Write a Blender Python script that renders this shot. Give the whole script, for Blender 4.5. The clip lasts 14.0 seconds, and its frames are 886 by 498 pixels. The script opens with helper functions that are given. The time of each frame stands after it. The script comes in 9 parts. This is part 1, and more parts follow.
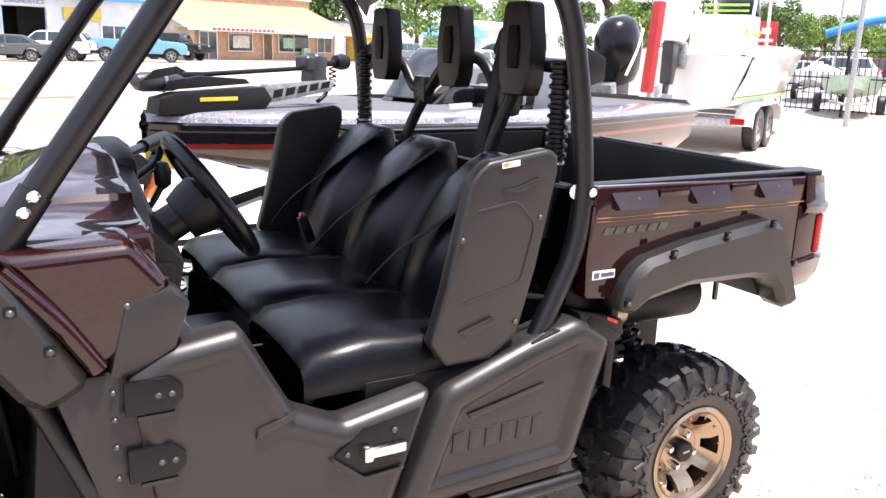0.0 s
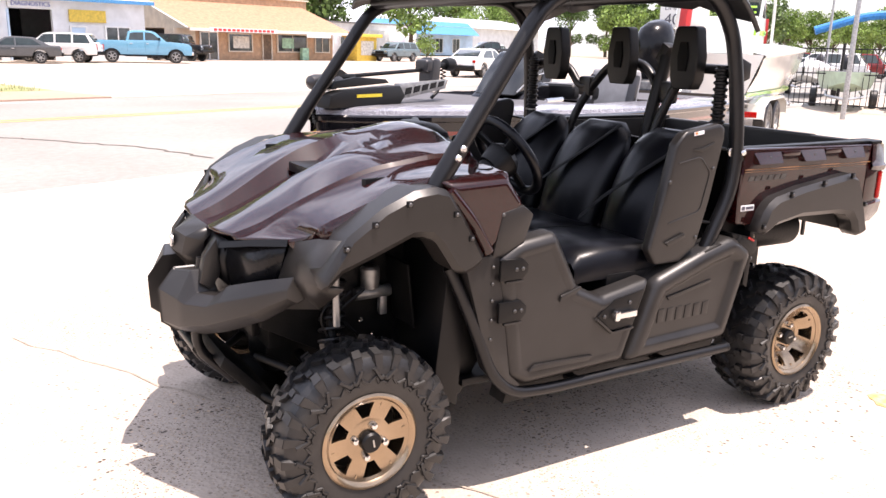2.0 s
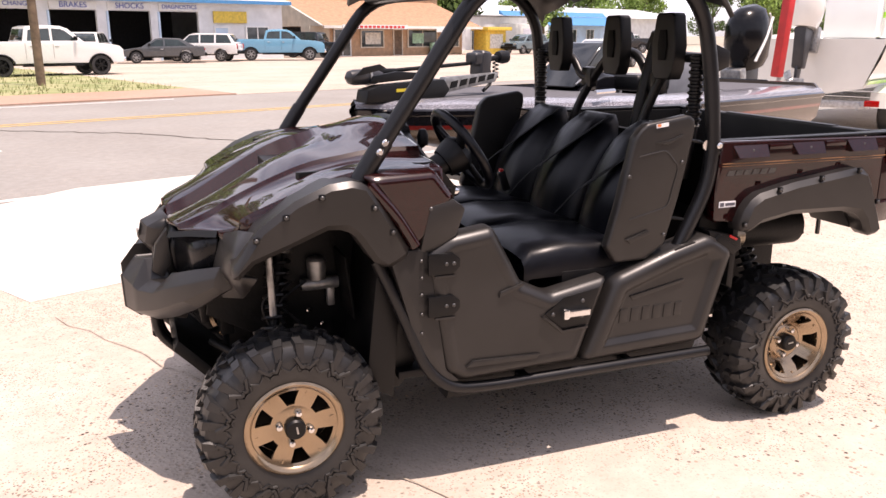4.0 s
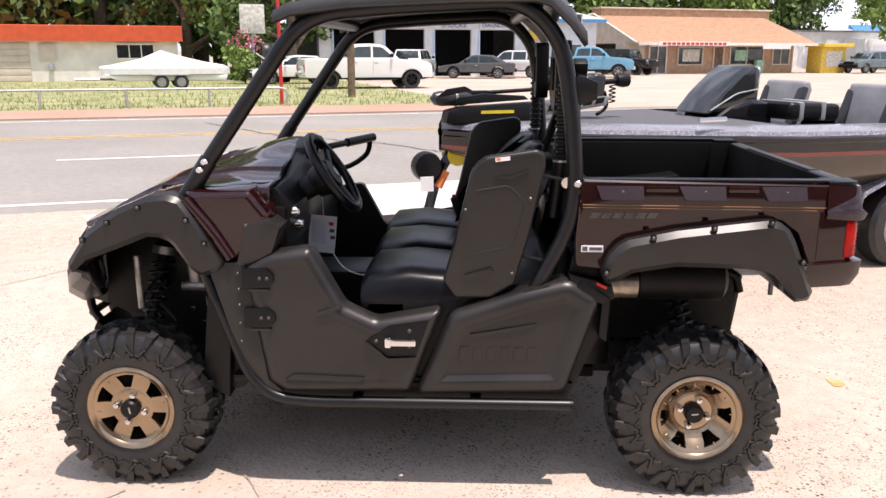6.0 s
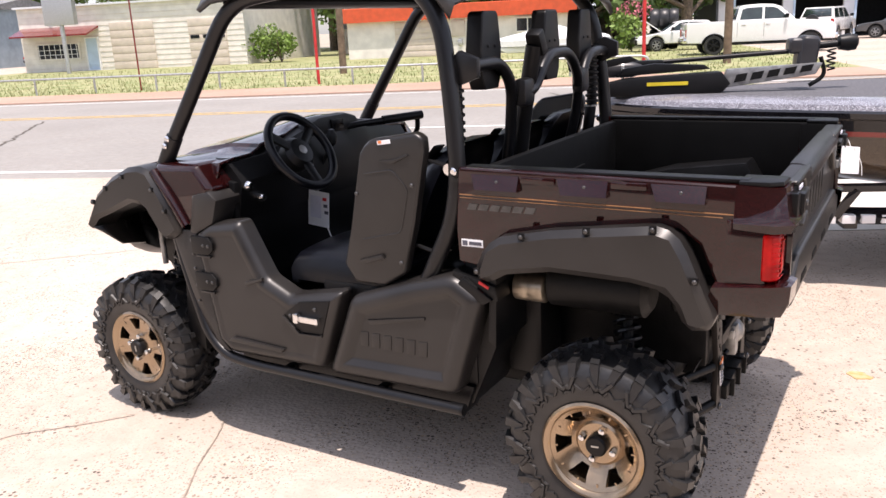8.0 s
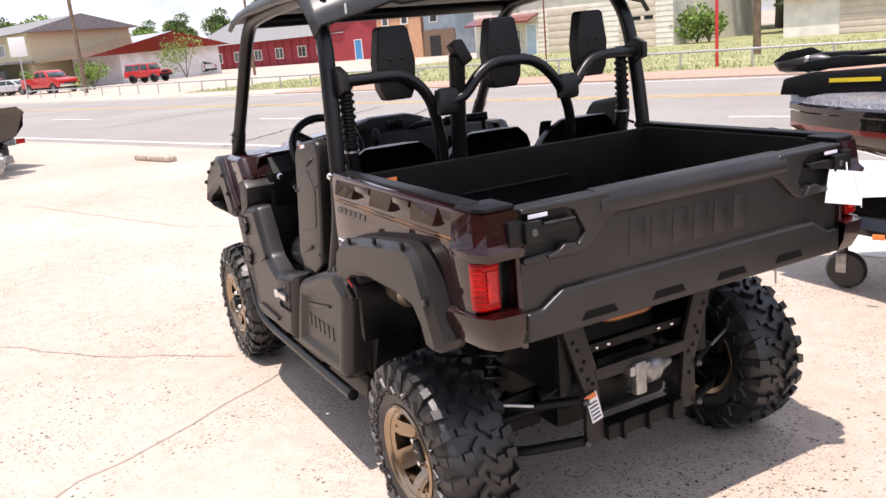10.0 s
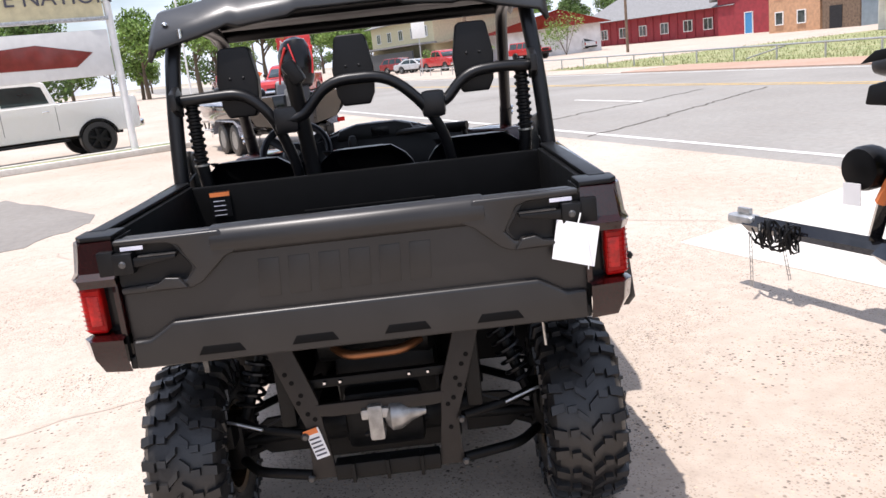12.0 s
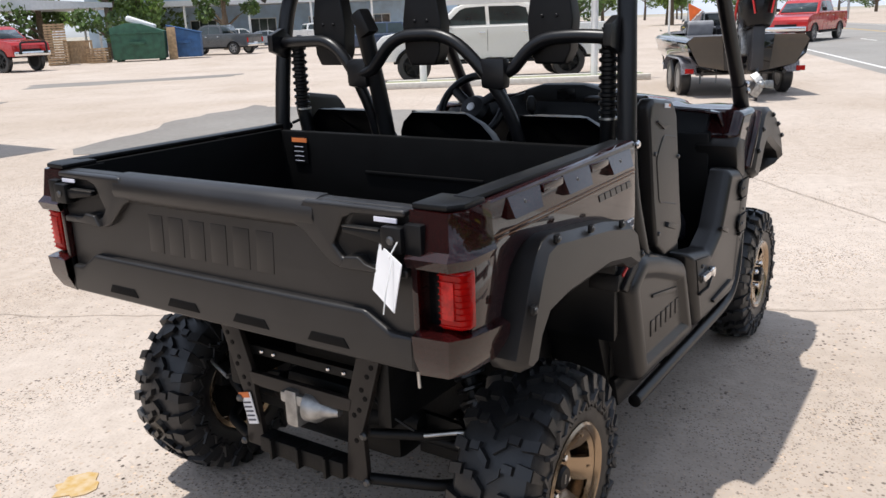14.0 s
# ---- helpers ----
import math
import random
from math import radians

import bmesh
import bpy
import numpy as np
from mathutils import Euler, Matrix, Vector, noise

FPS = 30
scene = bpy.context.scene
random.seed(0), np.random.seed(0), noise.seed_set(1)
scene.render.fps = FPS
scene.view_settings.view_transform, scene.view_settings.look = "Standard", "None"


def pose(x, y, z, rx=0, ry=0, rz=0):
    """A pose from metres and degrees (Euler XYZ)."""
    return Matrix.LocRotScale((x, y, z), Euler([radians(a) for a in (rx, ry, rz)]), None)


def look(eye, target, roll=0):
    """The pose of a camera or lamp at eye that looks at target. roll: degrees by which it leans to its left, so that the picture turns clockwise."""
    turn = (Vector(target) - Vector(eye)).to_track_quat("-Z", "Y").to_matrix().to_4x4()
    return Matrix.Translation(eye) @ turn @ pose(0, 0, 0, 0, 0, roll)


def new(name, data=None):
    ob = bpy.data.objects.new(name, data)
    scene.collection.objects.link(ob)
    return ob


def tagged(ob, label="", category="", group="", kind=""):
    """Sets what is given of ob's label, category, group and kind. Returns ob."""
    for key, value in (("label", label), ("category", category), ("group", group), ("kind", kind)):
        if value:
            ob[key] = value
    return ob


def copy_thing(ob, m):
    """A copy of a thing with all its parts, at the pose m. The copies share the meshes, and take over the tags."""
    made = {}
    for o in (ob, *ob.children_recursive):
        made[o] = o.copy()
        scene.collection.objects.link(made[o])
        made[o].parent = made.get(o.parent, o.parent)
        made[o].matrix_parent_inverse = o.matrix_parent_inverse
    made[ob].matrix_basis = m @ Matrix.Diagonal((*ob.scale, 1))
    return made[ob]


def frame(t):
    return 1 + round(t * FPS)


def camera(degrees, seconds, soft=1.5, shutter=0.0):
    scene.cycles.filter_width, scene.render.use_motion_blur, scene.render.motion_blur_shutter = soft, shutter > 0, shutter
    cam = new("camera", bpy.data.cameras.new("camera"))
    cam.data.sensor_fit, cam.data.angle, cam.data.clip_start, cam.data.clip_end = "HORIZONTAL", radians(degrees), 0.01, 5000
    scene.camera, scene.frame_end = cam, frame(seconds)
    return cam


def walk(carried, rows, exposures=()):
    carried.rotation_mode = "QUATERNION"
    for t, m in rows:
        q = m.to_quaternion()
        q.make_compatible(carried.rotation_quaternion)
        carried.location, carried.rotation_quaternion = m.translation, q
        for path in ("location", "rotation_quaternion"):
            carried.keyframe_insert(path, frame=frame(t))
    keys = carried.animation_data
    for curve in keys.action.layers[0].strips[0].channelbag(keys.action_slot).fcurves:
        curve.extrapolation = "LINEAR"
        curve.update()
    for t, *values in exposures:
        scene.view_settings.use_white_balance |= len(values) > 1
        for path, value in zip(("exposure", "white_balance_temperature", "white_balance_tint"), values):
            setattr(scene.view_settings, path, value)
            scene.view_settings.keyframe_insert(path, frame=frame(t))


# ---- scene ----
cam = camera(57.3, 14.0)
PATH = [
    (0, (-0.799, -2.4, 1.556), (0.166, -0.716, 1.07), 1.9),
    (0.5, (-1.108, -2.655, 1.585), (-0.084, -0.995, 1.143), 2.8),
    (1, (-1.497, -2.764, 1.574), (-0.352, -1.18, 1.149), 2.2),
    (1.5, (-1.866, -2.877, 1.576), (-0.797, -1.241, 1.15), 1.3),
    (2, (-2.112, -2.958, 1.584), (-1.123, -1.290, 1.095), 1.5),
    (2.2, (-2.190, -2.910, 1.590), (-1.172, -1.264, 1.081), 1.6),
    (4.3, (-1.276, -3.372, 1.600), (-0.731, -1.520, 1.072), -0.2),
    (4.5, (-1.122, -3.445, 1.610), (-0.690, -1.574, 1.053), -0.4),
    (5, (-0.701, -3.533, 1.609), (-0.475, -1.606, 1.124), -2.0),
    (5.5, (-0.219, -3.612, 1.637), (-0.114, -1.661, 1.21), -1.5),
    (6, (0.218, -3.585, 1.644), (0.155, -1.643, 1.17), 0.1),
    (6.5, (0.653, -3.493, 1.656), (0.466, -1.558, 1.184), 0.9),
    (7, (1.059, -3.395, 1.655), (0.52, -1.548, 1.109), -0.5),
    (7.5, (1.485, -3.172, 1.661), (0.816, -1.375, 1.09), -2.1),
    (8, (1.888, -2.978, 1.637), (0.894, -1.325, 1.111), -2.8),
    (8.2, (2.037, -2.899, 1.626), (0.959, -1.297, 1.104), -3.1),
    (10.3, (3.42, -1.481, 1.623), (1.644, -0.697, 1.144), -4.8),
    (10.5, (3.487, -1.295, 1.602), (1.678, -0.578, 1.14), -4.6),
    (11, (3.62, -0.805, 1.594), (1.755, -0.239, 1.147), -6.4),
    (11.5, (3.7, -0.349, 1.579), (1.774, -0.149, 1.078), -6.6),
    (12, (3.737, 0.223, 1.576), (1.792, 0.246, 1.111), -6.4),
    (12.5, (3.738, 0.648, 1.549), (1.826, 0.413, 1.011), -4.7),
    (13, (3.556, 1.065, 1.588), (1.699, 0.586, 1.022), -3.6),
    (13.5, (3.312, 1.437, 1.565), (1.569, 0.628, 1.002), -2.6),
    (14, (2.922, 1.612, 1.564), (1.330, 0.529, 1.025), -2.3),
]
EXPOSURES = [(0.0, 0.96, 6750, 17), (1.2, 0.84, 6950, 19), (2.2, 0.58, 7250, 22), (4.5, 0.10, 7600, 26), (6.0, 0.06, 7100, 19.5), (8.0, 0.19, 7000, 20), (11.0, 0.12, 6850, 19), (12.5, 0.0, 6550, 12.5), (14.0, -0.28, 6550, 10.5)]
walk(cam, [(t, look(e, g, r)) for t, e, g, r in PATH], EXPOSURES)

# ---- world and sun ----
TO_SUN = Vector((0.17, -0.205, 1.0)).normalized()
world = bpy.data.worlds.new("sky")
scene.world = world
world.use_nodes = True
wt = world.node_tree
sky = wt.nodes.new("ShaderNodeTexSky")
sky.sky_type = "NISHITA"
sky.sun_disc = False
sky.sun_elevation = math.asin(TO_SUN.z)
sky.sun_rotation = math.atan2(TO_SUN.x, TO_SUN.y)
sky.dust_density = 1.0
sky.air_density = 1.0
wcoord = wt.nodes.new("ShaderNodeTexCoord")
wmap = wt.nodes.new("ShaderNodeMapping")
wmap.inputs["Scale"].default_value = (1.6, 1.6, 5.0)
cloud = wt.nodes.new("ShaderNodeTexNoise")
cloud.inputs["Scale"].default_value = 2.2
cloud.inputs["Detail"].default_value = 8.0
cramp = wt.nodes.new("ShaderNodeValToRGB")
cramp.color_ramp.elements[0].position = 0.40
cramp.color_ramp.elements[1].position = 0.66
cramp.color_ramp.elements[0].color = (0.2, 0.2, 0.2, 1)
cramp.color_ramp.elements[1].color = (0.9, 0.9, 0.9, 1)
wsep = wt.nodes.new("ShaderNodeSeparateXYZ")
high = wt.nodes.new("ShaderNodeMapRange")
high.inputs["From Min"].default_value, high.inputs["From Max"].default_value = 0.15, 0.75
high.inputs["To Min"].default_value, high.inputs["To Max"].default_value = 1.0, 0.85
thin = wt.nodes.new("ShaderNodeMath")
thin.operation = "MULTIPLY"
wmix = wt.nodes.new("ShaderNodeMixRGB")
wmix.inputs["Color2"].default_value = (10.2, 11.5, 13.8, 1)
wt.links.new(wcoord.outputs["Generated"], wmap.inputs["Vector"])
wt.links.new(wmap.outputs["Vector"], cloud.inputs["Vector"])
wt.links.new(cloud.outputs["Fac"], cramp.inputs["Fac"])
wt.links.new(wcoord.outputs["Generated"], wsep.inputs["Vector"])
wt.links.new(wsep.outputs["Z"], high.inputs["Value"])
wt.links.new(cramp.outputs["Color"], thin.inputs[0])
wt.links.new(high.outputs["Result"], thin.inputs[1])
wt.links.new(thin.outputs["Value"], wmix.inputs["Fac"])
wt.links.new(sky.outputs["Color"], wmix.inputs["Color1"])
wbg = wt.nodes["Background"]
wbg.inputs["Strength"].default_value = 0.13
wt.links.new(wmix.outputs["Color"], wbg.inputs["Color"])
sun = new("sun", bpy.data.lights.new("sun", "SUN"))
sun.data.energy = 5.0
sun.data.angle = radians(0.55)
sun.data.color = (1.0, 0.97, 0.93)
sun.matrix_world = look(TO_SUN * 50, (0, 0, 0))

# ---- materials ----
def material(name, color, rough=0.5, metal=0.0, vary=0.15, scale=6.0, bump=0.0, bump_scale=80.0, coat=0.0, spec=0.5,
             second=None, island=False, emit=0.0, coord="Object"):
    m = bpy.data.materials.new(name)
    m.use_nodes = True
    nt = m.node_tree
    b = nt.nodes["Principled BSDF"]
    b.inputs["Roughness"].default_value = rough
    b.inputs["Metallic"].default_value = metal
    b.inputs["Specular IOR Level"].default_value = spec
    b.inputs["Coat Weight"].default_value = coat
    b.inputs["Coat Roughness"].default_value = 0.04
    tc = nt.nodes.new("ShaderNodeTexCoord")
    n1 = nt.nodes.new("ShaderNodeTexNoise")
    n1.inputs["Scale"].default_value = scale
    n1.inputs["Detail"].default_value = 6.0
    nt.links.new(tc.outputs[coord], n1.inputs["Vector"])
    ramp = nt.nodes.new("ShaderNodeValToRGB")
    c = Vector(color)
    d = Vector(second) if second else c * (1 - vary)
    e = c if second else c * (1 + vary)
    ramp.color_ramp.elements[0].position, ramp.color_ramp.elements[1].position = 0.35, 0.65
    ramp.color_ramp.elements[0].color = (*d, 1)
    ramp.color_ramp.elements[1].color = (*[min(1, v) for v in e], 1)
    nt.links.new(n1.outputs["Fac"], ramp.inputs["Fac"])
    out = ramp.outputs["Color"]
    if island:
        geo = nt.nodes.new("ShaderNodeNewGeometry")
        hsv = nt.nodes.new("ShaderNodeHueSaturation")
        mr = nt.nodes.new("ShaderNodeMapRange")
        mr.inputs["To Min"].default_value, mr.inputs["To Max"].default_value = 0.55, 1.5
        nt.links.new(geo.outputs["Random Per Island"], mr.inputs["Value"])
        nt.links.new(mr.outputs["Result"], hsv.inputs["Value"])
        nt.links.new(out, hsv.inputs["Color"])
        out = hsv.outputs["Color"]
    nt.links.new(out, b.inputs["Base Color"])
    rr = nt.nodes.new("ShaderNodeMapRange")
    rr.inputs["To Min"].default_value, rr.inputs["To Max"].default_value = max(0.02, rough * 0.82), min(1.0, rough * 1.18)
    nt.links.new(n1.outputs["Fac"], rr.inputs["Value"])
    nt.links.new(rr.outputs["Result"], b.inputs["Roughness"])
    if bump > 0:
        n2 = nt.nodes.new("ShaderNodeTexNoise")
        n2.inputs["Scale"].default_value = bump_scale
        n2.inputs["Detail"].default_value = 4.0
        nt.links.new(tc.outputs[coord], n2.inputs["Vector"])
        bp = nt.nodes.new("ShaderNodeBump")
        bp.inputs["Strength"].default_value = bump
        bp.inputs["Distance"].default_value = min(0.01, 0.3 / bump_scale)
        nt.links.new(n2.outputs["Fac"], bp.inputs["Height"])
        nt.links.new(bp.outputs["Normal"], b.inputs["Normal"])
    if emit:
        b.inputs["Emission Color"].default_value = (*color, 1)
        b.inputs["Emission Strength"].default_value = emit
    return m


def glass(name, color=(0.9, 0.95, 0.95), rough=0.02):
    m = bpy.data.materials.new(name)
    m.use_nodes = True
    b = m.node_tree.nodes["Principled BSDF"]
    b.inputs["Base Color"].default_value = (*color, 1)
    b.inputs["Transmission Weight"].default_value = 1.0
    b.inputs["Roughness"].default_value = rough
    return m


def concrete_material(name, base, dark, pebble=0.5, stain=(0.42, 0.37, 0.31)):
    """Worn concrete: broad stains, fine mottling and exposed aggregate."""
    m = bpy.data.materials.new(name)
    m.use_nodes = True
    nt = m.node_tree
    b = nt.nodes["Principled BSDF"]
    b.inputs["Roughness"].default_value = 0.92
    b.inputs["Specular IOR Level"].default_value = 0.25
    tc = nt.nodes.new("ShaderNodeTexCoord")

    def noise_at(scale, detail):
        n = nt.nodes.new("ShaderNodeTexNoise")
        n.inputs["Scale"].default_value, n.inputs["Detail"].default_value = scale, detail
        nt.links.new(tc.outputs["Object"], n.inputs["Vector"])
        return n.outputs["Fac"]

    def ramp(fac, lo, hi, c0, c1):
        r = nt.nodes.new("ShaderNodeValToRGB")
        r.color_ramp.elements[0].position, r.color_ramp.elements[1].position = lo, hi
        r.color_ramp.elements[0].color, r.color_ramp.elements[1].color = (*c0, 1), (*c1, 1)
        nt.links.new(fac, r.inputs["Fac"])
        return r.outputs["Color"]

    def mix(kind, fac, a, c):
        x = nt.nodes.new("ShaderNodeMixRGB")
        x.blend_type = kind
        if hasattr(fac, "links"):
            nt.links.new(fac, x.inputs["Fac"])
        else:
            x.inputs["Fac"].default_value = fac
        nt.links.new(a, x.inputs["Color1"])
        nt.links.new(c, x.inputs["Color2"])
        return x.outputs["Color"]

    col = ramp(noise_at(0.35, 8), 0.34, 0.66, stain, base)
    col = mix("MULTIPLY", 0.55, col, ramp(noise_at(9, 10), 0.3, 0.7, (0.72, 0.7, 0.68), (1, 1, 1)))
    for k, (size, share) in enumerate(((105.0, 0.45), (52.0, 0.72))):
        vor = nt.nodes.new("ShaderNodeTexVoronoi")
        vor.inputs["Scale"].default_value = size
        nt.links.new(tc.outputs["Object"], vor.inputs["Vector"])
        spot = ramp(vor.outputs["Distance"], 0.30, 0.48, (1, 1, 1), (0, 0, 0))
        tone = nt.nodes.new("ShaderNodeSeparateColor")
        nt.links.new(vor.outputs["Color"], tone.inputs["Color"])
        stone = ramp(tone.outputs["Red"], 0.3, 0.95, dark, (0.66, 0.50, 0.36))
        some = ramp(tone.outputs["Green"], share, share + 0.05, (0, 0, 0), (1, 1, 1))
        area = ramp(noise_at(1.1 + 0.9 * k, 6), 0.40, 0.62, (0.12, 0.12, 0.12), (1, 1, 1))
        fac = mix("MULTIPLY", 1.0, mix("MULTIPLY", 1.0, spot, some), area)
        half = nt.nodes.new("ShaderNodeMath")
        half.operation = "MULTIPLY"
        half.inputs[1].default_value = pebble
        bw = nt.nodes.new("ShaderNodeRGBToBW")
        nt.links.new(fac, bw.inputs["Color"])
        nt.links.new(bw.outputs["Val"], half.inputs[0])
        col = mix("MIX", half.outputs["Value"], col, stone)
    nt.links.new(col, b.inputs["Base Color"])
    bp = nt.nodes.new("ShaderNodeBump")
    bp.inputs["Strength"].default_value = 0.5
    bp.inputs["Distance"].default_value = 0.006
    nt.links.new(vor.outputs["Distance"], bp.inputs["Height"])
    nt.links.new(bp.outputs["Normal"], b.inputs["Normal"])
    return m


def flake_paint(name, color, flake, rough=0.25, coat=1.0, scale=420.0, amount=0.5):
    """Automotive metallic paint under a clear coat."""
    m = material(name, color, rough, 0.0, 0.12, 3.0, coat=coat, spec=0.08)
    nt = m.node_tree
    b = nt.nodes["Principled BSDF"]
    b.inputs["Coat IOR"].default_value = 1.52
    b.inputs["Coat Roughness"].default_value = 0.025
    tc = nt.nodes.new("ShaderNodeTexCoord")
    v = nt.nodes.new("ShaderNodeTexVoronoi")
    v.inputs["Scale"].default_value = scale
    nt.links.new(tc.outputs["Object"], v.inputs["Vector"])
    sep = nt.nodes.new("ShaderNodeSeparateColor")
    nt.links.new(v.outputs["Color"], sep.inputs["Color"])
    r = nt.nodes.new("ShaderNodeValToRGB")
    r.color_ramp.elements[0].position, r.color_ramp.elements[1].position = 1 - amount, 1.0
    r.color_ramp.elements[0].color, r.color_ramp.elements[1].color = (*color, 1), (*flake, 1)
    nt.links.new(sep.outputs["Red"], r.inputs["Fac"])
    nt.links.new(r.outputs["Color"], b.inputs["Base Color"])
    return m


M = {}
M["concrete"] = concrete_material("worn_concrete", (0.575, 0.497, 0.43), (0.05, 0.036, 0.03), 1.0, (0.485, 0.405, 0.335))
M["slab"] = concrete_material("new_concrete", (0.74, 0.715, 0.66), (0.5, 0.45, 0.4), 0.15, (0.66, 0.625, 0.565))
M["asphalt"] = concrete_material("old_asphalt", (0.33, 0.32, 0.30), (0.13, 0.12, 0.11), 0.35, (0.28, 0.268, 0.25))
M["patch"] = concrete_material("asphalt_patch", (0.28, 0.265, 0.245), (0.1, 0.1, 0.1), 0.3, (0.225, 0.21, 0.195))
M["brick_walk"] = concrete_material("red_verge", (0.47, 0.33, 0.26), (0.26, 0.17, 0.13), 0.4, (0.43, 0.28, 0.21))
M["grass"] = material("dry_grass", (0.37, 0.35, 0.19), 0.95, vary=0.3, scale=0.9, bump=0.9, bump_scale=30, second=(0.20, 0.24, 0.085))
M["earth"] = material("far_ground", (0.36, 0.32, 0.25), 0.95, vary=0.2, scale=0.2, bump=0.4, bump_scale=8)
M["white_line"] = material("road_paint_white", (0.72, 0.70, 0.66), 0.8, vary=0.2, scale=5)
M["yellow_line"] = material("road_paint_yellow", (0.58, 0.37, 0.10), 0.8, vary=0.2, scale=5)
M["crack"] = material("crack_dirt", (0.10, 0.085, 0.07), 0.95, vary=0.3, scale=20)
M["joint"] = material("joint_dirt", (0.43, 0.36, 0.29), 0.95, vary=0.3, scale=20)
M["rust_spot"] = material("rust_stain", (0.50, 0.32, 0.10), 0.95, vary=0.25, scale=30, second=(0.55, 0.42, 0.26))
M["plastic"] = material("textured_plastic", (0.0165, 0.0148, 0.014), 0.37, vary=0.22, scale=4.5, bump=0.2, bump_scale=420, spec=0.5)
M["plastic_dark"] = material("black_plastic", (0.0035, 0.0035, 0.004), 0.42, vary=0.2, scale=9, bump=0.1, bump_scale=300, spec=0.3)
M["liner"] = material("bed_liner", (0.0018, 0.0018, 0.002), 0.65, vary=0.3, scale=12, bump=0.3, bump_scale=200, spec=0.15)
M["maroon"] = flake_paint("maroon_metallic", (0.0085, 0.0009, 0.0011), (0.058, 0.005, 0.0045), 0.36, 1.0, 1400, 0.3)
M["tube"] = material("powder_coat", (0.0055, 0.0055, 0.0065), 0.36, vary=0.12, scale=8, bump=0.1, bump_scale=500, spec=0.42)
M["frame"] = material("frame_brown", (0.020, 0.0165, 0.0145), 0.5, vary=0.2, scale=14, bump=0.1, bump_scale=250, spec=0.35)
M["vinyl"] = material("seat_vinyl", (0.0022, 0.0026, 0.0046), 0.33, vary=0.2, scale=10, bump=0.22, bump_scale=220, spec=0.32)
M["belt"] = material("belt_webbing", (0.007, 0.007, 0.008), 0.8, vary=0.2, scale=60, bump=0.3, bump_scale=900, spec=0.3)
M["rubber"] = material("tyre_rubber", (0.009, 0.009, 0.010), 0.42, vary=0.3, scale=14, bump=0.25, bump_scale=120, second=(0.018, 0.0175, 0.0175), spec=0.6)
M["bronze"] = material("bronze_wheel", (0.36, 0.265, 0.175), 0.24, 0.92, vary=0.1, scale=9, coat=0.5)
M["chrome"] = material("chrome", (0.75, 0.75, 0.75), 0.12, 1.0, vary=0.06)
M["steel"] = material("bare_steel", (0.5, 0.49, 0.47), 0.35, 0.9, vary=0.2, scale=30)
M["alu"] = material("cast_aluminium", (0.36, 0.36, 0.355), 0.42, 0.8, vary=0.25, scale=25, bump=0.2)
M["exhaust"] = material("exhaust_shield", (0.42, 0.36, 0.28), 0.35, 0.9, vary=0.3, scale=20)
M["engine"] = material("engine_black", (0.004, 0.004, 0.004), 0.5, 0.0, vary=0.4, scale=25, bump=0.3, spec=0.25)
M["red_lens"] = material("red_lens", (0.40, 0.004, 0.003), 0.14, vary=0.25, scale=30, bump=0.12, bump_scale=160, coat=0.1, spec=0.22)
M["red_core"] = material("red_reflector", (0.50, 0.010, 0.008), 0.3, vary=0.3, scale=60, bump=0.5, bump_scale=250)
M["red"] = material("red_plastic", (0.55, 0.02, 0.02), 0.4)
M["lamp_glass"] = material("headlamp_lens", (0.008, 0.008, 0.009), 0.2, 0.0, vary=0.3, scale=14, spec=0.25)
M["paper"] = material("white_tag", (0.82, 0.82, 0.83), 0.7, vary=0.04)
M["ink"] = material("print_dark", (0.08, 0.08, 0.10), 0.7)
M["ink_grey"] = material("print_grey", (0.70, 0.70, 0.78), 0.7)
M["orange"] = material("print_orange", (0.80, 0.22, 0.06), 0.6)
M["gold"] = material("gold_line", (0.26, 0.12, 0.045), 0.4)
M["copper"] = material("hot_copper", (0.30, 0.13, 0.06), 0.4, 0.8)
M["white"] = material("white_paint", (0.80, 0.80, 0.78), 0.35, vary=0.05, coat=0.3)
M["glass_dark"] = material("tinted_glass", (0.015, 0.018, 0.02), 0.06, vary=0.2, coat=0.5)
M["boat_black"] = flake_paint("boat_gelcoat_black", (0.006, 0.006, 0.008), (0.03, 0.03, 0.035), 0.18, 1.0, 500, 0.1)
M["deck_flake"] = flake_paint("deck_metalflake", (0.11, 0.11, 0.13), (0.66, 0.66, 0.72), 0.30, 0.8, 330, 0.38)
M["hull_bronze"] = flake_paint("hull_bronze", (0.060, 0.045, 0.033), (0.16, 0.125, 0.09), 0.2, 1.0, 700, 0.4)
M["boat_red"] = material("boat_red_stripe", (0.22, 0.02, 0.016), 0.2, 0.2, coat=1.0)
M["carpet"] = material("boat_carpet", (0.10, 0.10, 0.11), 0.95, vary=0.3, scale=60, bump=0.6, bump_scale=500)
M["grey_vinyl"] = material("grey_vinyl", (0.30, 0.30, 0.31), 0.5)
M["motor_grey"] = material("motor_grey", (0.03, 0.03, 0.034), 0.35)
M["gel_white"] = material("white_gelcoat", (0.80, 0.80, 0.76), 0.15, vary=0.03, scale=2, coat=0.5)
M["lime"] = material("lime_stripe", (0.36, 0.72, 0.05), 0.25, coat=0.5)
M["galv"] = material("galvanised_steel", (0.45, 0.46, 0.47), 0.45, 0.7, vary=0.2, scale=20)
M["yellow"] = material("yellow_plastic", (0.65, 0.50, 0.03), 0.4)
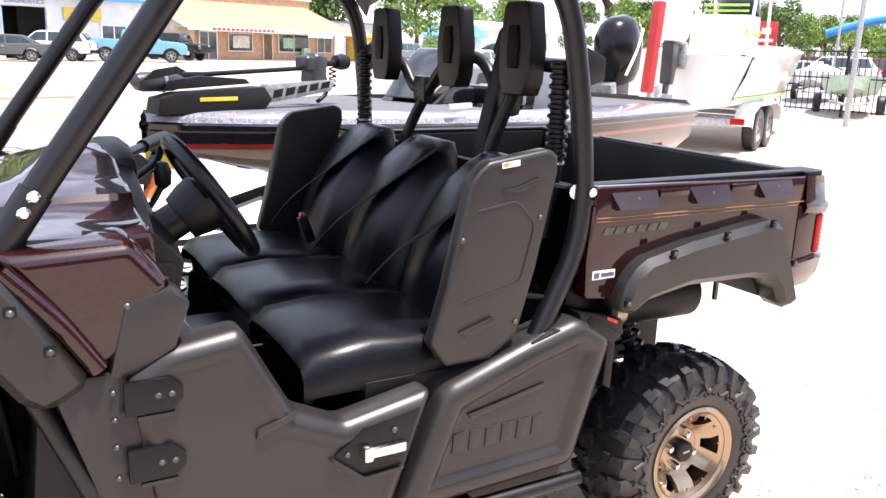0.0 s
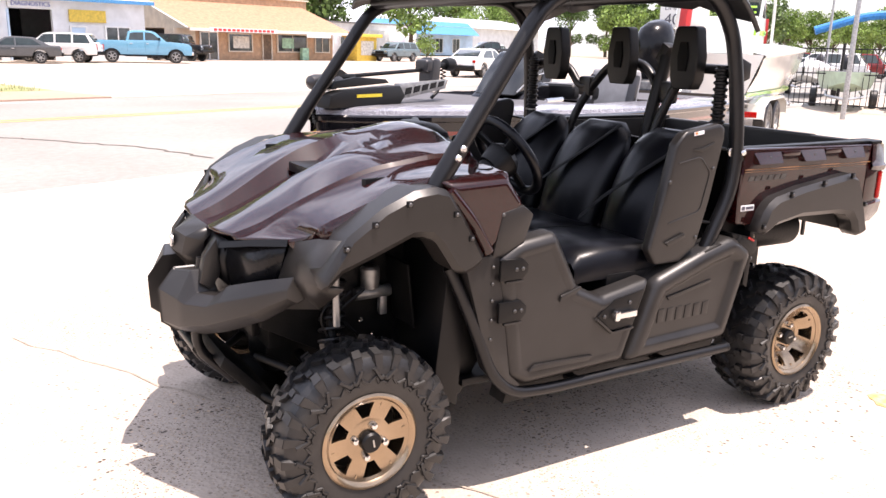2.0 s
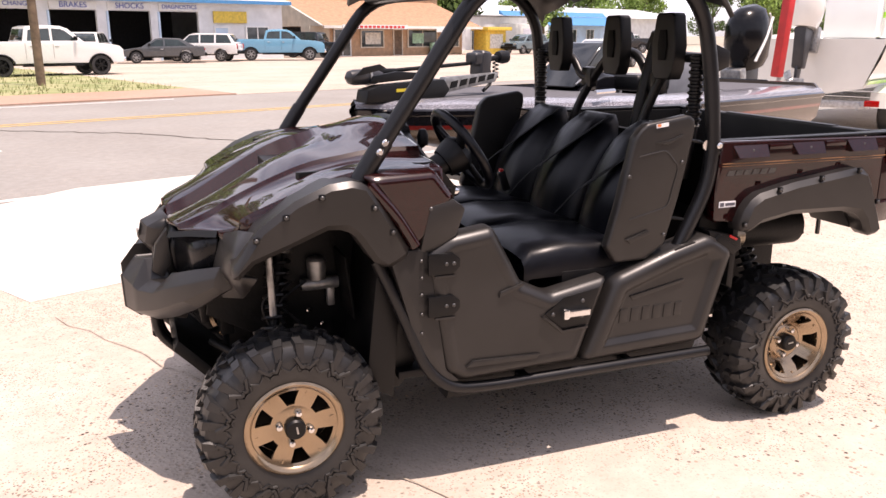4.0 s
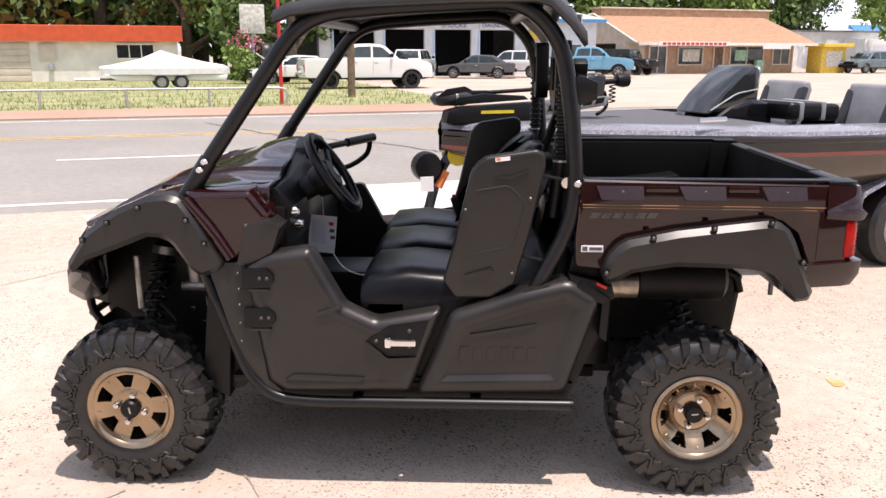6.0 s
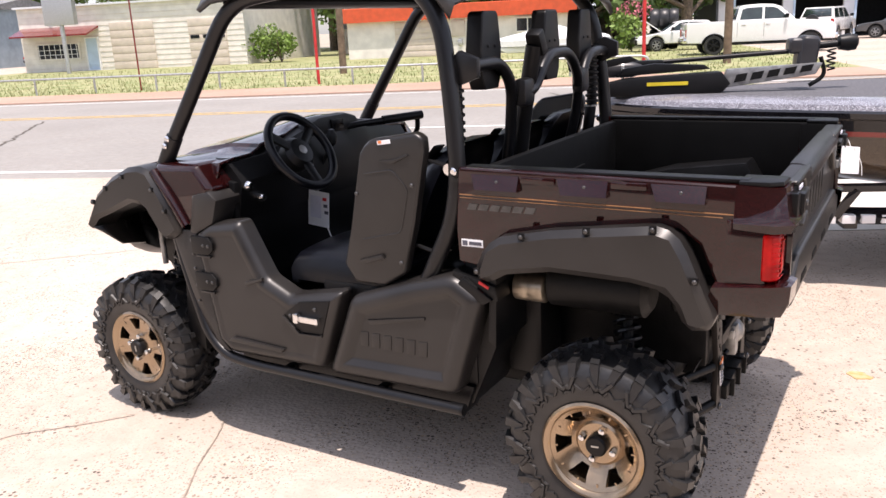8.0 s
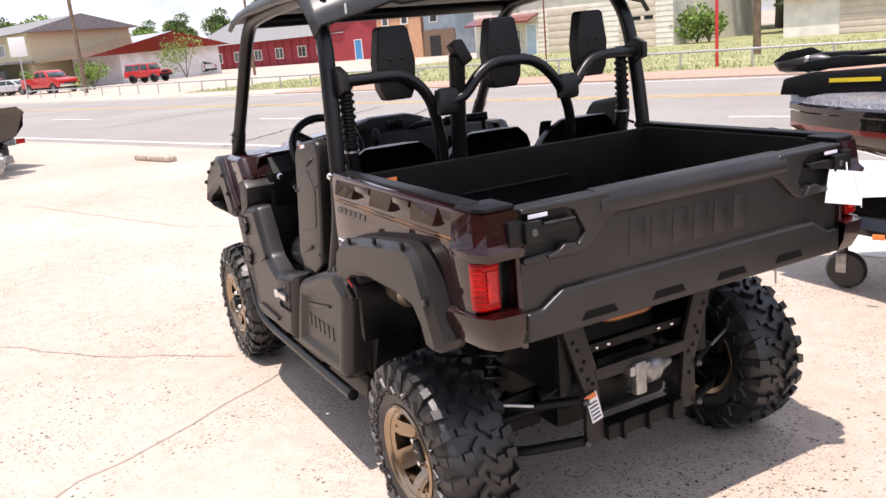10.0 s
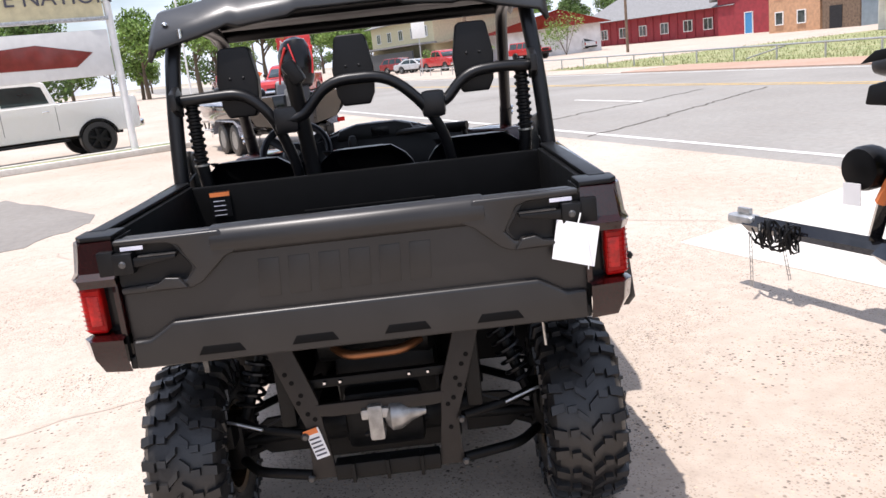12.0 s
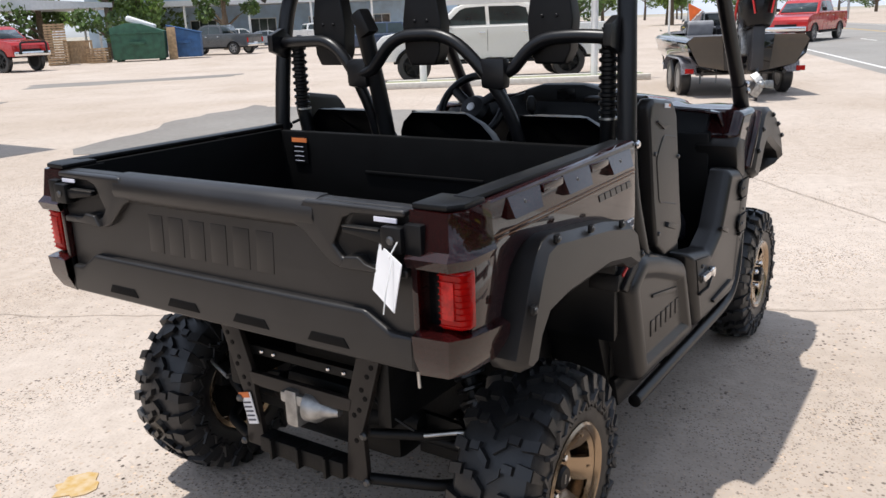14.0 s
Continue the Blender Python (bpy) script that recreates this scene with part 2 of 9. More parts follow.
M["orange_flag"] = material("orange_flag", (0.85, 0.16, 0.03), 0.7)
M["glass_car"] = material("car_glass", (0.022, 0.034, 0.033), 0.05, vary=0.3, scale=2, coat=0.6)
M["bolt_dark"] = material("dark_bolt", (0.10, 0.10, 0.10), 0.35, 0.8, vary=0.2, scale=40)
M["roof_plastic"] = material("roof_plastic", (0.035, 0.036, 0.038), 0.36, vary=0.12, scale=7, bump=0.2, bump_scale=420, spec=0.55)
M["cowl_black"] = material("cowl_black", (0.004, 0.004, 0.005), 0.22, vary=0.2, scale=5, spec=0.3)

# ---- shape helpers ----
def thing(name, label, category, m=None, group="", kind=""):
    ob = new(name)
    ob.empty_display_size = 0.2
    if m is not None:
        ob.matrix_basis = m
    return tagged(ob, label, category, group, kind)


def finish(bm, name, mat, smooth=35):
    me = bpy.data.meshes.new(name)
    bmesh.ops.recalc_face_normals(bm, faces=bm.faces)
    bm.to_mesh(me)
    bm.free()
    if smooth:
        me.polygons.foreach_set("use_smooth", [True] * len(me.polygons))
        me.set_sharp_from_angle(angle=radians(smooth))
    me.materials.append(mat)
    return me


def part(name, bm, mat, parent, label="", smooth=35, kind=""):
    ob = new(name, finish(bm, name, mat, smooth))
    ob.parent = parent
    return tagged(ob, label, kind=kind)


def solo(name, bm, mat, label, category="", kind="", group="", smooth=35):
    return tagged(new(name, finish(bm, name, mat, smooth)), label, category, group, kind)


def soften(bm, width, segments=2, angle=25):
    edges = [e for e in bm.edges if len(e.link_faces) == 2 and e.calc_face_angle(0) > radians(angle)]
    if edges and width > 0:
        bmesh.ops.bevel(bm, geom=edges, offset=width, segments=segments, profile=0.6, affect="EDGES", clamp_overlap=True)
    return bm


def box(center, size, bevel=0.0, m=None, bm=None, seg=2):
    own = bmesh.new()
    bmesh.ops.create_cube(own, size=1.0)
    bmesh.ops.scale(own, vec=size, verts=own.verts)
    soften(own, bevel, seg)
    if m is not None:
        bmesh.ops.transform(own, matrix=m, verts=own.verts)
    bmesh.ops.translate(own, vec=center, verts=own.verts)
    return join(bm, own)


def join(bm, own):
    if bm is None:
        return own
    me = bpy.data.meshes.new("tmp")
    own.to_mesh(me)
    own.free()
    bm.from_mesh(me)
    bpy.data.meshes.remove(me)
    return bm


def prism(poly, axis, a, b, bevel=0.0, bm=None, seg=2, taper=None):
    """A polygon in the plane across axis, drawn out along it from a to b. taper: (scale, centre) of the polygon at b."""
    own = bmesh.new()

    def put(u, v, w):
        return {"x": (w, u, v), "y": (u, w, v), "z": (u, v, w)}[axis]

    ends = []
    for w in (a, b):
        pts = poly
        if taper and w == b:
            s, (cu, cv) = taper
            pts = [(cu + (u - cu) * s, cv + (v - cv) * s) for u, v in poly]
        ends.append([own.verts.new(put(u, v, w)) for u, v in pts])
    n = len(poly)
    own.faces.new(ends[0])
    own.faces.new(ends[1][::-1])
    for i in range(n):
        own.faces.new((ends[0][i], ends[1][i], ends[1][(i + 1) % n], ends[0][(i + 1) % n]))
    bmesh.ops.recalc_face_normals(own, faces=own.faces)
    soften(own, bevel, seg)
    return join(bm, own)


def rounded(points, radius, steps=5):
    """The polyline with its corners rounded."""
    pts = [Vector(p) for p in points]
    out = [pts[0]]
    for i in range(1, len(pts) - 1):
        p, a, b = pts[i], pts[i - 1] - pts[i], pts[i + 1] - pts[i]
        d = min(radius, a.length * 0.48, b.length * 0.48)
        p0, p1 = p + a.normalized() * d, p + b.normalized() * d
        for k in range(steps + 1):
            t = k / steps
            out.append(p0 * (1 - t) ** 2 + p * 2 * t * (1 - t) + p1 * t * t)
    out.append(pts[-1])
    return out


def round_loop(poly, radius, steps=4):
    """A closed outline of (u, v) with its corners rounded."""
    pts = [Vector(p) for p in poly]
    out = []
    for i, p in enumerate(pts):
        a, b = pts[i - 1] - p, pts[(i + 1) % len(pts)] - p
        d = min(radius, a.length * 0.45, b.length * 0.45)
        p0, p1 = p + a.normalized() * d, p + b.normalized() * d
        out += [p0 * (1 - t) ** 2 + p * 2 * t * (1 - t) + p1 * t * t for t in [k / steps for k in range(steps + 1)]]
    return out


def inset(loop, d):
    """The closed outline drawn in by d."""
    n = len(loop)
    turn = 1 if sum(loop[i].x * loop[(i + 1) % n].y - loop[(i + 1) % n].x * loop[i].y for i in range(n)) > 0 else -1
    out = []
    for i in range(n):
        a, b = (loop[i] - loop[i - 1]).normalized(), (loop[(i + 1) % n] - loop[i]).normalized()
        na, nb = Vector((-a.y, a.x)) * turn, Vector((-b.y, b.x)) * turn
        out.append(loop[i] + (na + nb) * (d / max(0.35, 1 + na.dot(nb))))
    return out


def moulded(poly, axis, rows, radius=0.025, bm=None):
    """A panel pressed out of one sheet: rows (inset, height) step in from its outline, the last one is closed."""
    own = bmesh.new()
    base = [Vector(p) for p in poly]
    rings = []
    for d, w in rows + [(rows[-1][0] + 0.006, rows[-1][1])]:
        loop = round_loop(inset(base, d), max(radius - 0.5 * d, 0.008))
        rings.append([own.verts.new({"x": (w, q.x, q.y), "y": (q.x, w, q.y), "z": (q.x, q.y, w)}[axis]) for q in loop])
    n = len(rings[0])
    for a, b in zip(rings, rings[1:]):
        for k in range(n):
            own.faces.new((a[k], a[(k + 1) % n], b[(k + 1) % n], b[k]))
    own.faces.new(rings[0][::-1])
    own.faces.new(rings[-1])
    return join(bm, own)


def tube(points, r, bm=None, seg=12, bend=0.08, closed=False, flat=1.0):
    own = bmesh.new()
    pts = rounded(points, bend) if bend and not closed else [Vector(p) for p in points]
    n = len(pts)
    rings, up = [], None
    for i, p in enumerate(pts):
        if closed:
            d = pts[(i + 1) % n] - pts[i - 1]
        else:
            d = pts[min(i + 1, n - 1)] - pts[max(i - 1, 0)]
        d.normalize()
        if up is None:
            up = Vector((0, 0, 1)) if abs(d.z) < 0.9 else Vector((0, 1, 0))
        side = d.cross(up).normalized()
        up = side.cross(d).normalized()
        rr = r(i / max(1, n - 1)) if callable(r) else r
        rings.append([own.verts.new(p + side * math.cos(a) * rr + up * math.sin(a) * rr * flat) for a in [2 * math.pi * k / seg for k in range(seg)]])
    m = n if closed else n - 1
    for i in range(m):
        a, b = rings[i], rings[(i + 1) % n]
        for k in range(seg):
            own.faces.new((a[k], a[(k + 1) % seg], b[(k + 1) % seg], b[k]))
    if not closed:
        own.faces.new(rings[0][::-1])
        own.faces.new(rings[-1])
    return join(bm, own)


def lathe(profile, axis="y", seg=48, center=(0, 0, 0), bm=None, closed=False):
    """Profile rows (r, w): the radius and the place along the axis."""
    own = bmesh.new()
    rings = []
    for r, w in profile:
        ring = []
        for k in range(seg):
            a = 2 * math.pi * k / seg
            u, v = r * math.cos(a), r * math.sin(a)
            ring.append(own.verts.new(Vector({"y": (u, w, v), "x": (w, u, v), "z": (u, v, w)}[axis]) + Vector(center)))
        rings.append(ring)
    rows = list(zip(rings, rings[1:])) + ([(rings[-1], rings[0])] if closed else [])
    for a, b in rows:
        for k in range(seg):
            own.faces.new((a[k], a[(k + 1) % seg], b[(k + 1) % seg], b[k]))
    if not closed:
        own.faces.new(rings[0][::-1])
        own.faces.new(rings[-1])
    return join(bm, own)


def loft(sections, caps=True, bm=None):
    """Skin through rows of points, all with the same count; open rows."""
    own = bmesh.new()
    rows = [[own.verts.new(p) for p in s] for s in sections]
    for a, b in zip(rows, rows[1:]):
        for k in range(len(a) - 1):
            own.faces.new((a[k], a[k + 1], b[k + 1], b[k]))
    if caps:
        for r in (rows[0], rows[-1]):
            if len(r) > 2:
                own.faces.new(r)
    return join(bm, own)


def strip(points, width, z, bm=None):
    """A flat ribbon on the ground along points (x, y)."""
    own = bmesh.new()
    pts = [Vector((x, y, z)) for x, y in points]
    left, right = [], []
    for i, p in enumerate(pts):
        d = (pts[min(i + 1, len(pts) - 1)] - pts[max(i - 1, 0)]).normalized()
        s = Vector((-d.y, d.x, 0)) * width / 2
        left.append(own.verts.new(p + s)), right.append(own.verts.new(p - s))
    for i in range(len(pts) - 1):
        own.faces.new((left[i], right[i], right[i + 1], left[i + 1]))
    return join(bm, own)


def bars(x0, x1, z0, z1, n, y, depth, axis="y", gap=0.28, skew=0.0):
    """Plain upright bars in a row, in the place of letters."""
    bm = bmesh.new()
    w = (x1 - x0) / n
    for i in range(n):
        a, b = x0 + i * w, x0 + (i + 1 - gap) * w
        prism([(a, z0), (b, z0), (b + skew, z1), (a + skew, z1)], axis, y, y + depth, 0, bm)
    return bm


def words(name, text, size, mat, parent, m, label="", thick=0.01):
    cu = bpy.data.curves.new(name, "FONT")
    cu.body, cu.size, cu.extrude, cu.align_x, cu.align_y = text, size, thick, "CENTER", "CENTER"
    tmp = bpy.data.objects.new(name, cu)
    scene.collection.objects.link(tmp)
    bpy.context.view_layer.update()
    me = bpy.data.meshes.new_from_object(tmp.evaluated_get(bpy.context.evaluated_depsgraph_get()))
    bpy.data.objects.remove(tmp)
    me.materials.clear()
    me.materials.append(mat)
    ob = new(name, me)
    ob.parent = parent
    ob.matrix_basis = m
    return tagged(ob, label)


# ---- the street: u runs along the road, p across it, away from the lot ----
ROAD = radians(19.5)
UX = Vector((math.cos(ROAD), math.sin(ROAD), 0))
PX = Vector((-math.sin(ROAD), math.cos(ROAD), 0))


def at(s, p, z=0.0):
    return UX * s + PX * p + Vector((0, 0, z))


def street(s, p, z=0.0, turn=0.0):
    """A pose on the street plan: local x along the road, local y away from the lot."""
    return Matrix.Translation(at(s, p, z)) @ Matrix.Rotation(ROAD + radians(turn), 4, "Z")


def sheet(name, s0, s1, p0, p1, z, thick, mat, label, category):
    bm = prism([(s0, p0), (s1, p0), (s1, p1), (s0, p1)], "z", z - thick, z)
    ob = solo(name, bm, mat, label, category, "structure", smooth=0)
    ob.matrix_basis = Matrix.Rotation(ROAD, 4, "Z")
    return ob


g = prism([(-1800, -1800), (1800, -1800), (1800, 1800), (-1800, 1800)], "z", -0.3, -0.14)
solo("ground", g, M["earth"], "pale dusty ground reaching out to the horizon", "ground", "structure", smooth=0)
sheet("pavement", -46, 70, -70, 5.75, 0.0, 0.14, M["concrete"], "sun-bleached worn concrete lot with exposed aggregate", "pavement")
sheet("pavement_far_lot", -400, -46, -70, 5.75, -0.01, 0.12, M["concrete"], "bleached concrete of the neighbouring lot", "pavement")
sheet("road", -400, 300, 5.75, 18.6, -0.01, 0.12, M["asphalt"], "grey sun-faded asphalt road with painted lines", "road")
sheet("pavement_red", -26, 8, 18.6, 21.6, 0.03, 0.16, M["brick_walk"], "reddish dirt and brick strip along the road", "pavement")
sheet("pavement_drive", 8, 300, 18.6, 70, 0.0, 0.13, M["concrete"], "pale concrete forecourt across the road", "pavement")
sheet("grass", -38, 8, 21.6, 40, 0.02, 0.15, M["grass"], "dry yellow-green grass verge across the road", "grass")
sheet("grass_back", -38, 8, 40, 90, 0.0, 0.13, M["grass"], "worn grass yard round the garages", "grass")
sheet("pavement_motel", -400, -38, 21.6, 90, 0.0, 0.13, M["concrete"], "pale paved forecourt of the motel and restaurant", "pavement")
sheet("pavement_red_far", -400, -26, 18.6, 21.6, 0.0, 0.13, M["concrete"], "pale paving beside the road", "pavement")


def line(name, pts, w, mat, label, z=-0.006):
    return solo(name, strip([tuple(at(s, p))[:2] for s, p in pts], w, z), mat, label, "road marking", "structure", smooth=0)


line("edge_line", [(-160, 6.3), (160, 6.3)], 0.12, M["white_line"], "worn white edge line painted on the road")
line("edge_line", [(-160, 18.1), (6, 18.1)], 0.12, M["white_line"], "worn white far edge line painted on the road")
line("centre_line", [(-160, 13.75), (160, 13.75)], 0.11, M["yellow_line"], "faded yellow centre line painted on the road")
line("centre_line", [(-160, 14.05), (160, 14.05)], 0.11, M["yellow_line"], "faded yellow centre line painted on the road")
for k in range(-9, 6):
    line("lane_dash", [(-2.9 + 12.8 * k, 10.3), (0.2 + 12.8 * k, 10.3)], 0.12, M["white_line"], "worn white lane dash painted on the road")

# white slab beside the lot, patches and cracks
solo("concrete_slab", prism([(-3.72, 4.4), (-2.62, 2.83), (-2.17, 2.08), (0.0, 3.05), (2.4, 4.15), (1.2, 7.3), (-2.1, 6.15)], "z", 0.0, 0.006),
     M["slab"], "bright new concrete slab let into the lot", "slab", "structure", smooth=0)


def patch(pts, seed, label):
    rnd = random.Random(seed)
    out = []
    n = len(pts)
    for i in range(n):
        a, b = Vector(pts[i]), Vector(pts[(i + 1) % n])
        for k in range(6):
            q = a.lerp(b, k / 6)
            out.append((q.x + rnd.uniform(-0.16, 0.16), q.y + rnd.uniform(-0.16, 0.16)))
    solo("asphalt_patch", prism(out, "z", 0.0, 0.005), M["patch"], label, "asphalt patch", "structure", smooth=0)


patch([(-9.4, -11.6), (-9.0, -9.1), (-9.8, -6.6), (-6.5, -3.9), (-5.2, -4.4), (-4.3, -6.3), (-3.4, -8.9), (-6.4, -10.6)], 3, "grey asphalt patch in the concrete lot")
patch([(-13.0, -26.0), (-18.5, -21.6), (-17.0, -20.8), (-11.6, -24.2)], 4, "long grey asphalt patch in the concrete lot")
patch([(-7.0, -21.5), (-8.5, -19.5), (-6.0, -17.8), (-4.0, -19.0)], 5, "grey asphalt patch in the concrete lot")


def crack(pts, w, mat, seed, label="thin crack across the concrete lot", jit=0.05, z=0.007):
    rnd = random.Random(seed)
    out = []
    for a, b in zip(pts, pts[1:]):
        a, b = Vector(a), Vector(b)
        k = max(3, int((b - a).length / 0.18))
        out += [tuple(a.lerp(b, i / k) + Vector((rnd.uniform(-jit, jit), rnd.uniform(-jit, jit)))) for i in range(k)]
    out.append(pts[-1])
    solo("crack", strip(out, w, z), mat, label, "crack", "structure", smooth=0)


crack([(-4.6, -3.7), (-3.4, -2.7), (-2.58, -2.22), (-1.54, -1.34), (-1.09, -0.82)], 0.008, M["joint"], 1)
crack([(-5.2, -3.2), (-3.9, -2.5), (-2.58, -2.22)], 0.007, M["joint"], 2)
crack([tuple(at(s, p))[:2] for s, p in ((-0.3, -3.9), (-0.48, -2.68), (-1.13, 1.21), (-1.31, 2.3))], 0.007, M["joint"], 3, "fine dirt-filled joint in the concrete lot", 0.03)
crack([(-2.7, 2.6), (-3.6, 1.2), (-5.2, -0.3), (-8.5, -1.6)], 0.010, M["joint"], 8, "straight dirt-filled joint in the concrete lot", 0.012)
crack([(0.8, 8.2), (0.2, 9.6), (-1.4, 11.4), (-3.6, 12.6), (-6.0, 15.5)], 0.05, M["crack"], 9, "dark tar crack across the road", 0.06, -0.004)
crack([tuple(at(s, p))[:2] for s, p in ((-11.0, 6.0), (-12.1, 8.5), (-12.6, 10.3), (-13.6, 12.8))], 0.05, M["crack"], 10, "dark tar crack across the road", 0.06, -0.004)
crack([tuple(at(s, p))[:2] for s, p in ((-8.1, 6.0), (-8.8, 7.6), (-9.7, 9.2), (-11.0, 11.7), (-11.8, 13.2))], 0.05, M["crack"], 12, "dark tar crack across the road", 0.06, -0.004)
crack([(-22, 1.0), (-24, 4.4), (-23, 8.0)], 0.05, M["crack"], 11, "dark tar crack across the road", 0.06, -0.004)
for x, y, r in ((1.74, 0.93, 0.05), (1.53, -0.98, 0.075), (2.1, 0.35, 0.05), (2.5, -0.6, 0.05)):
    rnd = random.Random(int(x * 100))
    solo("rust_stain", prism([(x + r * rnd.uniform(0.6, 1.3) * math.cos(a), y + r * rnd.uniform(0.6, 1.3) * math.sin(a)) for a in [0.45 * k for k in range(14)]], "z", 0, 0.004),
         M["rust_spot"], "faded orange stain on the concrete lot", "stain", "structure", smooth=0)

# ---- the utility vehicle: front towards -x, wheels on the ground ----
utv = thing("utility_vehicle", "maroon and black side-by-side utility vehicle parked on concrete", "utility vehicle")


def tyre_mesh(R, W, rim):
    """An off-road tyre: carcass, chevron tread blocks, alternating shoulder lugs and raised sidewall chevrons."""
    h = W / 2
    prof = [(rim, -h * 0.80), (rim + 0.010, -h * 0.90), (rim + 0.018, -h * 0.93), (rim + 0.040, -h * 0.985), (rim + 0.070, -h), (R - 0.078, -h * 0.985), (R - 0.050, -h * 0.93), (R - 0.030, -h * 0.80), (R - 0.021, -h * 0.58), (R - 0.017, 0)]
    prof += [(r, -w) for r, w in prof[-2::-1]]
    bm = lathe(prof, "y", 64, closed=True)
    faces = [(0, 1, 3, 2), (4, 6, 7, 5), (0, 4, 5, 1), (2, 3, 7, 6), (1, 5, 7, 3), (0, 2, 6, 4)]

    def block(ends):
        """Two ends of (angle, half width, (r, w) low, (r, w) high)."""
        own = bmesh.new()
        vs = []
        for a, t, lo, hi in ends:
            for d in (-t, t):
                for (r, w), k in ((lo, 1.0), (hi, 0.84)):
                    vs.append(own.verts.new((r * math.cos(a + d * k), w, r * math.sin(a + d * k))))
        for f in faces:
            own.faces.new([vs[i] for i in f])
        join(bm, own)

    def ridge(a0, r0, a1, r1, s, t=0.004, up=0.005):
        """A thin raised line on the sidewall."""
        p, q = Vector((r0 * math.cos(a0), 0, r0 * math.sin(a0))), Vector((r1 * math.cos(a1), 0, r1 * math.sin(a1)))
        n = (q - p).normalized().cross(Vector((0, 1, 0))) * t
        own = bmesh.new()
        vs = []
        for e in (p, q):
            for d in (-1, 1):
                for w, k in ((h * 0.94, 1.3), (h + up, 0.6)):
                    v = e + n * d * k
                    vs.append(own.verts.new((v.x, s * w, v.z)))
        for f in faces:
            own.faces.new([vs[i] for i in f])
        join(bm, own)

    n = 26
    st = 2 * math.pi / n
    for k in range(n):
        for s in (-1, 1):
            a = st * (k + (0.5 if s > 0 else 0))
            long = k % 2 == 0
            # crown block, bent back half way out
            block([(a, 0.038, (R - 0.02, s * h * 0.03), (R, s * h * 0.04)), (a + st * 0.34, 0.040, (R - 0.02, s * h * 0.24), (R - 0.001, s * h * 0.28))])
            block([(a + st * 0.52, 0.042, (R - 0.02, s * h * 0.30), (R - 0.001, s * h * 0.30)), (a + st * 0.50, 0.040, (R - 0.024, s * h * 0.52), (R - 0.004, s * h * 0.52))])
            # shoulder lug that runs over the edge and down the sidewall
            b = a + st * (0.42 if long else 0.62)
            lean = st * (0.10 if long else -0.10)
            block([(b, 0.052, (R - 0.026, s * h * 0.60), (R - 0.005, s * h * 0.60)), (b + lean, 0.058, (R - 0.040, s * h * 0.90), (R - 0.016, s * h * 0.92))])
            foot = 0.082 if long else 0.066
            block([(b + lean, 0.058, (R - 0.044, s * h * 0.86), (R - 0.018, s * h * 0.94)), (b + lean * 2.2, 0.044, (R - foot - 0.006, s * h * 0.95), (R - foot, s * h * 1.025))])
            if long:
                c = b + st * 0.50
                for u in (-1, 1):
                    ridge(c + u * st * 0.62, R - 0.060, c + u * st * 0.22, R - 0.096, s, 0.0075, 0.009)
                    ridge(c + u * st * 0.24, R - 0.098, c, R - 0.090, s, 0.0075, 0.008)
                    ridge(c + u * st * 0.95, R - 0.108, c + u * st * 0.52, R - 0.088, s, 0.005, 0.006)
                    ridge(c + u * st * 0.54, R - 0.088, c + u * st * 0.30, R - 0.112, s, 0.005, 0.006)
                    ridge(c + u * st * 0.32, R - 0.112, c, R - 0.106, s, 0.005, 0.006)
    return bm


def rim_mesh(r, out, hub_in, depth):
    """A cast wheel with six windows; its face is at out, its hub disc hub_in behind it."""
    seg = 72
    hub = out - hub_in
    deep = hub_in > 0.03
    if deep:
        prof = [(0.02, hub), (0.07, hub), (0.078, hub - 0.006), (0.090, hub + 0.004), (0.112, out - 0.028), (0.132, out - 0.016), (0.146, out - 0.006)]
    else:
        prof = [(0.02, hub), (0.066, hub), (0.074, hub - 0.003), (0.082, hub - 0.004), (0.108, hub - 0.003), (0.134, hub + 0.001), (0.146, out - 0.004)]
    bm = bmesh.new()
    sector = 2 * math.pi / 6

    def turn(i, k):
        """Vertices drawn towards the middle of each window near the hub and spread apart near the rim."""
        f = (1, 1, 1, 0.72, 1.0, 1.22, 1)[i]
        n, m = divmod(k + 2, 12)
        u = m - 2.5 if m <= 8 else m - 14.5
        n = n if m <= 8 else n + 1
        v = u * f if abs(u) <= 2.5 else math.copysign(2.5 * f + (abs(u) - 2.5) * (6 - 2.5 * f) / 3.5, u)
        return sector * n + (v + 0.5) * sector / 12

    rings = [[bm.verts.new((q * math.cos(turn(i, k)), w, q * math.sin(turn(i, k)))) for k in range(seg)] for i, (q, w) in enumerate(prof)]
    for i in range(len(rings) - 1):
        for k in range(seg):
            m = (k + 2) % 12
            gap = i in (3, 4) and m in (0, 1, 2, 3, 4)
            if not gap:
                bm.faces.new((rings[i][k], rings[i][(k + 1) % seg], rings[i + 1][(k + 1) % seg], rings[i + 1][k]))
    bmesh.ops.recalc_face_normals(bm, faces=bm.faces)
    if sum(f.normal.y for f in bm.faces) < 0:
        bmesh.ops.reverse_faces(bm, faces=bm.faces)
    bmesh.ops.solidify(bm, geom=bm.faces[:], thickness=0.016)
    lathe([(r, out - 0.004), (r + 0.004, out + 0.004), (r - 0.004, out + 0.010), (r - 0.013, out + 0.006), (r - 0.021, out - 0.004), (r - 0.022, out - 0.02),
           (r - 0.022, -depth), (r - 0.004, -depth - 0.006), (r, -depth)], "y", 64, bm=bm, closed=True)
    return bm


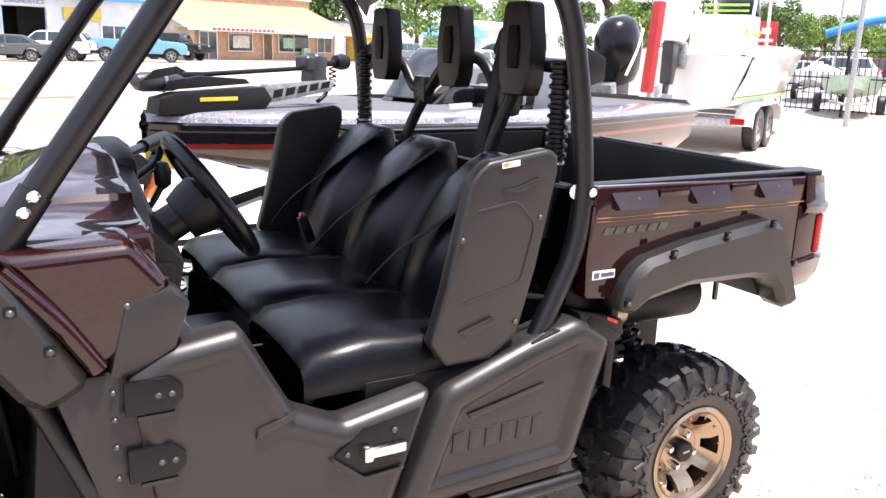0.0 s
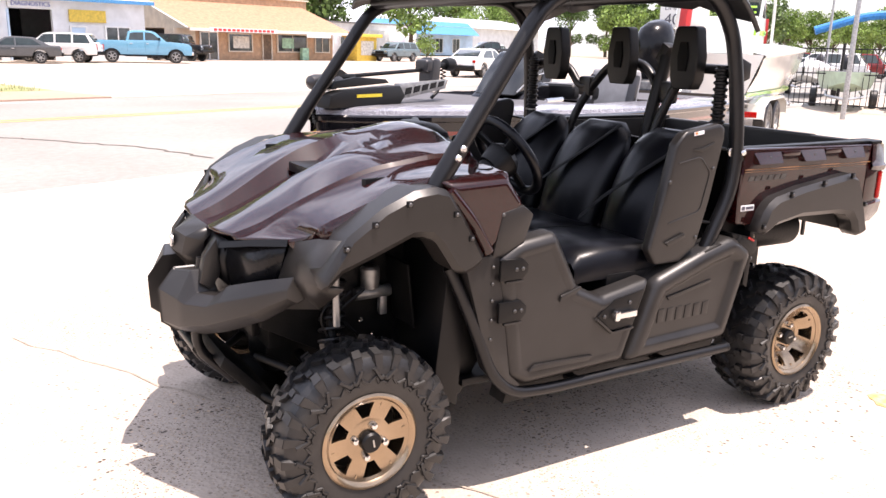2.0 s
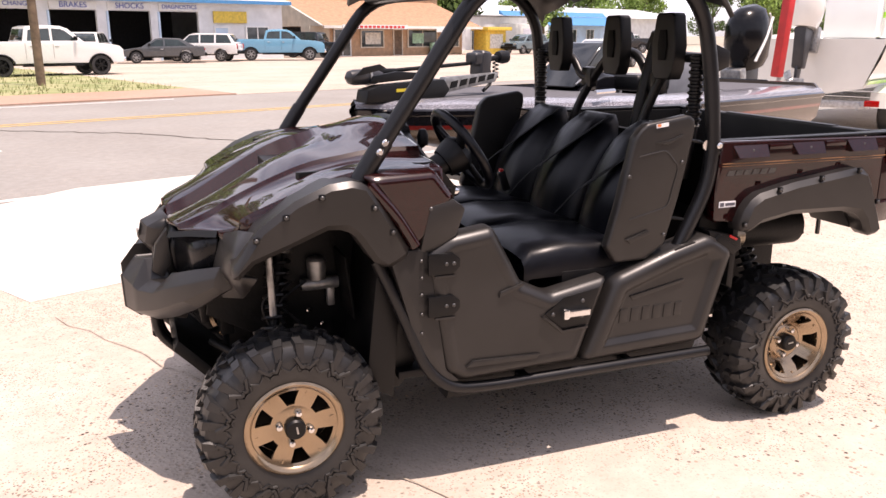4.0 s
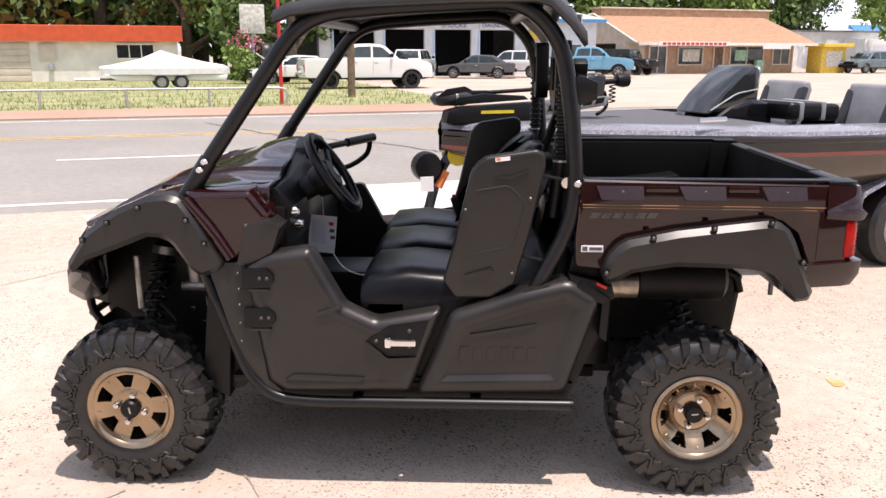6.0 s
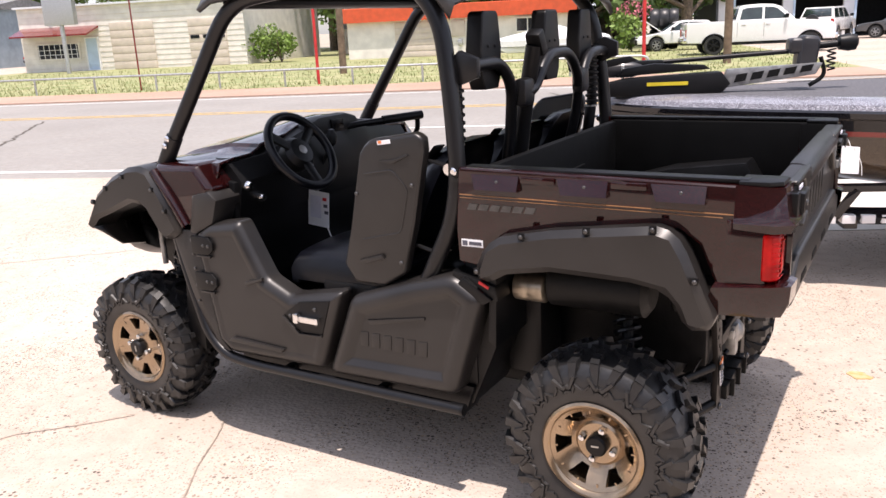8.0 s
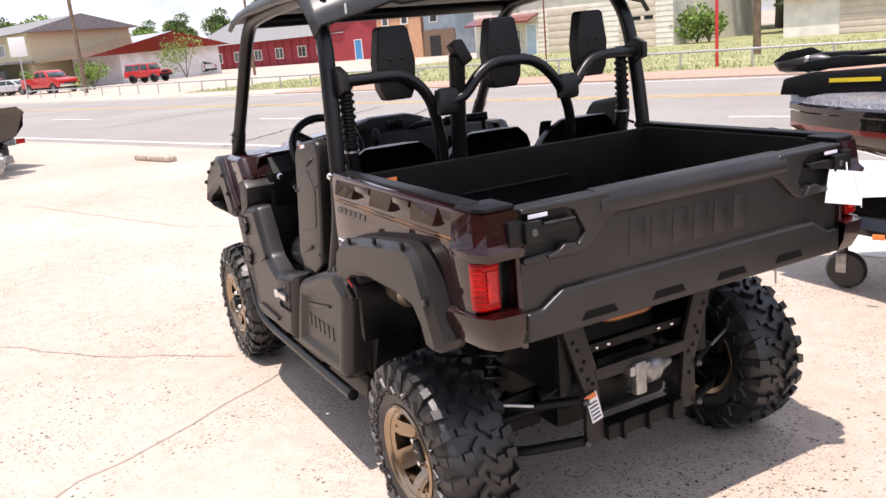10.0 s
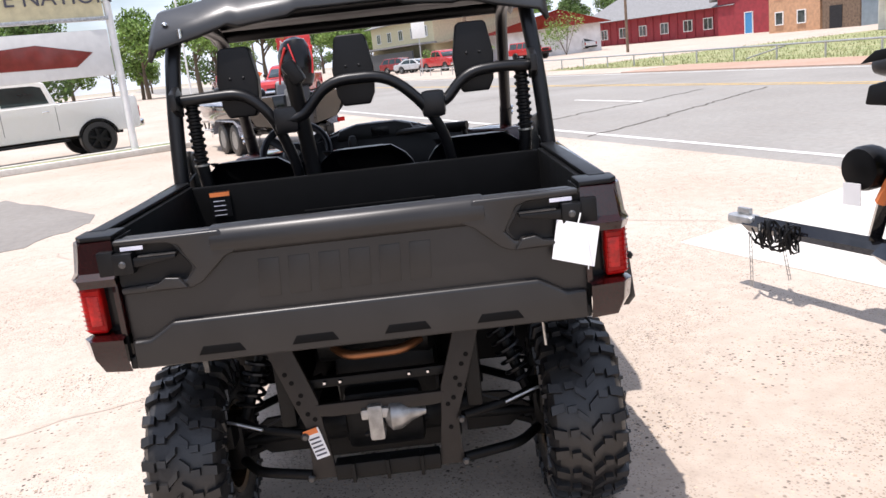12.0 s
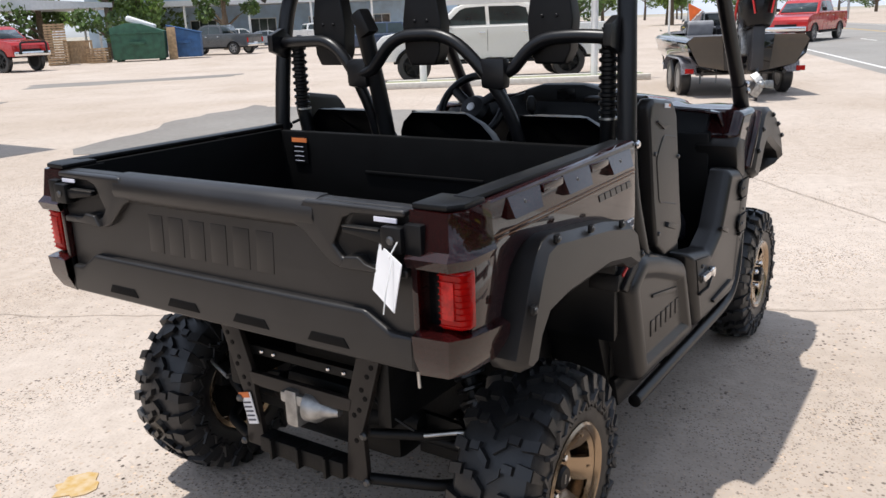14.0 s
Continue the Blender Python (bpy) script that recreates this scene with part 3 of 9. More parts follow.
def make_wheel(x, y, W, hub_in):
    side = -1 if y < 0 else 1
    w = new("wheel")
    w.parent = utv
    w.matrix_basis = Matrix.Translation((x, y, 0.315)) @ Matrix.Rotation(0 if side > 0 else math.pi, 4, "Z") @ Matrix.Rotation(0.7 * x + y, 4, "Y")
    out = W / 2 - 0.012
    part("tyre", tyre_mesh(0.322, W, 0.158), M["rubber"], w, "black knobbly off-road tyre", 30)
    part("rim", rim_mesh(0.166, out, hub_in, W / 2 - 0.02), M["bronze"], w, "bronze cast rim with six windows")
    part("hub_cap", lathe([(0.036, out - hub_in - 0.01), (0.036, out - hub_in + 0.022), (0.030, out - hub_in + 0.03), (0.006, out - hub_in + 0.031)], "y", 24), M["plastic_dark"], w, "black hub cap")
    part("hub_mark", box((0.0, out - hub_in + 0.032, 0.004), (0.026, 0.003, 0.006), 0.001), M["steel"], w)
    for k in range(4):
        a = k * math.pi / 2 + 0.4
        part("lug_nut", lathe([(0.013, -0.01), (0.013, 0.012), (0.010, 0.02), (0.003, 0.023)], "y", 12, (0.055 * math.cos(a), out - hub_in, 0.055 * math.sin(a))), M["chrome"], w)
    for k in range(12 if hub_in > 0.03 else 6):
        a = k * math.pi / (6 if hub_in > 0.03 else 3) + (0.0 if hub_in > 0.03 else 0.525)
        part("rim_notch", box((0.132 * math.cos(a), out - (0.017 if hub_in > 0.03 else hub_in), 0.132 * math.sin(a)), (0.018, 0.006, 0.006), 0.002, Matrix.Rotation(-a, 4, "Y")), M["bronze"], w)
    # near-black disc added to stand in for the shade inside the rim
    part("rim_backing", lathe([(0.142, -0.02), (0.142, -0.03), (0.04, -0.035), (0.04, -0.015)], "y", 32), M["engine"], w, "black disc added behind the rim to darken its windows")
    return w


for x, y, W, hub_in in ((-1.067, -0.665, 0.215, 0.012), (-1.067, 0.665, 0.215, 0.012), (1.075, -0.655, 0.255, 0.06), (1.075, 0.655, 0.255, 0.06)):
    make_wheel(x, y, W, hub_in)


def bolt(x, y, z, axis="y", r=0.011, h=0.008, s=-1, mat="steel", parent=None):
    mat = "bolt_dark" if mat == "steel" else mat
    bm = lathe([(r, 0), (r, s * h * 0.5), (r * 0.6, s * h)], axis, 10, (x, y, z))
    return part("bolt", bm, M[mat], parent or utv)


# frame, floor and underside
part("chassis", box((0.1, 0, 0.33), (1.3, 0.72, 0.05), 0.01), M["engine"], utv, "black underbody pan")
part("floor", box((-0.32, 0, 0.42), (0.72, 1.40, 0.03), 0.006), M["plastic_dark"], utv, "black ribbed floor pan")
part("seat_base", box((0.30, 0, 0.58), (0.66, 1.38, 0.32), 0.02), M["plastic_dark"], utv)
part("firewall", prism([(-0.72, 0.36), (-0.66, 0.36), (-0.50, 0.62), (-0.46, 1.08), (-0.60, 1.10), (-0.66, 0.64)], "y", -0.66, 0.66, 0.01), M["plastic_dark"], utv)
for s in (-1, 1):
    part("inner_wheel_panel", prism([(-1.30, 0.62), (-0.80, 0.34), (-0.68, 0.40), (-0.70, 0.95), (-0.86, 1.02), (-1.25, 0.92)], "y", s * 0.34, s * 0.37, 0.004), M["engine"], utv)
    part("mud_flap", prism([(-0.80, 0.40), (-0.70, 0.34), (-0.66, 0.86), (-0.74, 0.94)], "y", s * 0.36, s * 0.70, 0.006), M["plastic_dark"], utv)
part("engine_block", box((0.98, 0.02, 0.56), (0.46, 0.34, 0.26), 0.04), M["engine"], utv)
part("gearbox", box((1.17, 0.0, 0.44), (0.20, 0.26, 0.2), 0.03), M["engine"], utv)
part("engine_cover", box((0.72, 0.0, 0.62), (0.14, 1.0, 0.42), 0.03), M["plastic_dark"], utv)
tr = box((1.335, -0.02, 0.47), (0.06, 0.05, 0.12), 0.012)
box((1.33, -0.02, 0.50), (0.06, 0.09, 0.035), 0.008, bm=tr)
lathe([(0.03, 0), (0.052, 0.02), (0.05, 0.05), (0.03, 0.08), (0.012, 0.13)], "y", 16, (1.325, 0.01, 0.48), tr)
part("transaxle_housing", tr, M["alu"], utv, "bare cast aluminium axle housing")
part("exhaust_pipe", tube([(1.22, -0.14, 0.69), (1.28, -0.09, 0.675), (1.29, 0.09, 0.68), (1.22, 0.15, 0.69)], 0.016), M["copper"], utv, "heat-tinted copper exhaust pipe")
part("muffler", lathe([(0.055, 0.855), (0.085, 0.865), (0.088, 1.18), (0.06, 1.20)], "x", 24, (0, -0.55, 0.80)), M["engine"], utv, "black muffler under the bed")
part("muffler_shield", lathe([(0.04, 0.745), (0.050, 0.75), (0.052, 0.79), (0.049, 0.80), (0.052, 0.81), (0.052, 0.855), (0.04, 0.86)], "x", 24, (0, -0.60, 0.785)), M["exhaust"], utv, "bare metal exhaust shield")
part("exhaust_tip", tube([(1.19, -0.53, 0.82), (1.25, -0.53, 0.81), (1.27, -0.53, 0.74)], 0.016, bend=0.03), M["engine"], utv)


def coil_shock(a, b, r, name="shock_absorber"):
    a, b = Vector(a), Vector(b)
    body = new(name)
    body.parent = utv
    d = (b - a)
    m = Matrix.Translation(a) @ d.to_track_quat("Z", "Y").to_matrix().to_4x4()
    L = d.length
    turns, n = 9, 9 * 10
    pts = [m @ Vector((r * math.cos(2 * math.pi * k / 10), r * math.sin(2 * math.pi * k / 10), L * (0.14 + 0.66 * k / n))) for k in range(n + 1)]
    part("spring", tube(pts, 0.0075, seg=6, bend=0), M["tube"], body, "black coil spring")
    part("damper", tube([a, b], 0.020, seg=10, bend=0), M["engine"], body)
    part("spring_seat", tube([a.lerp(b, 0.82), a.lerp(b, 0.88)], r + 0.008, seg=14, bend=0), M["steel"], body)


for s in (-1, 1):
    coil_shock((1.12, s * 0.50, 0.40), (1.02, s * 0.33, 0.86), 0.042)
    coil_shock((-1.10, s * 0.50, 0.42), (-1.02, s * 0.36, 0.92), 0.042)
    part("suspension_arm", tube([(1.33, s * 0.245, 0.30), (1.24, s * 0.44, 0.285), (1.08, s * 0.54, 0.27), (0.86, s * 0.24, 0.30)], 0.017, bend=0.05), M["engine"], utv)
    part("suspension_arm", tube([(1.33, s * 0.257, 0.448), (1.24, s * 0.42, 0.44), (1.09, s * 0.54, 0.42), (0.86, s * 0.25, 0.45)], 0.015, bend=0.05), M["engine"], utv)
    part("suspension_arm", tube([(-1.30, s * 0.2, 0.33), (-1.10, s * 0.54, 0.27), (-0.85, s * 0.22, 0.33)], 0.016, bend=0.05), M["engine"], utv)
    part("suspension_arm", tube([(-1.28, s * 0.24, 0.47), (-1.08, s * 0.54, 0.42), (-0.88, s * 0.26, 0.47)], 0.015, bend=0.05), M["engine"], utv)
    part("drive_shaft", tube([(1.2, s * 0.12, 0.40), (1.09, s * 0.56, 0.33)], 0.018, bend=0), M["engine"], utv)
    part("drive_shaft", tube([(-1.07, s * 0.12, 0.40), (-1.07, s * 0.56, 0.33)], 0.02, bend=0), M["engine"], utv)
    part("knuckle", box((1.08, s * 0.54, 0.34), (0.09, 0.07, 0.2), 0.02), M["engine"], utv)
    part("knuckle", box((-1.07, s * 0.54, 0.34), (0.09, 0.07, 0.2), 0.02), M["engine"], utv)
    part("brake_hose", tube([(1.27, s * 0.40, 0.45), (1.24, s * 0.52, 0.48), (1.17, s * 0.56, 0.44), (1.14, s * 0.57, 0.34)], 0.006, bend=0.05, seg=8), M["steel"], utv)
    for z in (0.30, 0.448):
        bolt(1.352, s * 0.25, z, "x", 0.013, 0.012, 1)
    part("brake_caliper", box((1.15, s * 0.545, 0.40), (0.10, 0.05, 0.09), 0.015), M["engine"], utv)
    part("hub_bolt", lathe([(0.028, 0.0), (0.028, s * -0.03), (0.014, s * -0.04)], "y", 14, (1.08, s * 0.51, 0.33)), M["bolt_dark"], utv)
    part("damper_tube", tube([(-1.09, s * 0.53, 0.86), (-1.085, s * 0.53, 0.645)], 0.013, bend=0), M["alu"], utv, "pale grey damper tube under the fender")
part("front_gearbox", box((-1.08, 0, 0.42), (0.26, 0.24, 0.18), 0.04), M["engine"], utv)
vb = lathe([(0.012, 0.0), (0.034, 0.004), (0.036, 0.075), (0.028, 0.085), (0.01, 0.09)], "z", 16, (-1.0, -0.40, 0.72))
lathe([(0.022, -0.07), (0.024, -0.065), (0.024, 0.065), (0.022, 0.07)], "x", 14, (-0.99, -0.40, 0.705), vb)
box((-0.95, -0.40, 0.66), (0.03, 0.03, 0.09), 0.008, bm=vb)
part("brake_cylinder", vb, M["alu"], utv, "small bare metal brake cylinder").location.x = 0.10
for k in range(3):
    part("brake_hose", tube([(-1.05 + 0.05 * k, -0.46, 0.74), (-1.12 + 0.03 * k, -0.45, 0.66), (-1.08 + 0.06 * k, -0.47, 0.56), (-1.12, -0.5, 0.45)], 0.006, bend=0.04, seg=6), M["plastic_dark"], utv)
    bolt(-0.93 + 0.05 * k, -0.385, 0.60 - 0.06 * k, "y", 0.010, 0.01, -1, "chrome")
for s in (-1, 1):
    part("well_panel", box((-0.812, s * 0.47, 0.72), (0.012, 0.17, 0.24), 0.008, Matrix.Rotation(-0.12, 4, "Y")), M["liner"], utv, "black splash panel at the back of the wheel well")
part("skid_plate", prism([(-1.42, 0.46), (-1.22, 0.24), (-0.72, 0.24), (-0.72, 0.27), (-1.2, 0.28), (-1.40, 0.50)], "y", -0.27, 0.27, 0.006), M["engine"], utv)

# rear frame with hitch
# dark mass added so that the space inside the frame reads black
part("underbed_filler", box((0.96, 0, 0.36), (0.46, 0.50, 0.16), 0.03), M["engine"], utv, "black block added to darken the space under the bed")
for s in (-1, 1):
    part("axle_housing", lathe([(0.07, 0), (0.07, 0.10), (0.045, 0.16), (0.03, 0.18)], "y", 16, (1.14, 0.12, 0.40)) if s > 0 else lathe([(0.07, 0), (0.07, -0.10), (0.045, -0.16), (0.03, -0.18)], "y", 16, (1.14, -0.12, 0.40)), M["engine"], utv)
    part("frame_side", box((1.02, s * 0.30, 0.62), (0.60, 0.05, 0.30), 0.01), M["engine"], utv)
hitch = bmesh.new()
for s in (-1, 1):
    prism([(s * 0.335, 0.75), (s * 0.255, 0.75), (s * 0.195, 0.56), (s * 0.188, 0.47), (s * 0.166, 0.29), (s * 0.246, 0.29), (s * 0.240, 0.46), (s * 0.268, 0.54)], "x", 1.325, 1.345, 0.003, hitch)
prism([(-0.205, 0.546), (0.205, 0.546), (0.195, 0.507), (0.15, 0.503), (-0.15, 0.503), (-0.195, 0.507)], "x", 1.327, 1.347, 0.003, hitch)
part("rear_frame", hitch, M["frame"], utv, "brown-grey stamped steel rear frame")
for s in (-1, 1):
    for yy, zz in ((0.285, 0.66), (0.268, 0.63), (0.245, 0.585), (0.256, 0.56), (0.212, 0.50), (0.232, 0.52), (0.214, 0.42)):
        # black disc on the surface, painted as the shade in a hole
        part("hole_shade", lathe([(0.008, 0.0), (0.008, 0.0015), (0.004, 0.0018)], "x", 10, (1.345, s * yy, zz)), M["liner"], utv)
part("frame_rail_inner", box((1.30, 0, 0.605), (0.03, 0.46, 0.03), 0.004), M["engine"], utv)
for yy in (-0.17, -0.12, 0.10, 0.16):
    bolt(1.317, yy, 0.607, "x", 0.007, 0.006, 1, "chrome")
part("exhaust_can", lathe([(0.03, -0.2), (0.075, -0.19), (0.08, 0.17), (0.05, 0.2)], "y", 20, (1.16, 0.0, 0.70)), M["engine"], utv, "black exhaust can above the axle")
for s in (-1, 1):
    part("arm_plate", prism([(s * 0.27, 0.43), (s * 0.42, 0.42), (s * 0.50, 0.36), (s * 0.42, 0.29), (s * 0.27, 0.29)], "x", 1.10, 1.12, 0.006), M["engine"], utv)
    part("brake_line", tube([(1.30, s * 0.20, 0.62), (1.31, s * 0.28, 0.52), (1.29, s * 0.38, 0.47)], 0.004, bend=0.04, seg=6), M["plastic_dark"], utv)
part("drain_pipe", tube([(1.33, 0.06, 0.54), (1.35, 0.02, 0.46), (1.33, -0.06, 0.42)], 0.008, bend=0.04, seg=8), M["plastic_dark"], utv)
rec = box((1.335, 0, 0.315), (0.06, 0.34, 0.055), 0.008)
for yy in (-0.11, 0.0, 0.11):
    box((1.355, yy, 0.315), (0.05, 0.012, 0.066), 0.003, bm=rec)
part("hitch_receiver", rec, M["engine"], utv, "black hitch receiver bar")
lab = part("warning_label", box((1.351, -0.215, 0.42), (0.003, 0.045, 0.105), 0, Matrix.Rotation(0.25, 4, "X")), M["paper"], utv, "small printed warning label")
part("label_band", box((1.3535, -0.232, 0.462), (0.003, 0.046, 0.018), 0, Matrix.Rotation(0.25, 4, "X")), M["orange"], lab)
for k in range(5):
    part("print_bar", box((1.3535, -0.222 + 0.004 * k, 0.438 - 0.014 * k), (0.002, 0.034, 0.005), 0, Matrix.Rotation(0.25, 4, "X")), M["ink"], lab)

# side panels, doors, sills
for s in (-1, 1):
    def Y(a):
        return s * a
    outer = [(-0.60, 0.885), (-0.51, 0.935), (-0.352, 0.957), (-0.235, 0.74), (-0.12, 0.685), (0.122, 0.728), (0.005, 0.405), (-0.46, 0.395), (-0.53, 0.44)]
    door = part("door", moulded(outer, "y", [(0, Y(0.70)), (0, Y(0.752)), (0.004, Y(0.764)), (0.014, Y(0.776)), (0.028, Y(0.785)), (0.040, Y(0.787)), (0.052, Y(0.782))], 0.022), M["plastic"], utv, "black textured plastic door")
    part("door_ridge", prism([(-0.46, 0.455), (-0.18, 0.45), (-0.16, 0.468), (-0.43, 0.478)], "y", Y(0.78), Y(0.795), 0.006), M["plastic"], door)
    part("door_ridge", prism([(-0.335, 0.70), (-0.24, 0.735), (-0.24, 0.748), (-0.33, 0.722)], "y", Y(0.78), Y(0.793), 0.005), M["plastic"], door)
    part("latch_pocket", prism([(-0.15, 0.615), (-0.07, 0.672), (0.078, 0.695), (0.03, 0.555), (-0.075, 0.55)], "y", Y(0.780), Y(0.7895), 0.004), M["plastic_dark"], door)
    part("latch_lip", prism([(-0.15, 0.61), (-0.075, 0.548), (0.03, 0.553), (0.03, 0.545), (-0.08, 0.538), (-0.16, 0.605)], "y", Y(0.78), Y(0.797), 0.002), M["plastic"], door)
    la = part("latch", box((-0.028, Y(0.80), 0.612), (0.115, 0.022, 0.026), 0.006), M["chrome"], door, "chrome paddle latch")
    part("latch_knob", box((-0.072, Y(0.805), 0.614), (0.025, 0.026, 0.04), 0.008), M["chrome"], door)
    for bx, bz in ((-0.117, 0.612), (0.005, 0.652), (0.005, 0.594)):
        bolt(bx, Y(0.79), bz, "y", 0.008, 0.006, s, "steel", door)
    for z in (0.845, 0.695):
        h = part("hinge", prism([(-0.60, z - 0.035), (-0.51, z - 0.035), (-0.485, z - 0.012), (-0.485, z + 0.016), (-0.51, z + 0.038), (-0.60, z + 0.038)], "y", Y(0.782), Y(0.795), 0.003), M["plastic_dark"], door, "black bolted hinge plate")
        for hx in (-0.535, -0.508):
            bolt(hx, Y(0.795), z + 0.002, "y", 0.007, 0.005, s, "steel", h)
        part("hinge_foot", box((-0.54, Y(0.79), z - 0.043), (0.075, 0.012, 0.008), 0.002), M["plastic"], h)
    # pillar behind the front wheel that carries the door
    part("door_post", prism([(-0.735, 0.90), (-0.59, 0.90), (-0.525, 0.45), (-0.47, 0.40), (-0.54, 0.385), (-0.61, 0.47)], "y", Y(0.69), Y(0.772), 0.010), M["plastic"], utv, "black plastic post at the front of the door")
    for bz in (0.86, 0.80, 0.74, 0.67, 0.6):
        bolt(-0.618, Y(0.775), bz, "y", 0.006, 0.005, s)
    cheek = part("side_panel", moulded([(0.155, 0.715), (0.42, 0.805), (0.585, 0.848), (0.70, 0.775), (0.585, 0.405), (0.022, 0.390)], "y",
                                       [(0, Y(0.66)), (0, Y(0.742)), (0.004, Y(0.757)), (0.014, Y(0.771)), (0.030, Y(0.780)), (0.052, Y(0.782)), (0.062, Y(0.778)), (0.076, Y(0.763)), (0.084, Y(0.761))], 0.035), M["plastic"], utv, "black moulded plastic panel below the seat")
    part("field_ridge", prism([(0.24, 0.618), (0.47, 0.668), (0.47, 0.680), (0.225, 0.636)], "y", Y(0.757), Y(0.768), 0.004), M["plastic"], cheek)
    for k in range(6):
        part("emblem_bar", prism([(0.185 + 0.05 * k, 0.530), (0.220 + 0.05 * k, 0.531), (0.224 + 0.05 * k, 0.588), (0.189 + 0.05 * k, 0.585)], "y", Y(0.757), Y(0.7645), 0.003), M["plastic"], cheek)
    part("panel_step", prism([(0.585, 0.80), (0.70, 0.755), (0.735, 0.775), (0.63, 0.845)], "y", Y(0.68), Y(0.768), 0.008), M["plastic_dark"], cheek)
    part("side_bar", tube([(-0.76, Y(0.72), 0.86), (-0.70, Y(0.745), 0.72), (-0.60, Y(0.765), 0.46), (-0.51, Y(0.765), 0.375), (-0.36, Y(0.765), 0.36), (0.60, Y(0.765), 0.36)], 0.0215, bend=0.12, seg=14), M["tube"], utv, "black tubular rock slider")
    part("bar_cap", lathe([(0.022, 0), (0.022, 0.012), (0.012, 0.014)], "x", 14, (0.60, Y(0.765), 0.36)), M["plastic_dark"], utv)
    for bx in (-0.2, 0.25):
        part("bar_bracket", box((bx, Y(0.71), 0.36), (0.04, 0.11, 0.02), 0.004), M["tube"], utv)
    part("sill", prism([(-0.50, 0.30), (0.58, 0.31), (0.62, 0.42), (-0.46, 0.44)], "y", Y(0.60), Y(0.70), 0.01), M["plastic_dark"], utv)
    # panel behind the cab, dark gap with air intake
    part("rear_inner_panel", prism([(0.60, 0.34), (0.72, 0.62), (0.735, 0.92), (0.60, 0.92), (0.50, 0.40)], "y", Y(0.40), Y(0.68), 0.01), M["plastic_dark"], utv)
    part("fuel_flap", prism([(0.58, 0.86), (0.74, 0.82), (0.75, 0.77), (0.68, 0.76), (0.60, 0.80)], "y", Y(0.66), Y(0.755), 0.008), M["plastic_dark"], utv)
    part("reflector", box((0.70, Y(0.757), 0.822), (0.04, 0.006, 0.010), 0.002, Matrix.Rotation(0.45, 4, "Y")), M["red"], utv, "small red side reflector")

# front bodywork
def crease(pts):
    """A broad flat ridge, then a sharp step down to the outer plane."""
    p = list(pts)
    (y3, z3), (y4, z4), (y5, z5) = p[3], p[4], p[5]
    edge = y3 + 0.80 * (y5 - y3)
    top = z3 + (z5 - z3) * 0.55 + 0.006
    out = p[:4] + [(y3 + 0.3 * (y5 - y3), z3 + (top - z3) * 0.4 + 0.002), (edge, top), (edge + 0.014, top - 0.014), (y5 + 0.02, z5 - 0.002)]
    return out + p[6:]


def hood_row(x, pts, sweep=0.0):
    pts = crease(pts)
    half = [(x + max(0.0, y - 0.27) * sweep, y, z) for y, z in pts]
    return [(px, -py, pz) for px, py, pz in half[::-1]] + half[1:]


hood_rows = [
    hood_row(-1.405, [(0, 0.915), (0.07, 0.918), (0.10, 0.935), (0.16, 0.940), (0.27, 0.925), (0.36, 0.945), (0.45, 0.955), (0.53, 0.965), (0.56, 0.94)], 0.55),
    hood_row(-1.31, [(0, 0.935), (0.07, 0.938), (0.10, 0.975), (0.17, 0.985), (0.29, 0.968), (0.40, 0.985), (0.49, 0.98), (0.59, 0.985), (0.63, 0.94)], 0.35),
    hood_row(-1.18, [(0, 0.985), (0.08, 0.990), (0.12, 1.045), (0.19, 1.055), (0.30, 1.030), (0.43, 1.035), (0.55, 1.03), (0.65, 1.03), (0.69, 0.95)]),
    hood_row(-1.04, [(0, 1.055), (0.09, 1.055), (0.14, 1.125), (0.21, 1.132), (0.31, 1.090), (0.46, 1.095), (0.58, 1.10), (0.68, 1.095), (0.715, 1.03)]),
    hood_row(-0.92, [(0, 1.120), (0.10, 1.110), (0.16, 1.175), (0.23, 1.18), (0.32, 1.125), (0.47, 1.135), (0.60, 1.145), (0.69, 1.14), (0.72, 1.08)]),
    hood_row(-0.80, [(0, 1.195), (0.11, 1.180), (0.17, 1.205), (0.25, 1.20), (0.34, 1.155), (0.48, 1.16), (0.60, 1.17), (0.69, 1.165), (0.72, 1.10)]),
    hood_row(-0.68, [(0, 1.250), (0.12, 1.240), (0.18, 1.235), (0.26, 1.22), (0.35, 1.175), (0.48, 1.175), (0.60, 1.175), (0.69, 1.165), (0.72, 1.10)]),
    hood_row(-0.58, [(0, 1.275), (0.13, 1.265), (0.19, 1.250), (0.27, 1.225), (0.36, 1.18), (0.48, 1.175), (0.60, 1.17), (0.68, 1.16), (0.71, 1.09)]),
    hood_row(-0.51, [(0, 1.272), (0.13, 1.262), (0.19, 1.250), (0.27, 1.225), (0.36, 1.18), (0.48, 1.175), (0.60, 1.17), (0.68, 1.16), (0.71, 1.09)]),
]


def flow(rows, steps=5):
    """Rows drawn smoothly through the given ones."""
    out = []
    for i in range(len(rows) - 1):
        q = [rows[max(i - 1, 0)], rows[i], rows[i + 1], rows[min(i + 2, len(rows) - 1)]]
        for k in range(steps):
            t = k / steps
            row = []
            for a, b, c, d in zip(*q):
                a, b, c, d = Vector(a), Vector(b), Vector(c), Vector(d)
                row.append(tuple(0.5 * (2 * b + (c - a) * t + (2 * a - 5 * b + 4 * c - d) * t * t + (3 * b - a - 3 * c + d) * t ** 3)))
            out.append(row)
    return out + [rows[-1]]


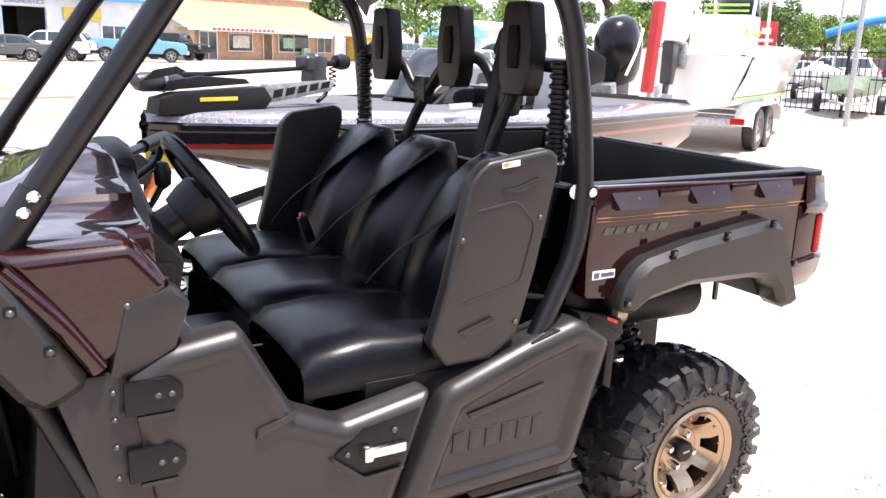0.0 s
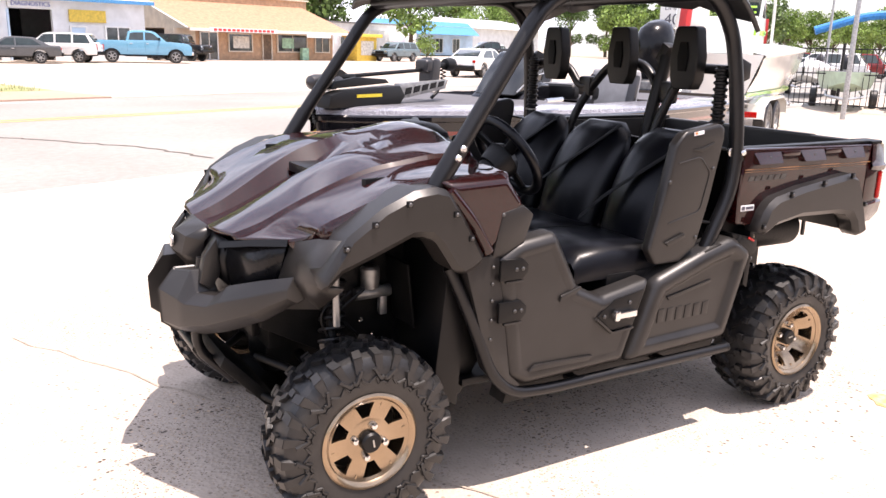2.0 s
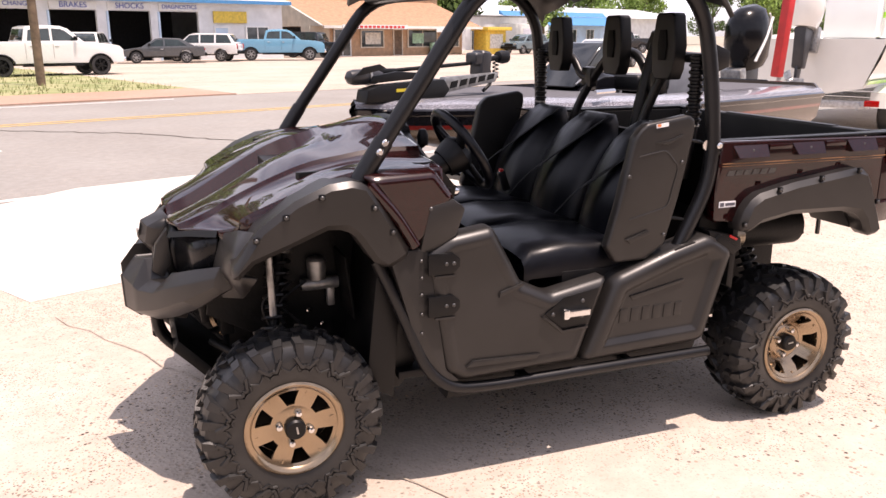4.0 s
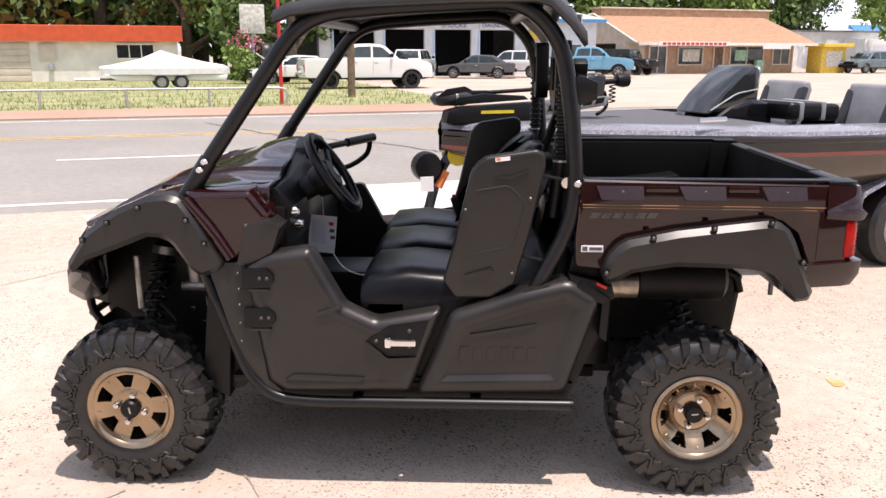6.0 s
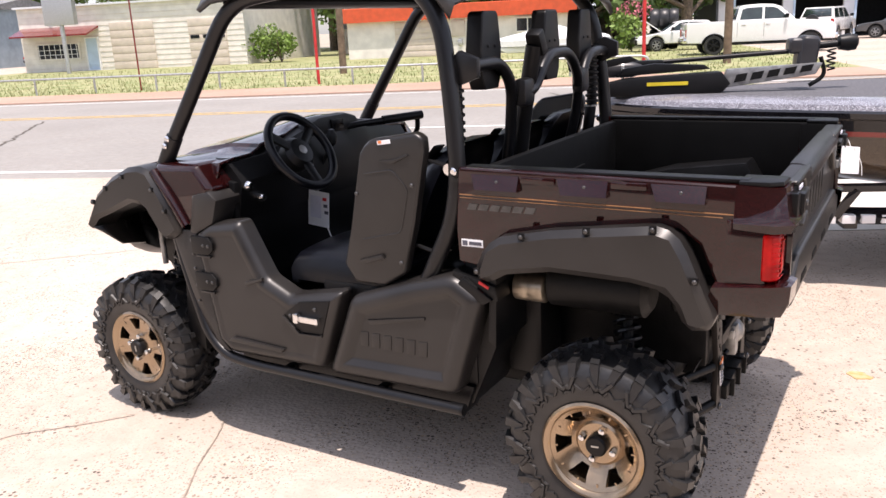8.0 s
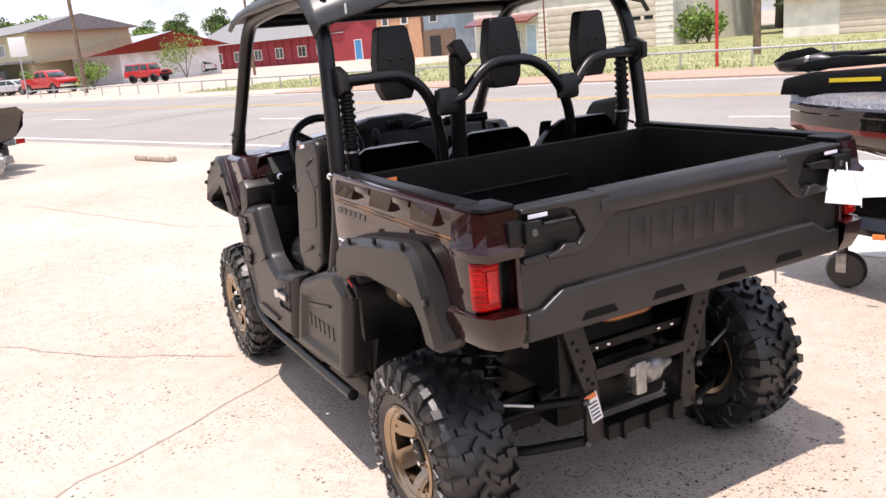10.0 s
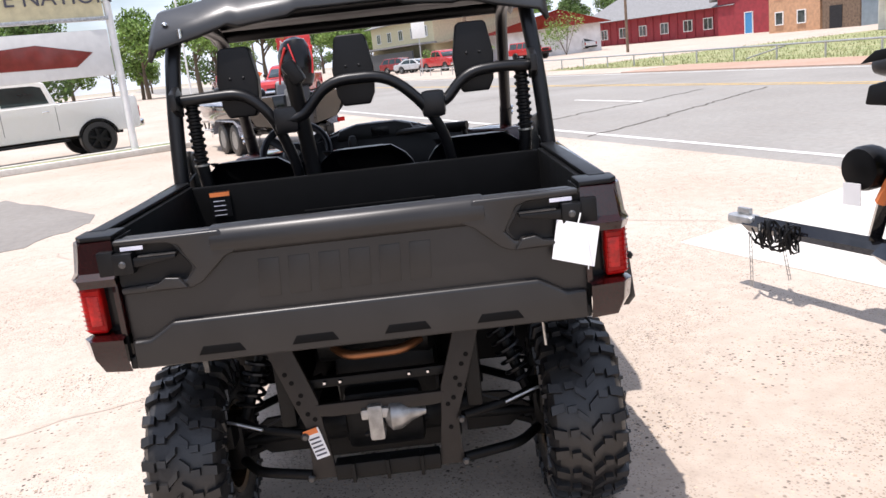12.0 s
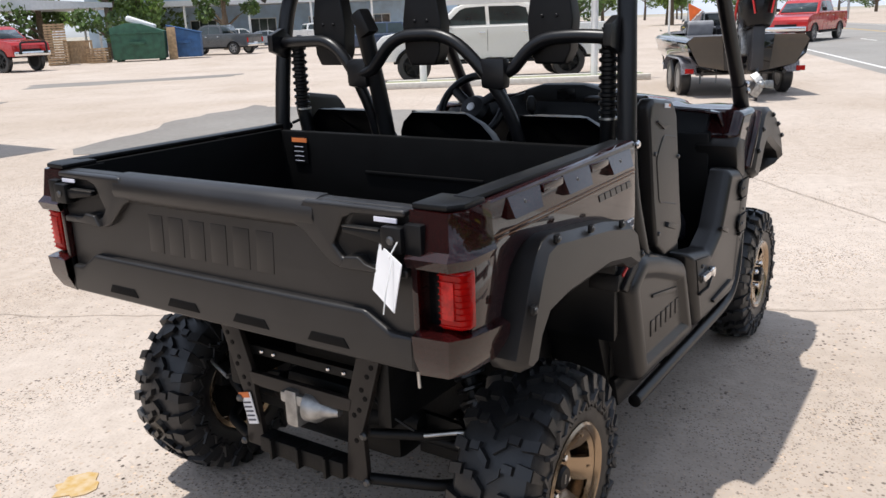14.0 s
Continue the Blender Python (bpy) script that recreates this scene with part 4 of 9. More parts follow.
hood = part("hood", soften(loft(flow(hood_rows), caps=False), 0.003, 2, 16), M["maroon"], utv, "glossy maroon ribbed hood", 24)
sol = hood.modifiers.new("thick", "SOLIDIFY")
sol.thickness, sol.offset = 0.012, -1
part("hood_grille", prism([(-1.02, -0.10), (-0.90, -0.085), (-0.90, 0.085), (-1.02, 0.10)], "z", 1.085, 1.122, 0.006), M["plastic_dark"], utv, "black mesh air inlet in the hood")
for s in (-1, 1):
    part("hood_slot", prism([(-0.98, s * 0.50), (-0.86, s * 0.485), (-0.86, s * 0.505), (-0.97, s * 0.515)], "z", 1.10, 1.141, 0.003), M["plastic_dark"], utv)
# black cowl and nose
beak = part("nose_panel", loft([[(-1.385, -0.150, 0.930), (-1.400, -0.105, 0.940), (-1.412, 0.0, 0.948), (-1.400, 0.105, 0.940), (-1.385, 0.150, 0.930)],
                                [(-1.420, -0.125, 0.885), (-1.470, -0.075, 0.898), (-1.492, 0.0, 0.910), (-1.470, 0.075, 0.898), (-1.420, 0.125, 0.885)],
                                [(-1.425, -0.100, 0.815), (-1.482, -0.052, 0.828), (-1.508, 0.0, 0.842), (-1.482, 0.052, 0.828), (-1.425, 0.100, 0.815)],
                                [(-1.400, -0.080, 0.765), (-1.440, -0.040, 0.770), (-1.455, 0.0, 0.772), (-1.440, 0.040, 0.770), (-1.400, 0.080, 0.765)]], caps=False), M["plastic"], utv, "black plastic nose panel", 18)
nm = beak.modifiers.new("thick", "SOLIDIFY")
nm.thickness = 0.012
for s in (-1, 1):
    ck = part("nose_cheek", loft([[(-1.395, s * 0.120, 0.930), (-1.375, s * 0.290, 0.918)], [(-1.415, s * 0.115, 0.860), (-1.395, s * 0.285, 0.850)], [(-1.40, s * 0.100, 0.770), (-1.385, s * 0.290, 0.765)]], caps=False), M["plastic_dark"], utv, "", 18)
    nm = ck.modifiers.new("thick", "SOLIDIFY")
    nm.thickness = 0.012
    part("nose_fang", prism([(-1.405, 0.925), (-1.450, 0.865), (-1.470, 0.770), (-1.430, 0.740), (-1.395, 0.800)], "y", s * 0.205, s * 0.250, 0.008), M["plastic"], utv)
part("nose_badge", lathe([(0.024, 0), (0.024, -0.006), (0.01, -0.008)], "x", 20, (-1.502, 0, 0.872)), M["steel"], utv, "small round silver badge")
part("grille", box((-1.30, 0, 0.72), (0.03, 0.62, 0.30), 0.006), M["plastic_dark"], utv)
part("radiator", box((-1.22, 0, 0.68), (0.05, 0.55, 0.36), 0.006), M["engine"], utv)
for s in (-1, 1):
    hl = part("headlamp", loft([[(-1.39, s * 0.27, 0.908), (-1.32, s * 0.40, 0.935), (-1.255, s * 0.525, 0.955)], [(-1.385, s * 0.29, 0.82), (-1.33, s * 0.40, 0.85), (-1.265, s * 0.51, 0.89)],
                                [(-1.37, s * 0.31, 0.72), (-1.33, s * 0.40, 0.77), (-1.275, s * 0.495, 0.82)]], caps=False), M["lamp_glass"], utv, "dark smoked headlamp lens")
    hm = hl.modifiers.new("thick", "SOLIDIFY")
    hm.thickness = 0.012
    part("lamp_brow", loft([[(-1.40, s * 0.27, 0.915), (-1.33, s * 0.41, 0.945), (-1.255, s * 0.54, 0.968)], [(-1.41, s * 0.275, 0.895), (-1.34, s * 0.415, 0.925), (-1.262, s * 0.545, 0.945)], [(-1.37, s * 0.275, 0.895), (-1.31, s * 0.40, 0.925), (-1.24, s * 0.53, 0.945)]], caps=False), M["plastic_dark"], hl, "black brow over the headlamp")
    wing_rows = []
    for y, prof in ((0.09, [(-1.50, 0.56), (-1.55, 0.60), (-1.555, 0.72), (-1.50, 0.79), (-1.42, 0.79), (-1.40, 0.58)]),
                    (0.21, [(-1.45, 0.575), (-1.52, 0.61), (-1.52, 0.71), (-1.47, 0.81), (-1.40, 0.81), (-1.36, 0.60)]),
                    (0.24, [(-1.44, 0.58), (-1.505, 0.62), (-1.505, 0.70), (-1.46, 0.735), (-1.39, 0.735), (-1.35, 0.61)]),
                    (0.33, [(-1.40, 0.61), (-1.46, 0.645), (-1.455, 0.71), (-1.42, 0.745), (-1.36, 0.745), (-1.32, 0.64)]),
                    (0.38, [(-1.375, 0.63), (-1.43, 0.665), (-1.425, 0.735), (-1.39, 0.79), (-1.33, 0.785), (-1.30, 0.66)]),
                    (0.50, [(-1.31, 0.69), (-1.36, 0.72), (-1.35, 0.78), (-1.32, 0.83), (-1.27, 0.82), (-1.25, 0.72)]),
                    (0.60, [(-1.23, 0.77), (-1.265, 0.79), (-1.26, 0.82), (-1.24, 0.86), (-1.21, 0.85), (-1.20, 0.78)])):
        wing_rows.append([(x - 0.02, s * y, z) for x, z in prof + prof[:1]])
    wbm = loft(wing_rows)
    bmesh.ops.remove_doubles(wbm, verts=wbm.verts, dist=0.0005)
    part("bumper_wing", soften(wbm, 0.005, 2, 12), M["plastic"], utv, "angular black plastic bumper", 18)
    part("brush_guard", tube([(-1.34, s * 0.15, 0.36), (-1.47, s * 0.16, 0.50), (-1.47, s * 0.17, 0.62), (-1.44, s * 0.17, 0.84)], 0.019, bend=0.07), M["tube"], utv, "black steel guard tube")
    # fender flares
    top = [(-1.245, 0.885), (-1.155, 1.015), (-1.04, 1.095), (-0.93, 1.142), (-0.855, 1.15), (-0.80, 1.135), (-0.745, 1.05), (-0.655, 0.895)]
    low = [(-0.70, 0.865), (-0.745, 0.845), (-0.785, 0.875), (-0.845, 0.965), (-0.875, 0.992), (-0.935, 0.995), (-1.06, 0.945), (-1.17, 0.905), (-1.235, 0.845)]
    fl = part("fender_flare", prism(top + low, "y", s * 0.64, s * 0.80, 0.030, seg=1), M["plastic"], utv, "black textured front fender flare")
    part("fender_skirt", prism([(-1.24, 0.87), (-1.16, 0.99), (-1.03, 1.075), (-0.93, 1.12), (-0.80, 1.12), (-0.70, 0.90), (-0.78, 0.92), (-0.86, 1.02), (-0.93, 1.02), (-1.06, 0.97)], "y", s * 0.40, s * 0.66, 0.004), M["plastic_dark"], utv)
    for bx, bz in ((-1.165, 0.985), (-1.07, 1.05), (-0.955, 1.105)):
        bt = part("flare_clip", box((bx, s * 0.800, bz), (0.022, 0.012, 0.022), 0.005), M["plastic_dark"], fl)
        bolt(bx, s * 0.806, bz, "y", 0.007, 0.005, s, "steel", bt)
    for bx, bz in ((-0.785, 1.06), (-0.725, 0.975)):
        bt = part("flare_clip", box((bx, s * 0.800, bz), (0.022, 0.012, 0.022), 0.005), M["plastic_dark"], fl)
        bolt(bx, s * 0.806, bz, "y", 0.007, 0.005, s, "steel", bt)
    ff = part("flare_front", loft([[(-1.245, s * 0.535, 0.955), (-1.275, s * 0.495, 0.83), (-1.25, s * 0.50, 0.72)], [(-1.20, s * 0.66, 0.99), (-1.25, s * 0.67, 0.86), (-1.20, s * 0.66, 0.76)],
                                   [(-1.155, s * 0.785, 1.005), (-1.237, s * 0.785, 0.868), (-1.17, s * 0.78, 0.85)]], caps=False), M["plastic"], utv, "black plastic front end of the flare", 40)
    fm = ff.modifiers.new("thick", "SOLIDIFY")
    fm.thickness = 0.012
    # maroon side panel between flare and cab
    sp = part("fender_panel", moulded([(-0.81, 1.158), (-0.56, 1.168), (-0.485, 1.07), (-0.545, 0.955), (-0.63, 0.90), (-0.66, 0.90), (-0.73, 1.03)], "y",
                                      [(0, s * 0.58), (0, s * 0.728), (0.004, s * 0.742), (0.009, s * 0.754), (0.016, s * 0.762), (0.023, s * 0.767), (0.029, s * 0.769)], 0.018), M["maroon"], utv, "glossy maroon front side panel", 60)
    part("panel_rib", tube([(-0.795, s * 0.768, 1.13), (-0.71, s * 0.775, 1.03), (-0.64, s * 0.772, 0.915)], 0.020, bend=0.05, seg=14), M["maroon"], sp, "", 60)
    bolt(-0.58, s * 0.768, 1.035, "y", 0.008, 0.006, s, "steel", sp)
    part("cowl_corner", prism([(-0.585, 1.045), (-0.50, 1.065), (-0.455, 1.03), (-0.49, 0.935), (-0.585, 0.885), (-0.625, 0.885)], "y", s * 0.60, s * 0.775, 0.014), M["plastic"], utv, "black plastic cowl corner")
part("bumper_lower", prism([(-1.50, 0.60), (-1.42, 0.64), (-1.34, 0.62), (-1.36, 0.56)], "y", -0.22, 0.22, 0.012), M["plastic"], utv)
part("bumper_brace", tube([(-1.47, -0.16, 0.50), (-1.47, 0.16, 0.50)], 0.017, bend=0), M["tube"], utv)
part("skid_tube", tube([(-1.47, 0.0, 0.56), (-1.44, 0.0, 0.42), (-1.3, 0.0, 0.30)], 0.016), M["tube"], utv)

# roll cage
for s in (-1, 1):
    part("roll_hoop", tube([(-0.805, s * 0.70, 1.13), (-0.735, s * 0.70, 1.24), (-0.55, s * 0.69, 1.50), (-0.365, s * 0.68, 1.765), (-0.05, s * 0.68, 1.795), (0.40, s * 0.68, 1.815), (0.535, s * 0.68, 1.68), (0.575, s * 0.70, 1.45),
                            (0.598, s * 0.715, 1.17), (0.575, s * 0.72, 1.02), (0.45, s * 0.72, 0.77)], 0.029, bend=0.13, seg=16), M["tube"], utv, "black powder-coated roll cage tube")
    part("cage_joint", tube([(-0.815, s * 0.70, 1.12), (-0.72, s * 0.70, 1.262)], 0.033, bend=0, seg=16), M["tube"], utv)
    for d in (0.0, 0.035):
        bolt(-0.745 + d * 0.55, s * 0.732, 1.228 + d * 0.85, "y", 0.013, 0.012, s, "chrome")
    part("cage_foot", prism([(0.40, 0.77), (0.42, 0.80), (0.50, 0.825), (0.53, 0.82), (0.52, 0.76)], "y", s * 0.68, s * 0.765, 0.006), M["plastic"], utv)
    part("cage_collar", tube([(0.598, s * 0.715, 1.155), (0.60, s * 0.715, 1.17)], 0.031, bend=0, seg=14), M["tube"], utv)
    bolt(0.60, s * 0.746, 1.19, "y", 0.013, 0.01, s, "chrome")
    bolt(0.565, s * 0.72, 1.19, "y", 0.02, 0.02, -s, "chrome")
    part("cage_gusset", prism([(0.56, 1.53), (0.60, 1.565), (0.665, 1.54), (0.665, 1.48), (0.58, 1.45)], "y", s * 0.66, s * 0.685, 0.004), M["tube"], utv, "black steel gusset plate")
    part("grab_side", tube([(0.44, s * 0.70, 1.22), (0.50, s * 0.70, 1.21), (0.55, s * 0.70, 1.20)], 0.006, bend=0.02, seg=8), M["plastic_dark"], utv)
    part("grab_side", tube([(0.40, s * 0.70, 0.92), (0.50, s * 0.71, 0.90), (0.56, s * 0.71, 0.92)], 0.007, bend=0.02, seg=8), M["plastic_dark"], utv)
part("cage_cross", tube([(-0.365, -0.68, 1.765), (-0.365, 0.68, 1.765)], 0.027, bend=0, seg=14), M["tube"], utv, "front cross tube of the roll cage")
part("cage_cross", tube([(0.44, -0.68, 1.80), (0.44, 0.68, 1.80)], 0.027, bend=0, seg=14), M["tube"], utv, "rear cross tube of the roll cage")
part("head_bar", tube([(0.60, -0.68, 1.51), (0.615, -0.42, 1.515), (0.615, -0.33, 1.43), (0.575, -0.27, 1.25), (0.545, -0.26, 1.10)], 0.021, bend=0.09), M["tube"], utv, "bent black headrest bar")
part("head_bar", tube([(0.635, -0.31, 1.40), (0.645, -0.21, 1.40), (0.65, -0.10, 1.525), (0.65, 0.12, 1.525), (0.645, 0.24, 1.42), (0.605, 0.32, 1.28), (0.55, 0.345, 1.10)], 0.021, bend=0.09), M["tube"], utv, "bent black headrest bar")
part("head_bar", tube([(0.635, 0.26, 1.40), (0.62, 0.33, 1.40), (0.615, 0.42, 1.50), (0.615, 0.55, 1.51), (0.60, 0.68, 1.50)], 0.021, bend=0.08), M["tube"], utv, "bent black headrest bar")
for yy in (-0.27, 0.285):
    part("bar_gusset", box((0.635, yy, 1.40), (0.05, 0.09, 0.10), 0.02), M["tube"], utv)
part("belt_reel_post", tube([(0.575, -0.20, 1.12), (0.60, -0.21, 1.30), (0.655, -0.225, 1.56)], 0.030, bend=0.06), M["plastic_dark"], utv, "black belt reel post")
part("belt_reel", box((0.66, -0.215, 1.57), (0.06, 0.05, 0.09), 0.012, Matrix.Rotation(0.5, 4, "X")), M["plastic_dark"], utv)
for y in (-0.44, 0.0, 0.455):
    shape = [(y - 0.05, 1.425), (y + 0.05, 1.425), (y + 0.07, 1.465), (y + 0.078, 1.56), (y + 0.058, 1.675), (y + 0.045, 1.685), (y - 0.045, 1.685), (y - 0.058, 1.675), (y - 0.078, 1.56), (y - 0.07, 1.465)]
    dx = -0.025 if y == 0.0 else -0.062
    hr = part("headrest", prism(shape, "x", 0.595 + dx, 0.655 + dx, 0.016, seg=3), M["plastic_dark"], utv, "black foam headrest pad")
    # raised black plate that paints the shade of the dimple
    part("dimple_shade", prism([(y - 0.022, 1.50), (y + 0.022, 1.50), (y + 0.03, 1.56), (y + 0.02, 1.62), (y - 0.02, 1.62), (y - 0.03, 1.56)], "x", 0.588 + dx, 0.598 + dx, 0.004), M["liner"], hr)
    for dy in (-0.025, 0.025):
        bolt(0.656 + dx, y + dy, 1.57, "x", 0.006, 0.004, 1, "plastic_dark", hr)
for s in (-1, 1):
    sleeve = part("belt_sleeve", tube([(0.555, s * 0.635, 1.26), (0.555, s * 0.635, 1.53)], 0.023, None, 12, 0), M["plastic_dark"], utv, "black ribbed belt sleeve")
    for k in range(10):
        z = 1.27 + 0.026 * k
        part("sleeve_ring", lathe([(0.022, z), (0.030, z + 0.005), (0.030, z + 0.013), (0.022, z + 0.018)], "z", 16, (0.555, s * 0.635, 0)), M["plastic_dark"], sleeve)
    part("belt_band", tube([(0.55, s * 0.635, 1.255), (0.55, s * 0.635, 1.262)], 0.030, bend=0), M["steel"], utv)
    part("belt_guide", tube([(0.55, s * 0.635, 1.26), (0.53, s * 0.62, 1.05)], 0.026, bend=0), M["plastic_dark"], utv)

# roof
roof_rows = []
for x, zc, drop in ((-0.46, 1.80, 0.015), (-0.40, 1.835, 0.02), (-0.20, 1.87, 0.028), (0.20, 1.90, 0.036), (0.44, 1.912, 0.042), (0.49, 1.905, 0.046), (0.565, 1.85, 0.054), (0.615, 1.79, 0.058)):
    row = []
    for k, y in enumerate((-0.75, -0.72, -0.56, -0.44, -0.40, -0.22, -0.18, 0.18, 0.22, 0.40, 0.44, 0.56, 0.72, 0.75)):
        z = zc - drop * (abs(y) / 0.72) ** 2 * 1.4
        if abs(y) > 0.73:
            z -= 0.035
        if abs(y) in (0.18, 0.44) and -0.4 < x < 0.65:
            z += 0.016
        row.append((x, y, z))
    roof_rows.append(row)
roof = part("roof", soften(loft(roof_rows, caps=False), 0.006, 2, 14), M["roof_plastic"], utv, "black moulded plastic roof with raised ribs")
rs = roof.modifiers.new("thick", "SOLIDIFY")
rs.thickness, rs.offset = 0.018, -1
for k in range(6):
    part("emblem_bar", box((0.565, -0.1 + 0.04 * k, 1.853), (0.006, 0.028, 0.036), 0.002, Matrix.Rotation(-0.95, 4, "Y")), M["liner"], roof)
for y in (-0.68, 0.68):
    for x in (-0.36, 0.56):
        bolt(x, y, 1.80 if x < 0 else 1.79, "z", 0.012, 0.012, 1, "chrome", roof)
part("roof_plug", tube([(0.60, -0.62, 1.73), (0.60, -0.62, 1.77)], 0.010, bend=0), M["chrome"], roof)

# cabin: seats
def cushion(y, w, name):
    bm = bmesh.new()
    rows = []
    for x, z0, z1, k in ((-0.16, 0.70, 0.775, 0.97), (-0.185, 0.71, 0.80, 1.0), (-0.15, 0.72, 0.835, 1.0), (0.0, 0.72, 0.85, 1.0), (0.16, 0.72, 0.835, 1.0), (0.30, 0.72, 0.82, 1.0)):
        h = w * k / 2
        rows.append([(x, y - h, z0), (x, y - h, z1 - 0.035), (x, y - h + 0.025, z1 - 0.008), (x, y - h * 0.5, z1), (x, y, z1 + 0.004), (x, y + h * 0.5, z1), (x, y + h - 0.025, z1 - 0.008), (x, y + h, z1 - 0.035), (x, y + h, z0)])
    return part(name, soften(loft(rows), 0.018, 3, 18), M["vinyl"], utv, "black vinyl seat cushion", 60)


for y in (-0.46, -0.01, 0.44):
    cushion(y, 0.445, "seat_cushion")
    rows = []
    for k in range(13):
        t = k / 12
        h = 0.215 * (1 - 0.10 * (1 - t) ** 2) * (1 - max(0.0, t - 0.55) ** 2 * 1.3) * (1.0 if t < 0.84 else (1 - (t - 0.84) ** 2 * 11))
        th = 0.10 * (0.75 + 0.5 * math.sin(math.pi * min(1, t * 0.95 + 0.08))) * (1.0 if t < 0.88 else 1 - (t - 0.88) * 5)
        x, z = 0.285 + 0.20 * t, 0.80 + 0.455 * t
        rows.append([(x + 0.05, y - h, z)] + [(x + 0.05 - (th + 0.03) * math.sin(math.pi * (q + 0.5) / 11) ** 0.55 - (0.012 if q in (2, 8) else 0), y + h * (-1 + 2 * q / 10), z) for q in range(11)] + [(x + 0.05, y + h, z)])
    part("seat_back", soften(loft(rows), 0.0), M["vinyl"], utv, "black vinyl seat back", 55)
    part("seat_belt", tube([(0.47, y - 0.15, 1.25), (0.375, y - 0.10, 1.17), (0.20, y + 0.08, 0.98), (0.17, y + 0.19, 0.87)], 0.024, bend=0.08, seg=8, flat=0.16), M["belt"], utv, "black seat belt across the seat back")
    dz = 0.0 if y > 0.3 else -0.17
    bk = part("belt_buckle", box((0.16, y - 0.20, 0.92 + dz), (0.035, 0.03, 0.10), 0.008, Matrix.Rotation(-0.35, 4, "Y")), M["plastic_dark"], utv)
    part("buckle_button", box((0.145, y - 0.20, 0.972 + dz), (0.018, 0.022, 0.014), 0.004), M["red"], bk, "red release button")
for s in (-1, 1):
    wing = [(0.25, 1.265), (0.275, 1.285), (0.455, 1.312), (0.485, 1.295), (0.487, 1.25), (0.435, 1.00), (0.385, 0.82), (0.30, 0.765), (0.17, 0.765), (0.125, 0.83), (0.165, 0.97), (0.225, 1.235)]
    wg = part("seat_wing", prism(wing, "y", s * 0.695, s * 0.745, 0.016, seg=3), M["plastic"], utv, "black plastic hip guard beside the seat")
    part("wing_crease", prism([(0.31, 1.213), (0.365, 1.205), (0.43, 1.235), (0.425, 1.24), (0.365, 1.22)], "y", s * 0.742, s * 0.752, 0.002), M["plastic"], wg)
    part("wing_crease", prism([(0.20, 0.855), (0.30, 0.885), (0.31, 0.87), (0.22, 0.84)], "y", s * 0.742, s * 0.756, 0.004), M["plastic"], wg)
    part("wing_line", tube([(0.245, s * 0.745, 1.165), (0.36, s * 0.745, 1.185), (0.42, s * 0.745, 1.12), (0.385, s * 0.745, 0.98), (0.37, s * 0.745, 0.965), (0.215, s * 0.745, 0.93)], 0.003, bend=0.02, seg=6), M["plastic"], wg)
    wl = part("warning_label", box((0.335, s * 0.747, 1.277), (0.052, 0.003, 0.014), 0, Matrix.Rotation(-0.13, 4, "Y")), M["paper"], wg, "small pale warning sticker")
    part("label_band", box((0.32, s * 0.749, 1.277), (0.014, 0.002, 0.009), 0, Matrix.Rotation(-0.13, 4, "Y")), M["orange"], wl)
    for bx, bz in ((0.205, 1.093), (0.435, 1.135), (0.375, 0.86)):
        bolt(bx, s * 0.745, bz, "y", 0.008, 0.006, s, "steel", wg)

# dash and controls
dash = part("dashboard", soften(loft([[(-0.535, -0.64, 1.145), (-0.50, -0.64, 1.15), (-0.44, -0.64, 1.08), (-0.47, -0.64, 0.92)],
                                      [(-0.535, -0.45, 1.165), (-0.48, -0.45, 1.165), (-0.42, -0.45, 1.09), (-0.46, -0.45, 0.92)],
                                      [(-0.535, -0.20, 1.245), (-0.47, -0.20, 1.23), (-0.43, -0.20, 1.12), (-0.46, -0.20, 0.92)],
                                      [(-0.535, 0.22, 1.245), (-0.47, 0.22, 1.23), (-0.43, 0.22, 1.12), (-0.46, 0.22, 0.92)],
                                      [(-0.535, 0.32, 1.19), (-0.50, 0.32, 1.18), (-0.46, 0.32, 1.08), (-0.46, 0.32, 0.92)],
                                      [(-0.535, 0.64, 1.17), (-0.52, 0.64, 1.16), (-0.47, 0.64, 1.08), (-0.48, 0.64, 0.92)]]), 0.012), M["plastic_dark"], utv, "black moulded dashboard")
part("instrument_pod", prism([(-0.22, 1.19), (0.22, 1.18), (0.18, 1.255), (0.10, 1.275), (-0.10, 1.275), (-0.19, 1.25)], "x", -0.53, -0.455, 0.018), M["plastic_dark"], utv, "black instrument pod")
part("display", box((-0.452, 0.02, 1.232), (0.008, 0.09, 0.05), 0.004), M["lamp_glass"], utv, "small dark display screen")
for y in (-0.52, -0.45):
    part("switch_knob", lathe([(0.02, 0), (0.02, 0.02), (0.014, 0.03)], "x", 14, (-0.45, y - 0.09, 1.06 if y < -0.5 else 1.0)), M["chrome"], utv, "chrome dash knob")
    part("cup_holder", lathe([(0.05, 0), (0.052, 0.02), (0.045, 0.022), (0.043, -0.03)], "z", 20, (-0.56, y * 1.15 + 0.02, 1.148)), M["plastic_dark"], utv)
part("wheel_hub_column", tube([(-0.52, -0.40, 1.06), (-0.36, -0.40, 1.15)], 0.045, bend=0), M["plastic_dark"], utv, "black steering column")
sw = new("steering_wheel")
sw.parent = utv
swm = Matrix.Translation((-0.32, -0.40, 1.175)) @ Matrix.Rotation(radians(57), 4, "Y")
sw.matrix_basis = swm
tagged(sw, "black three-spoke steering wheel")
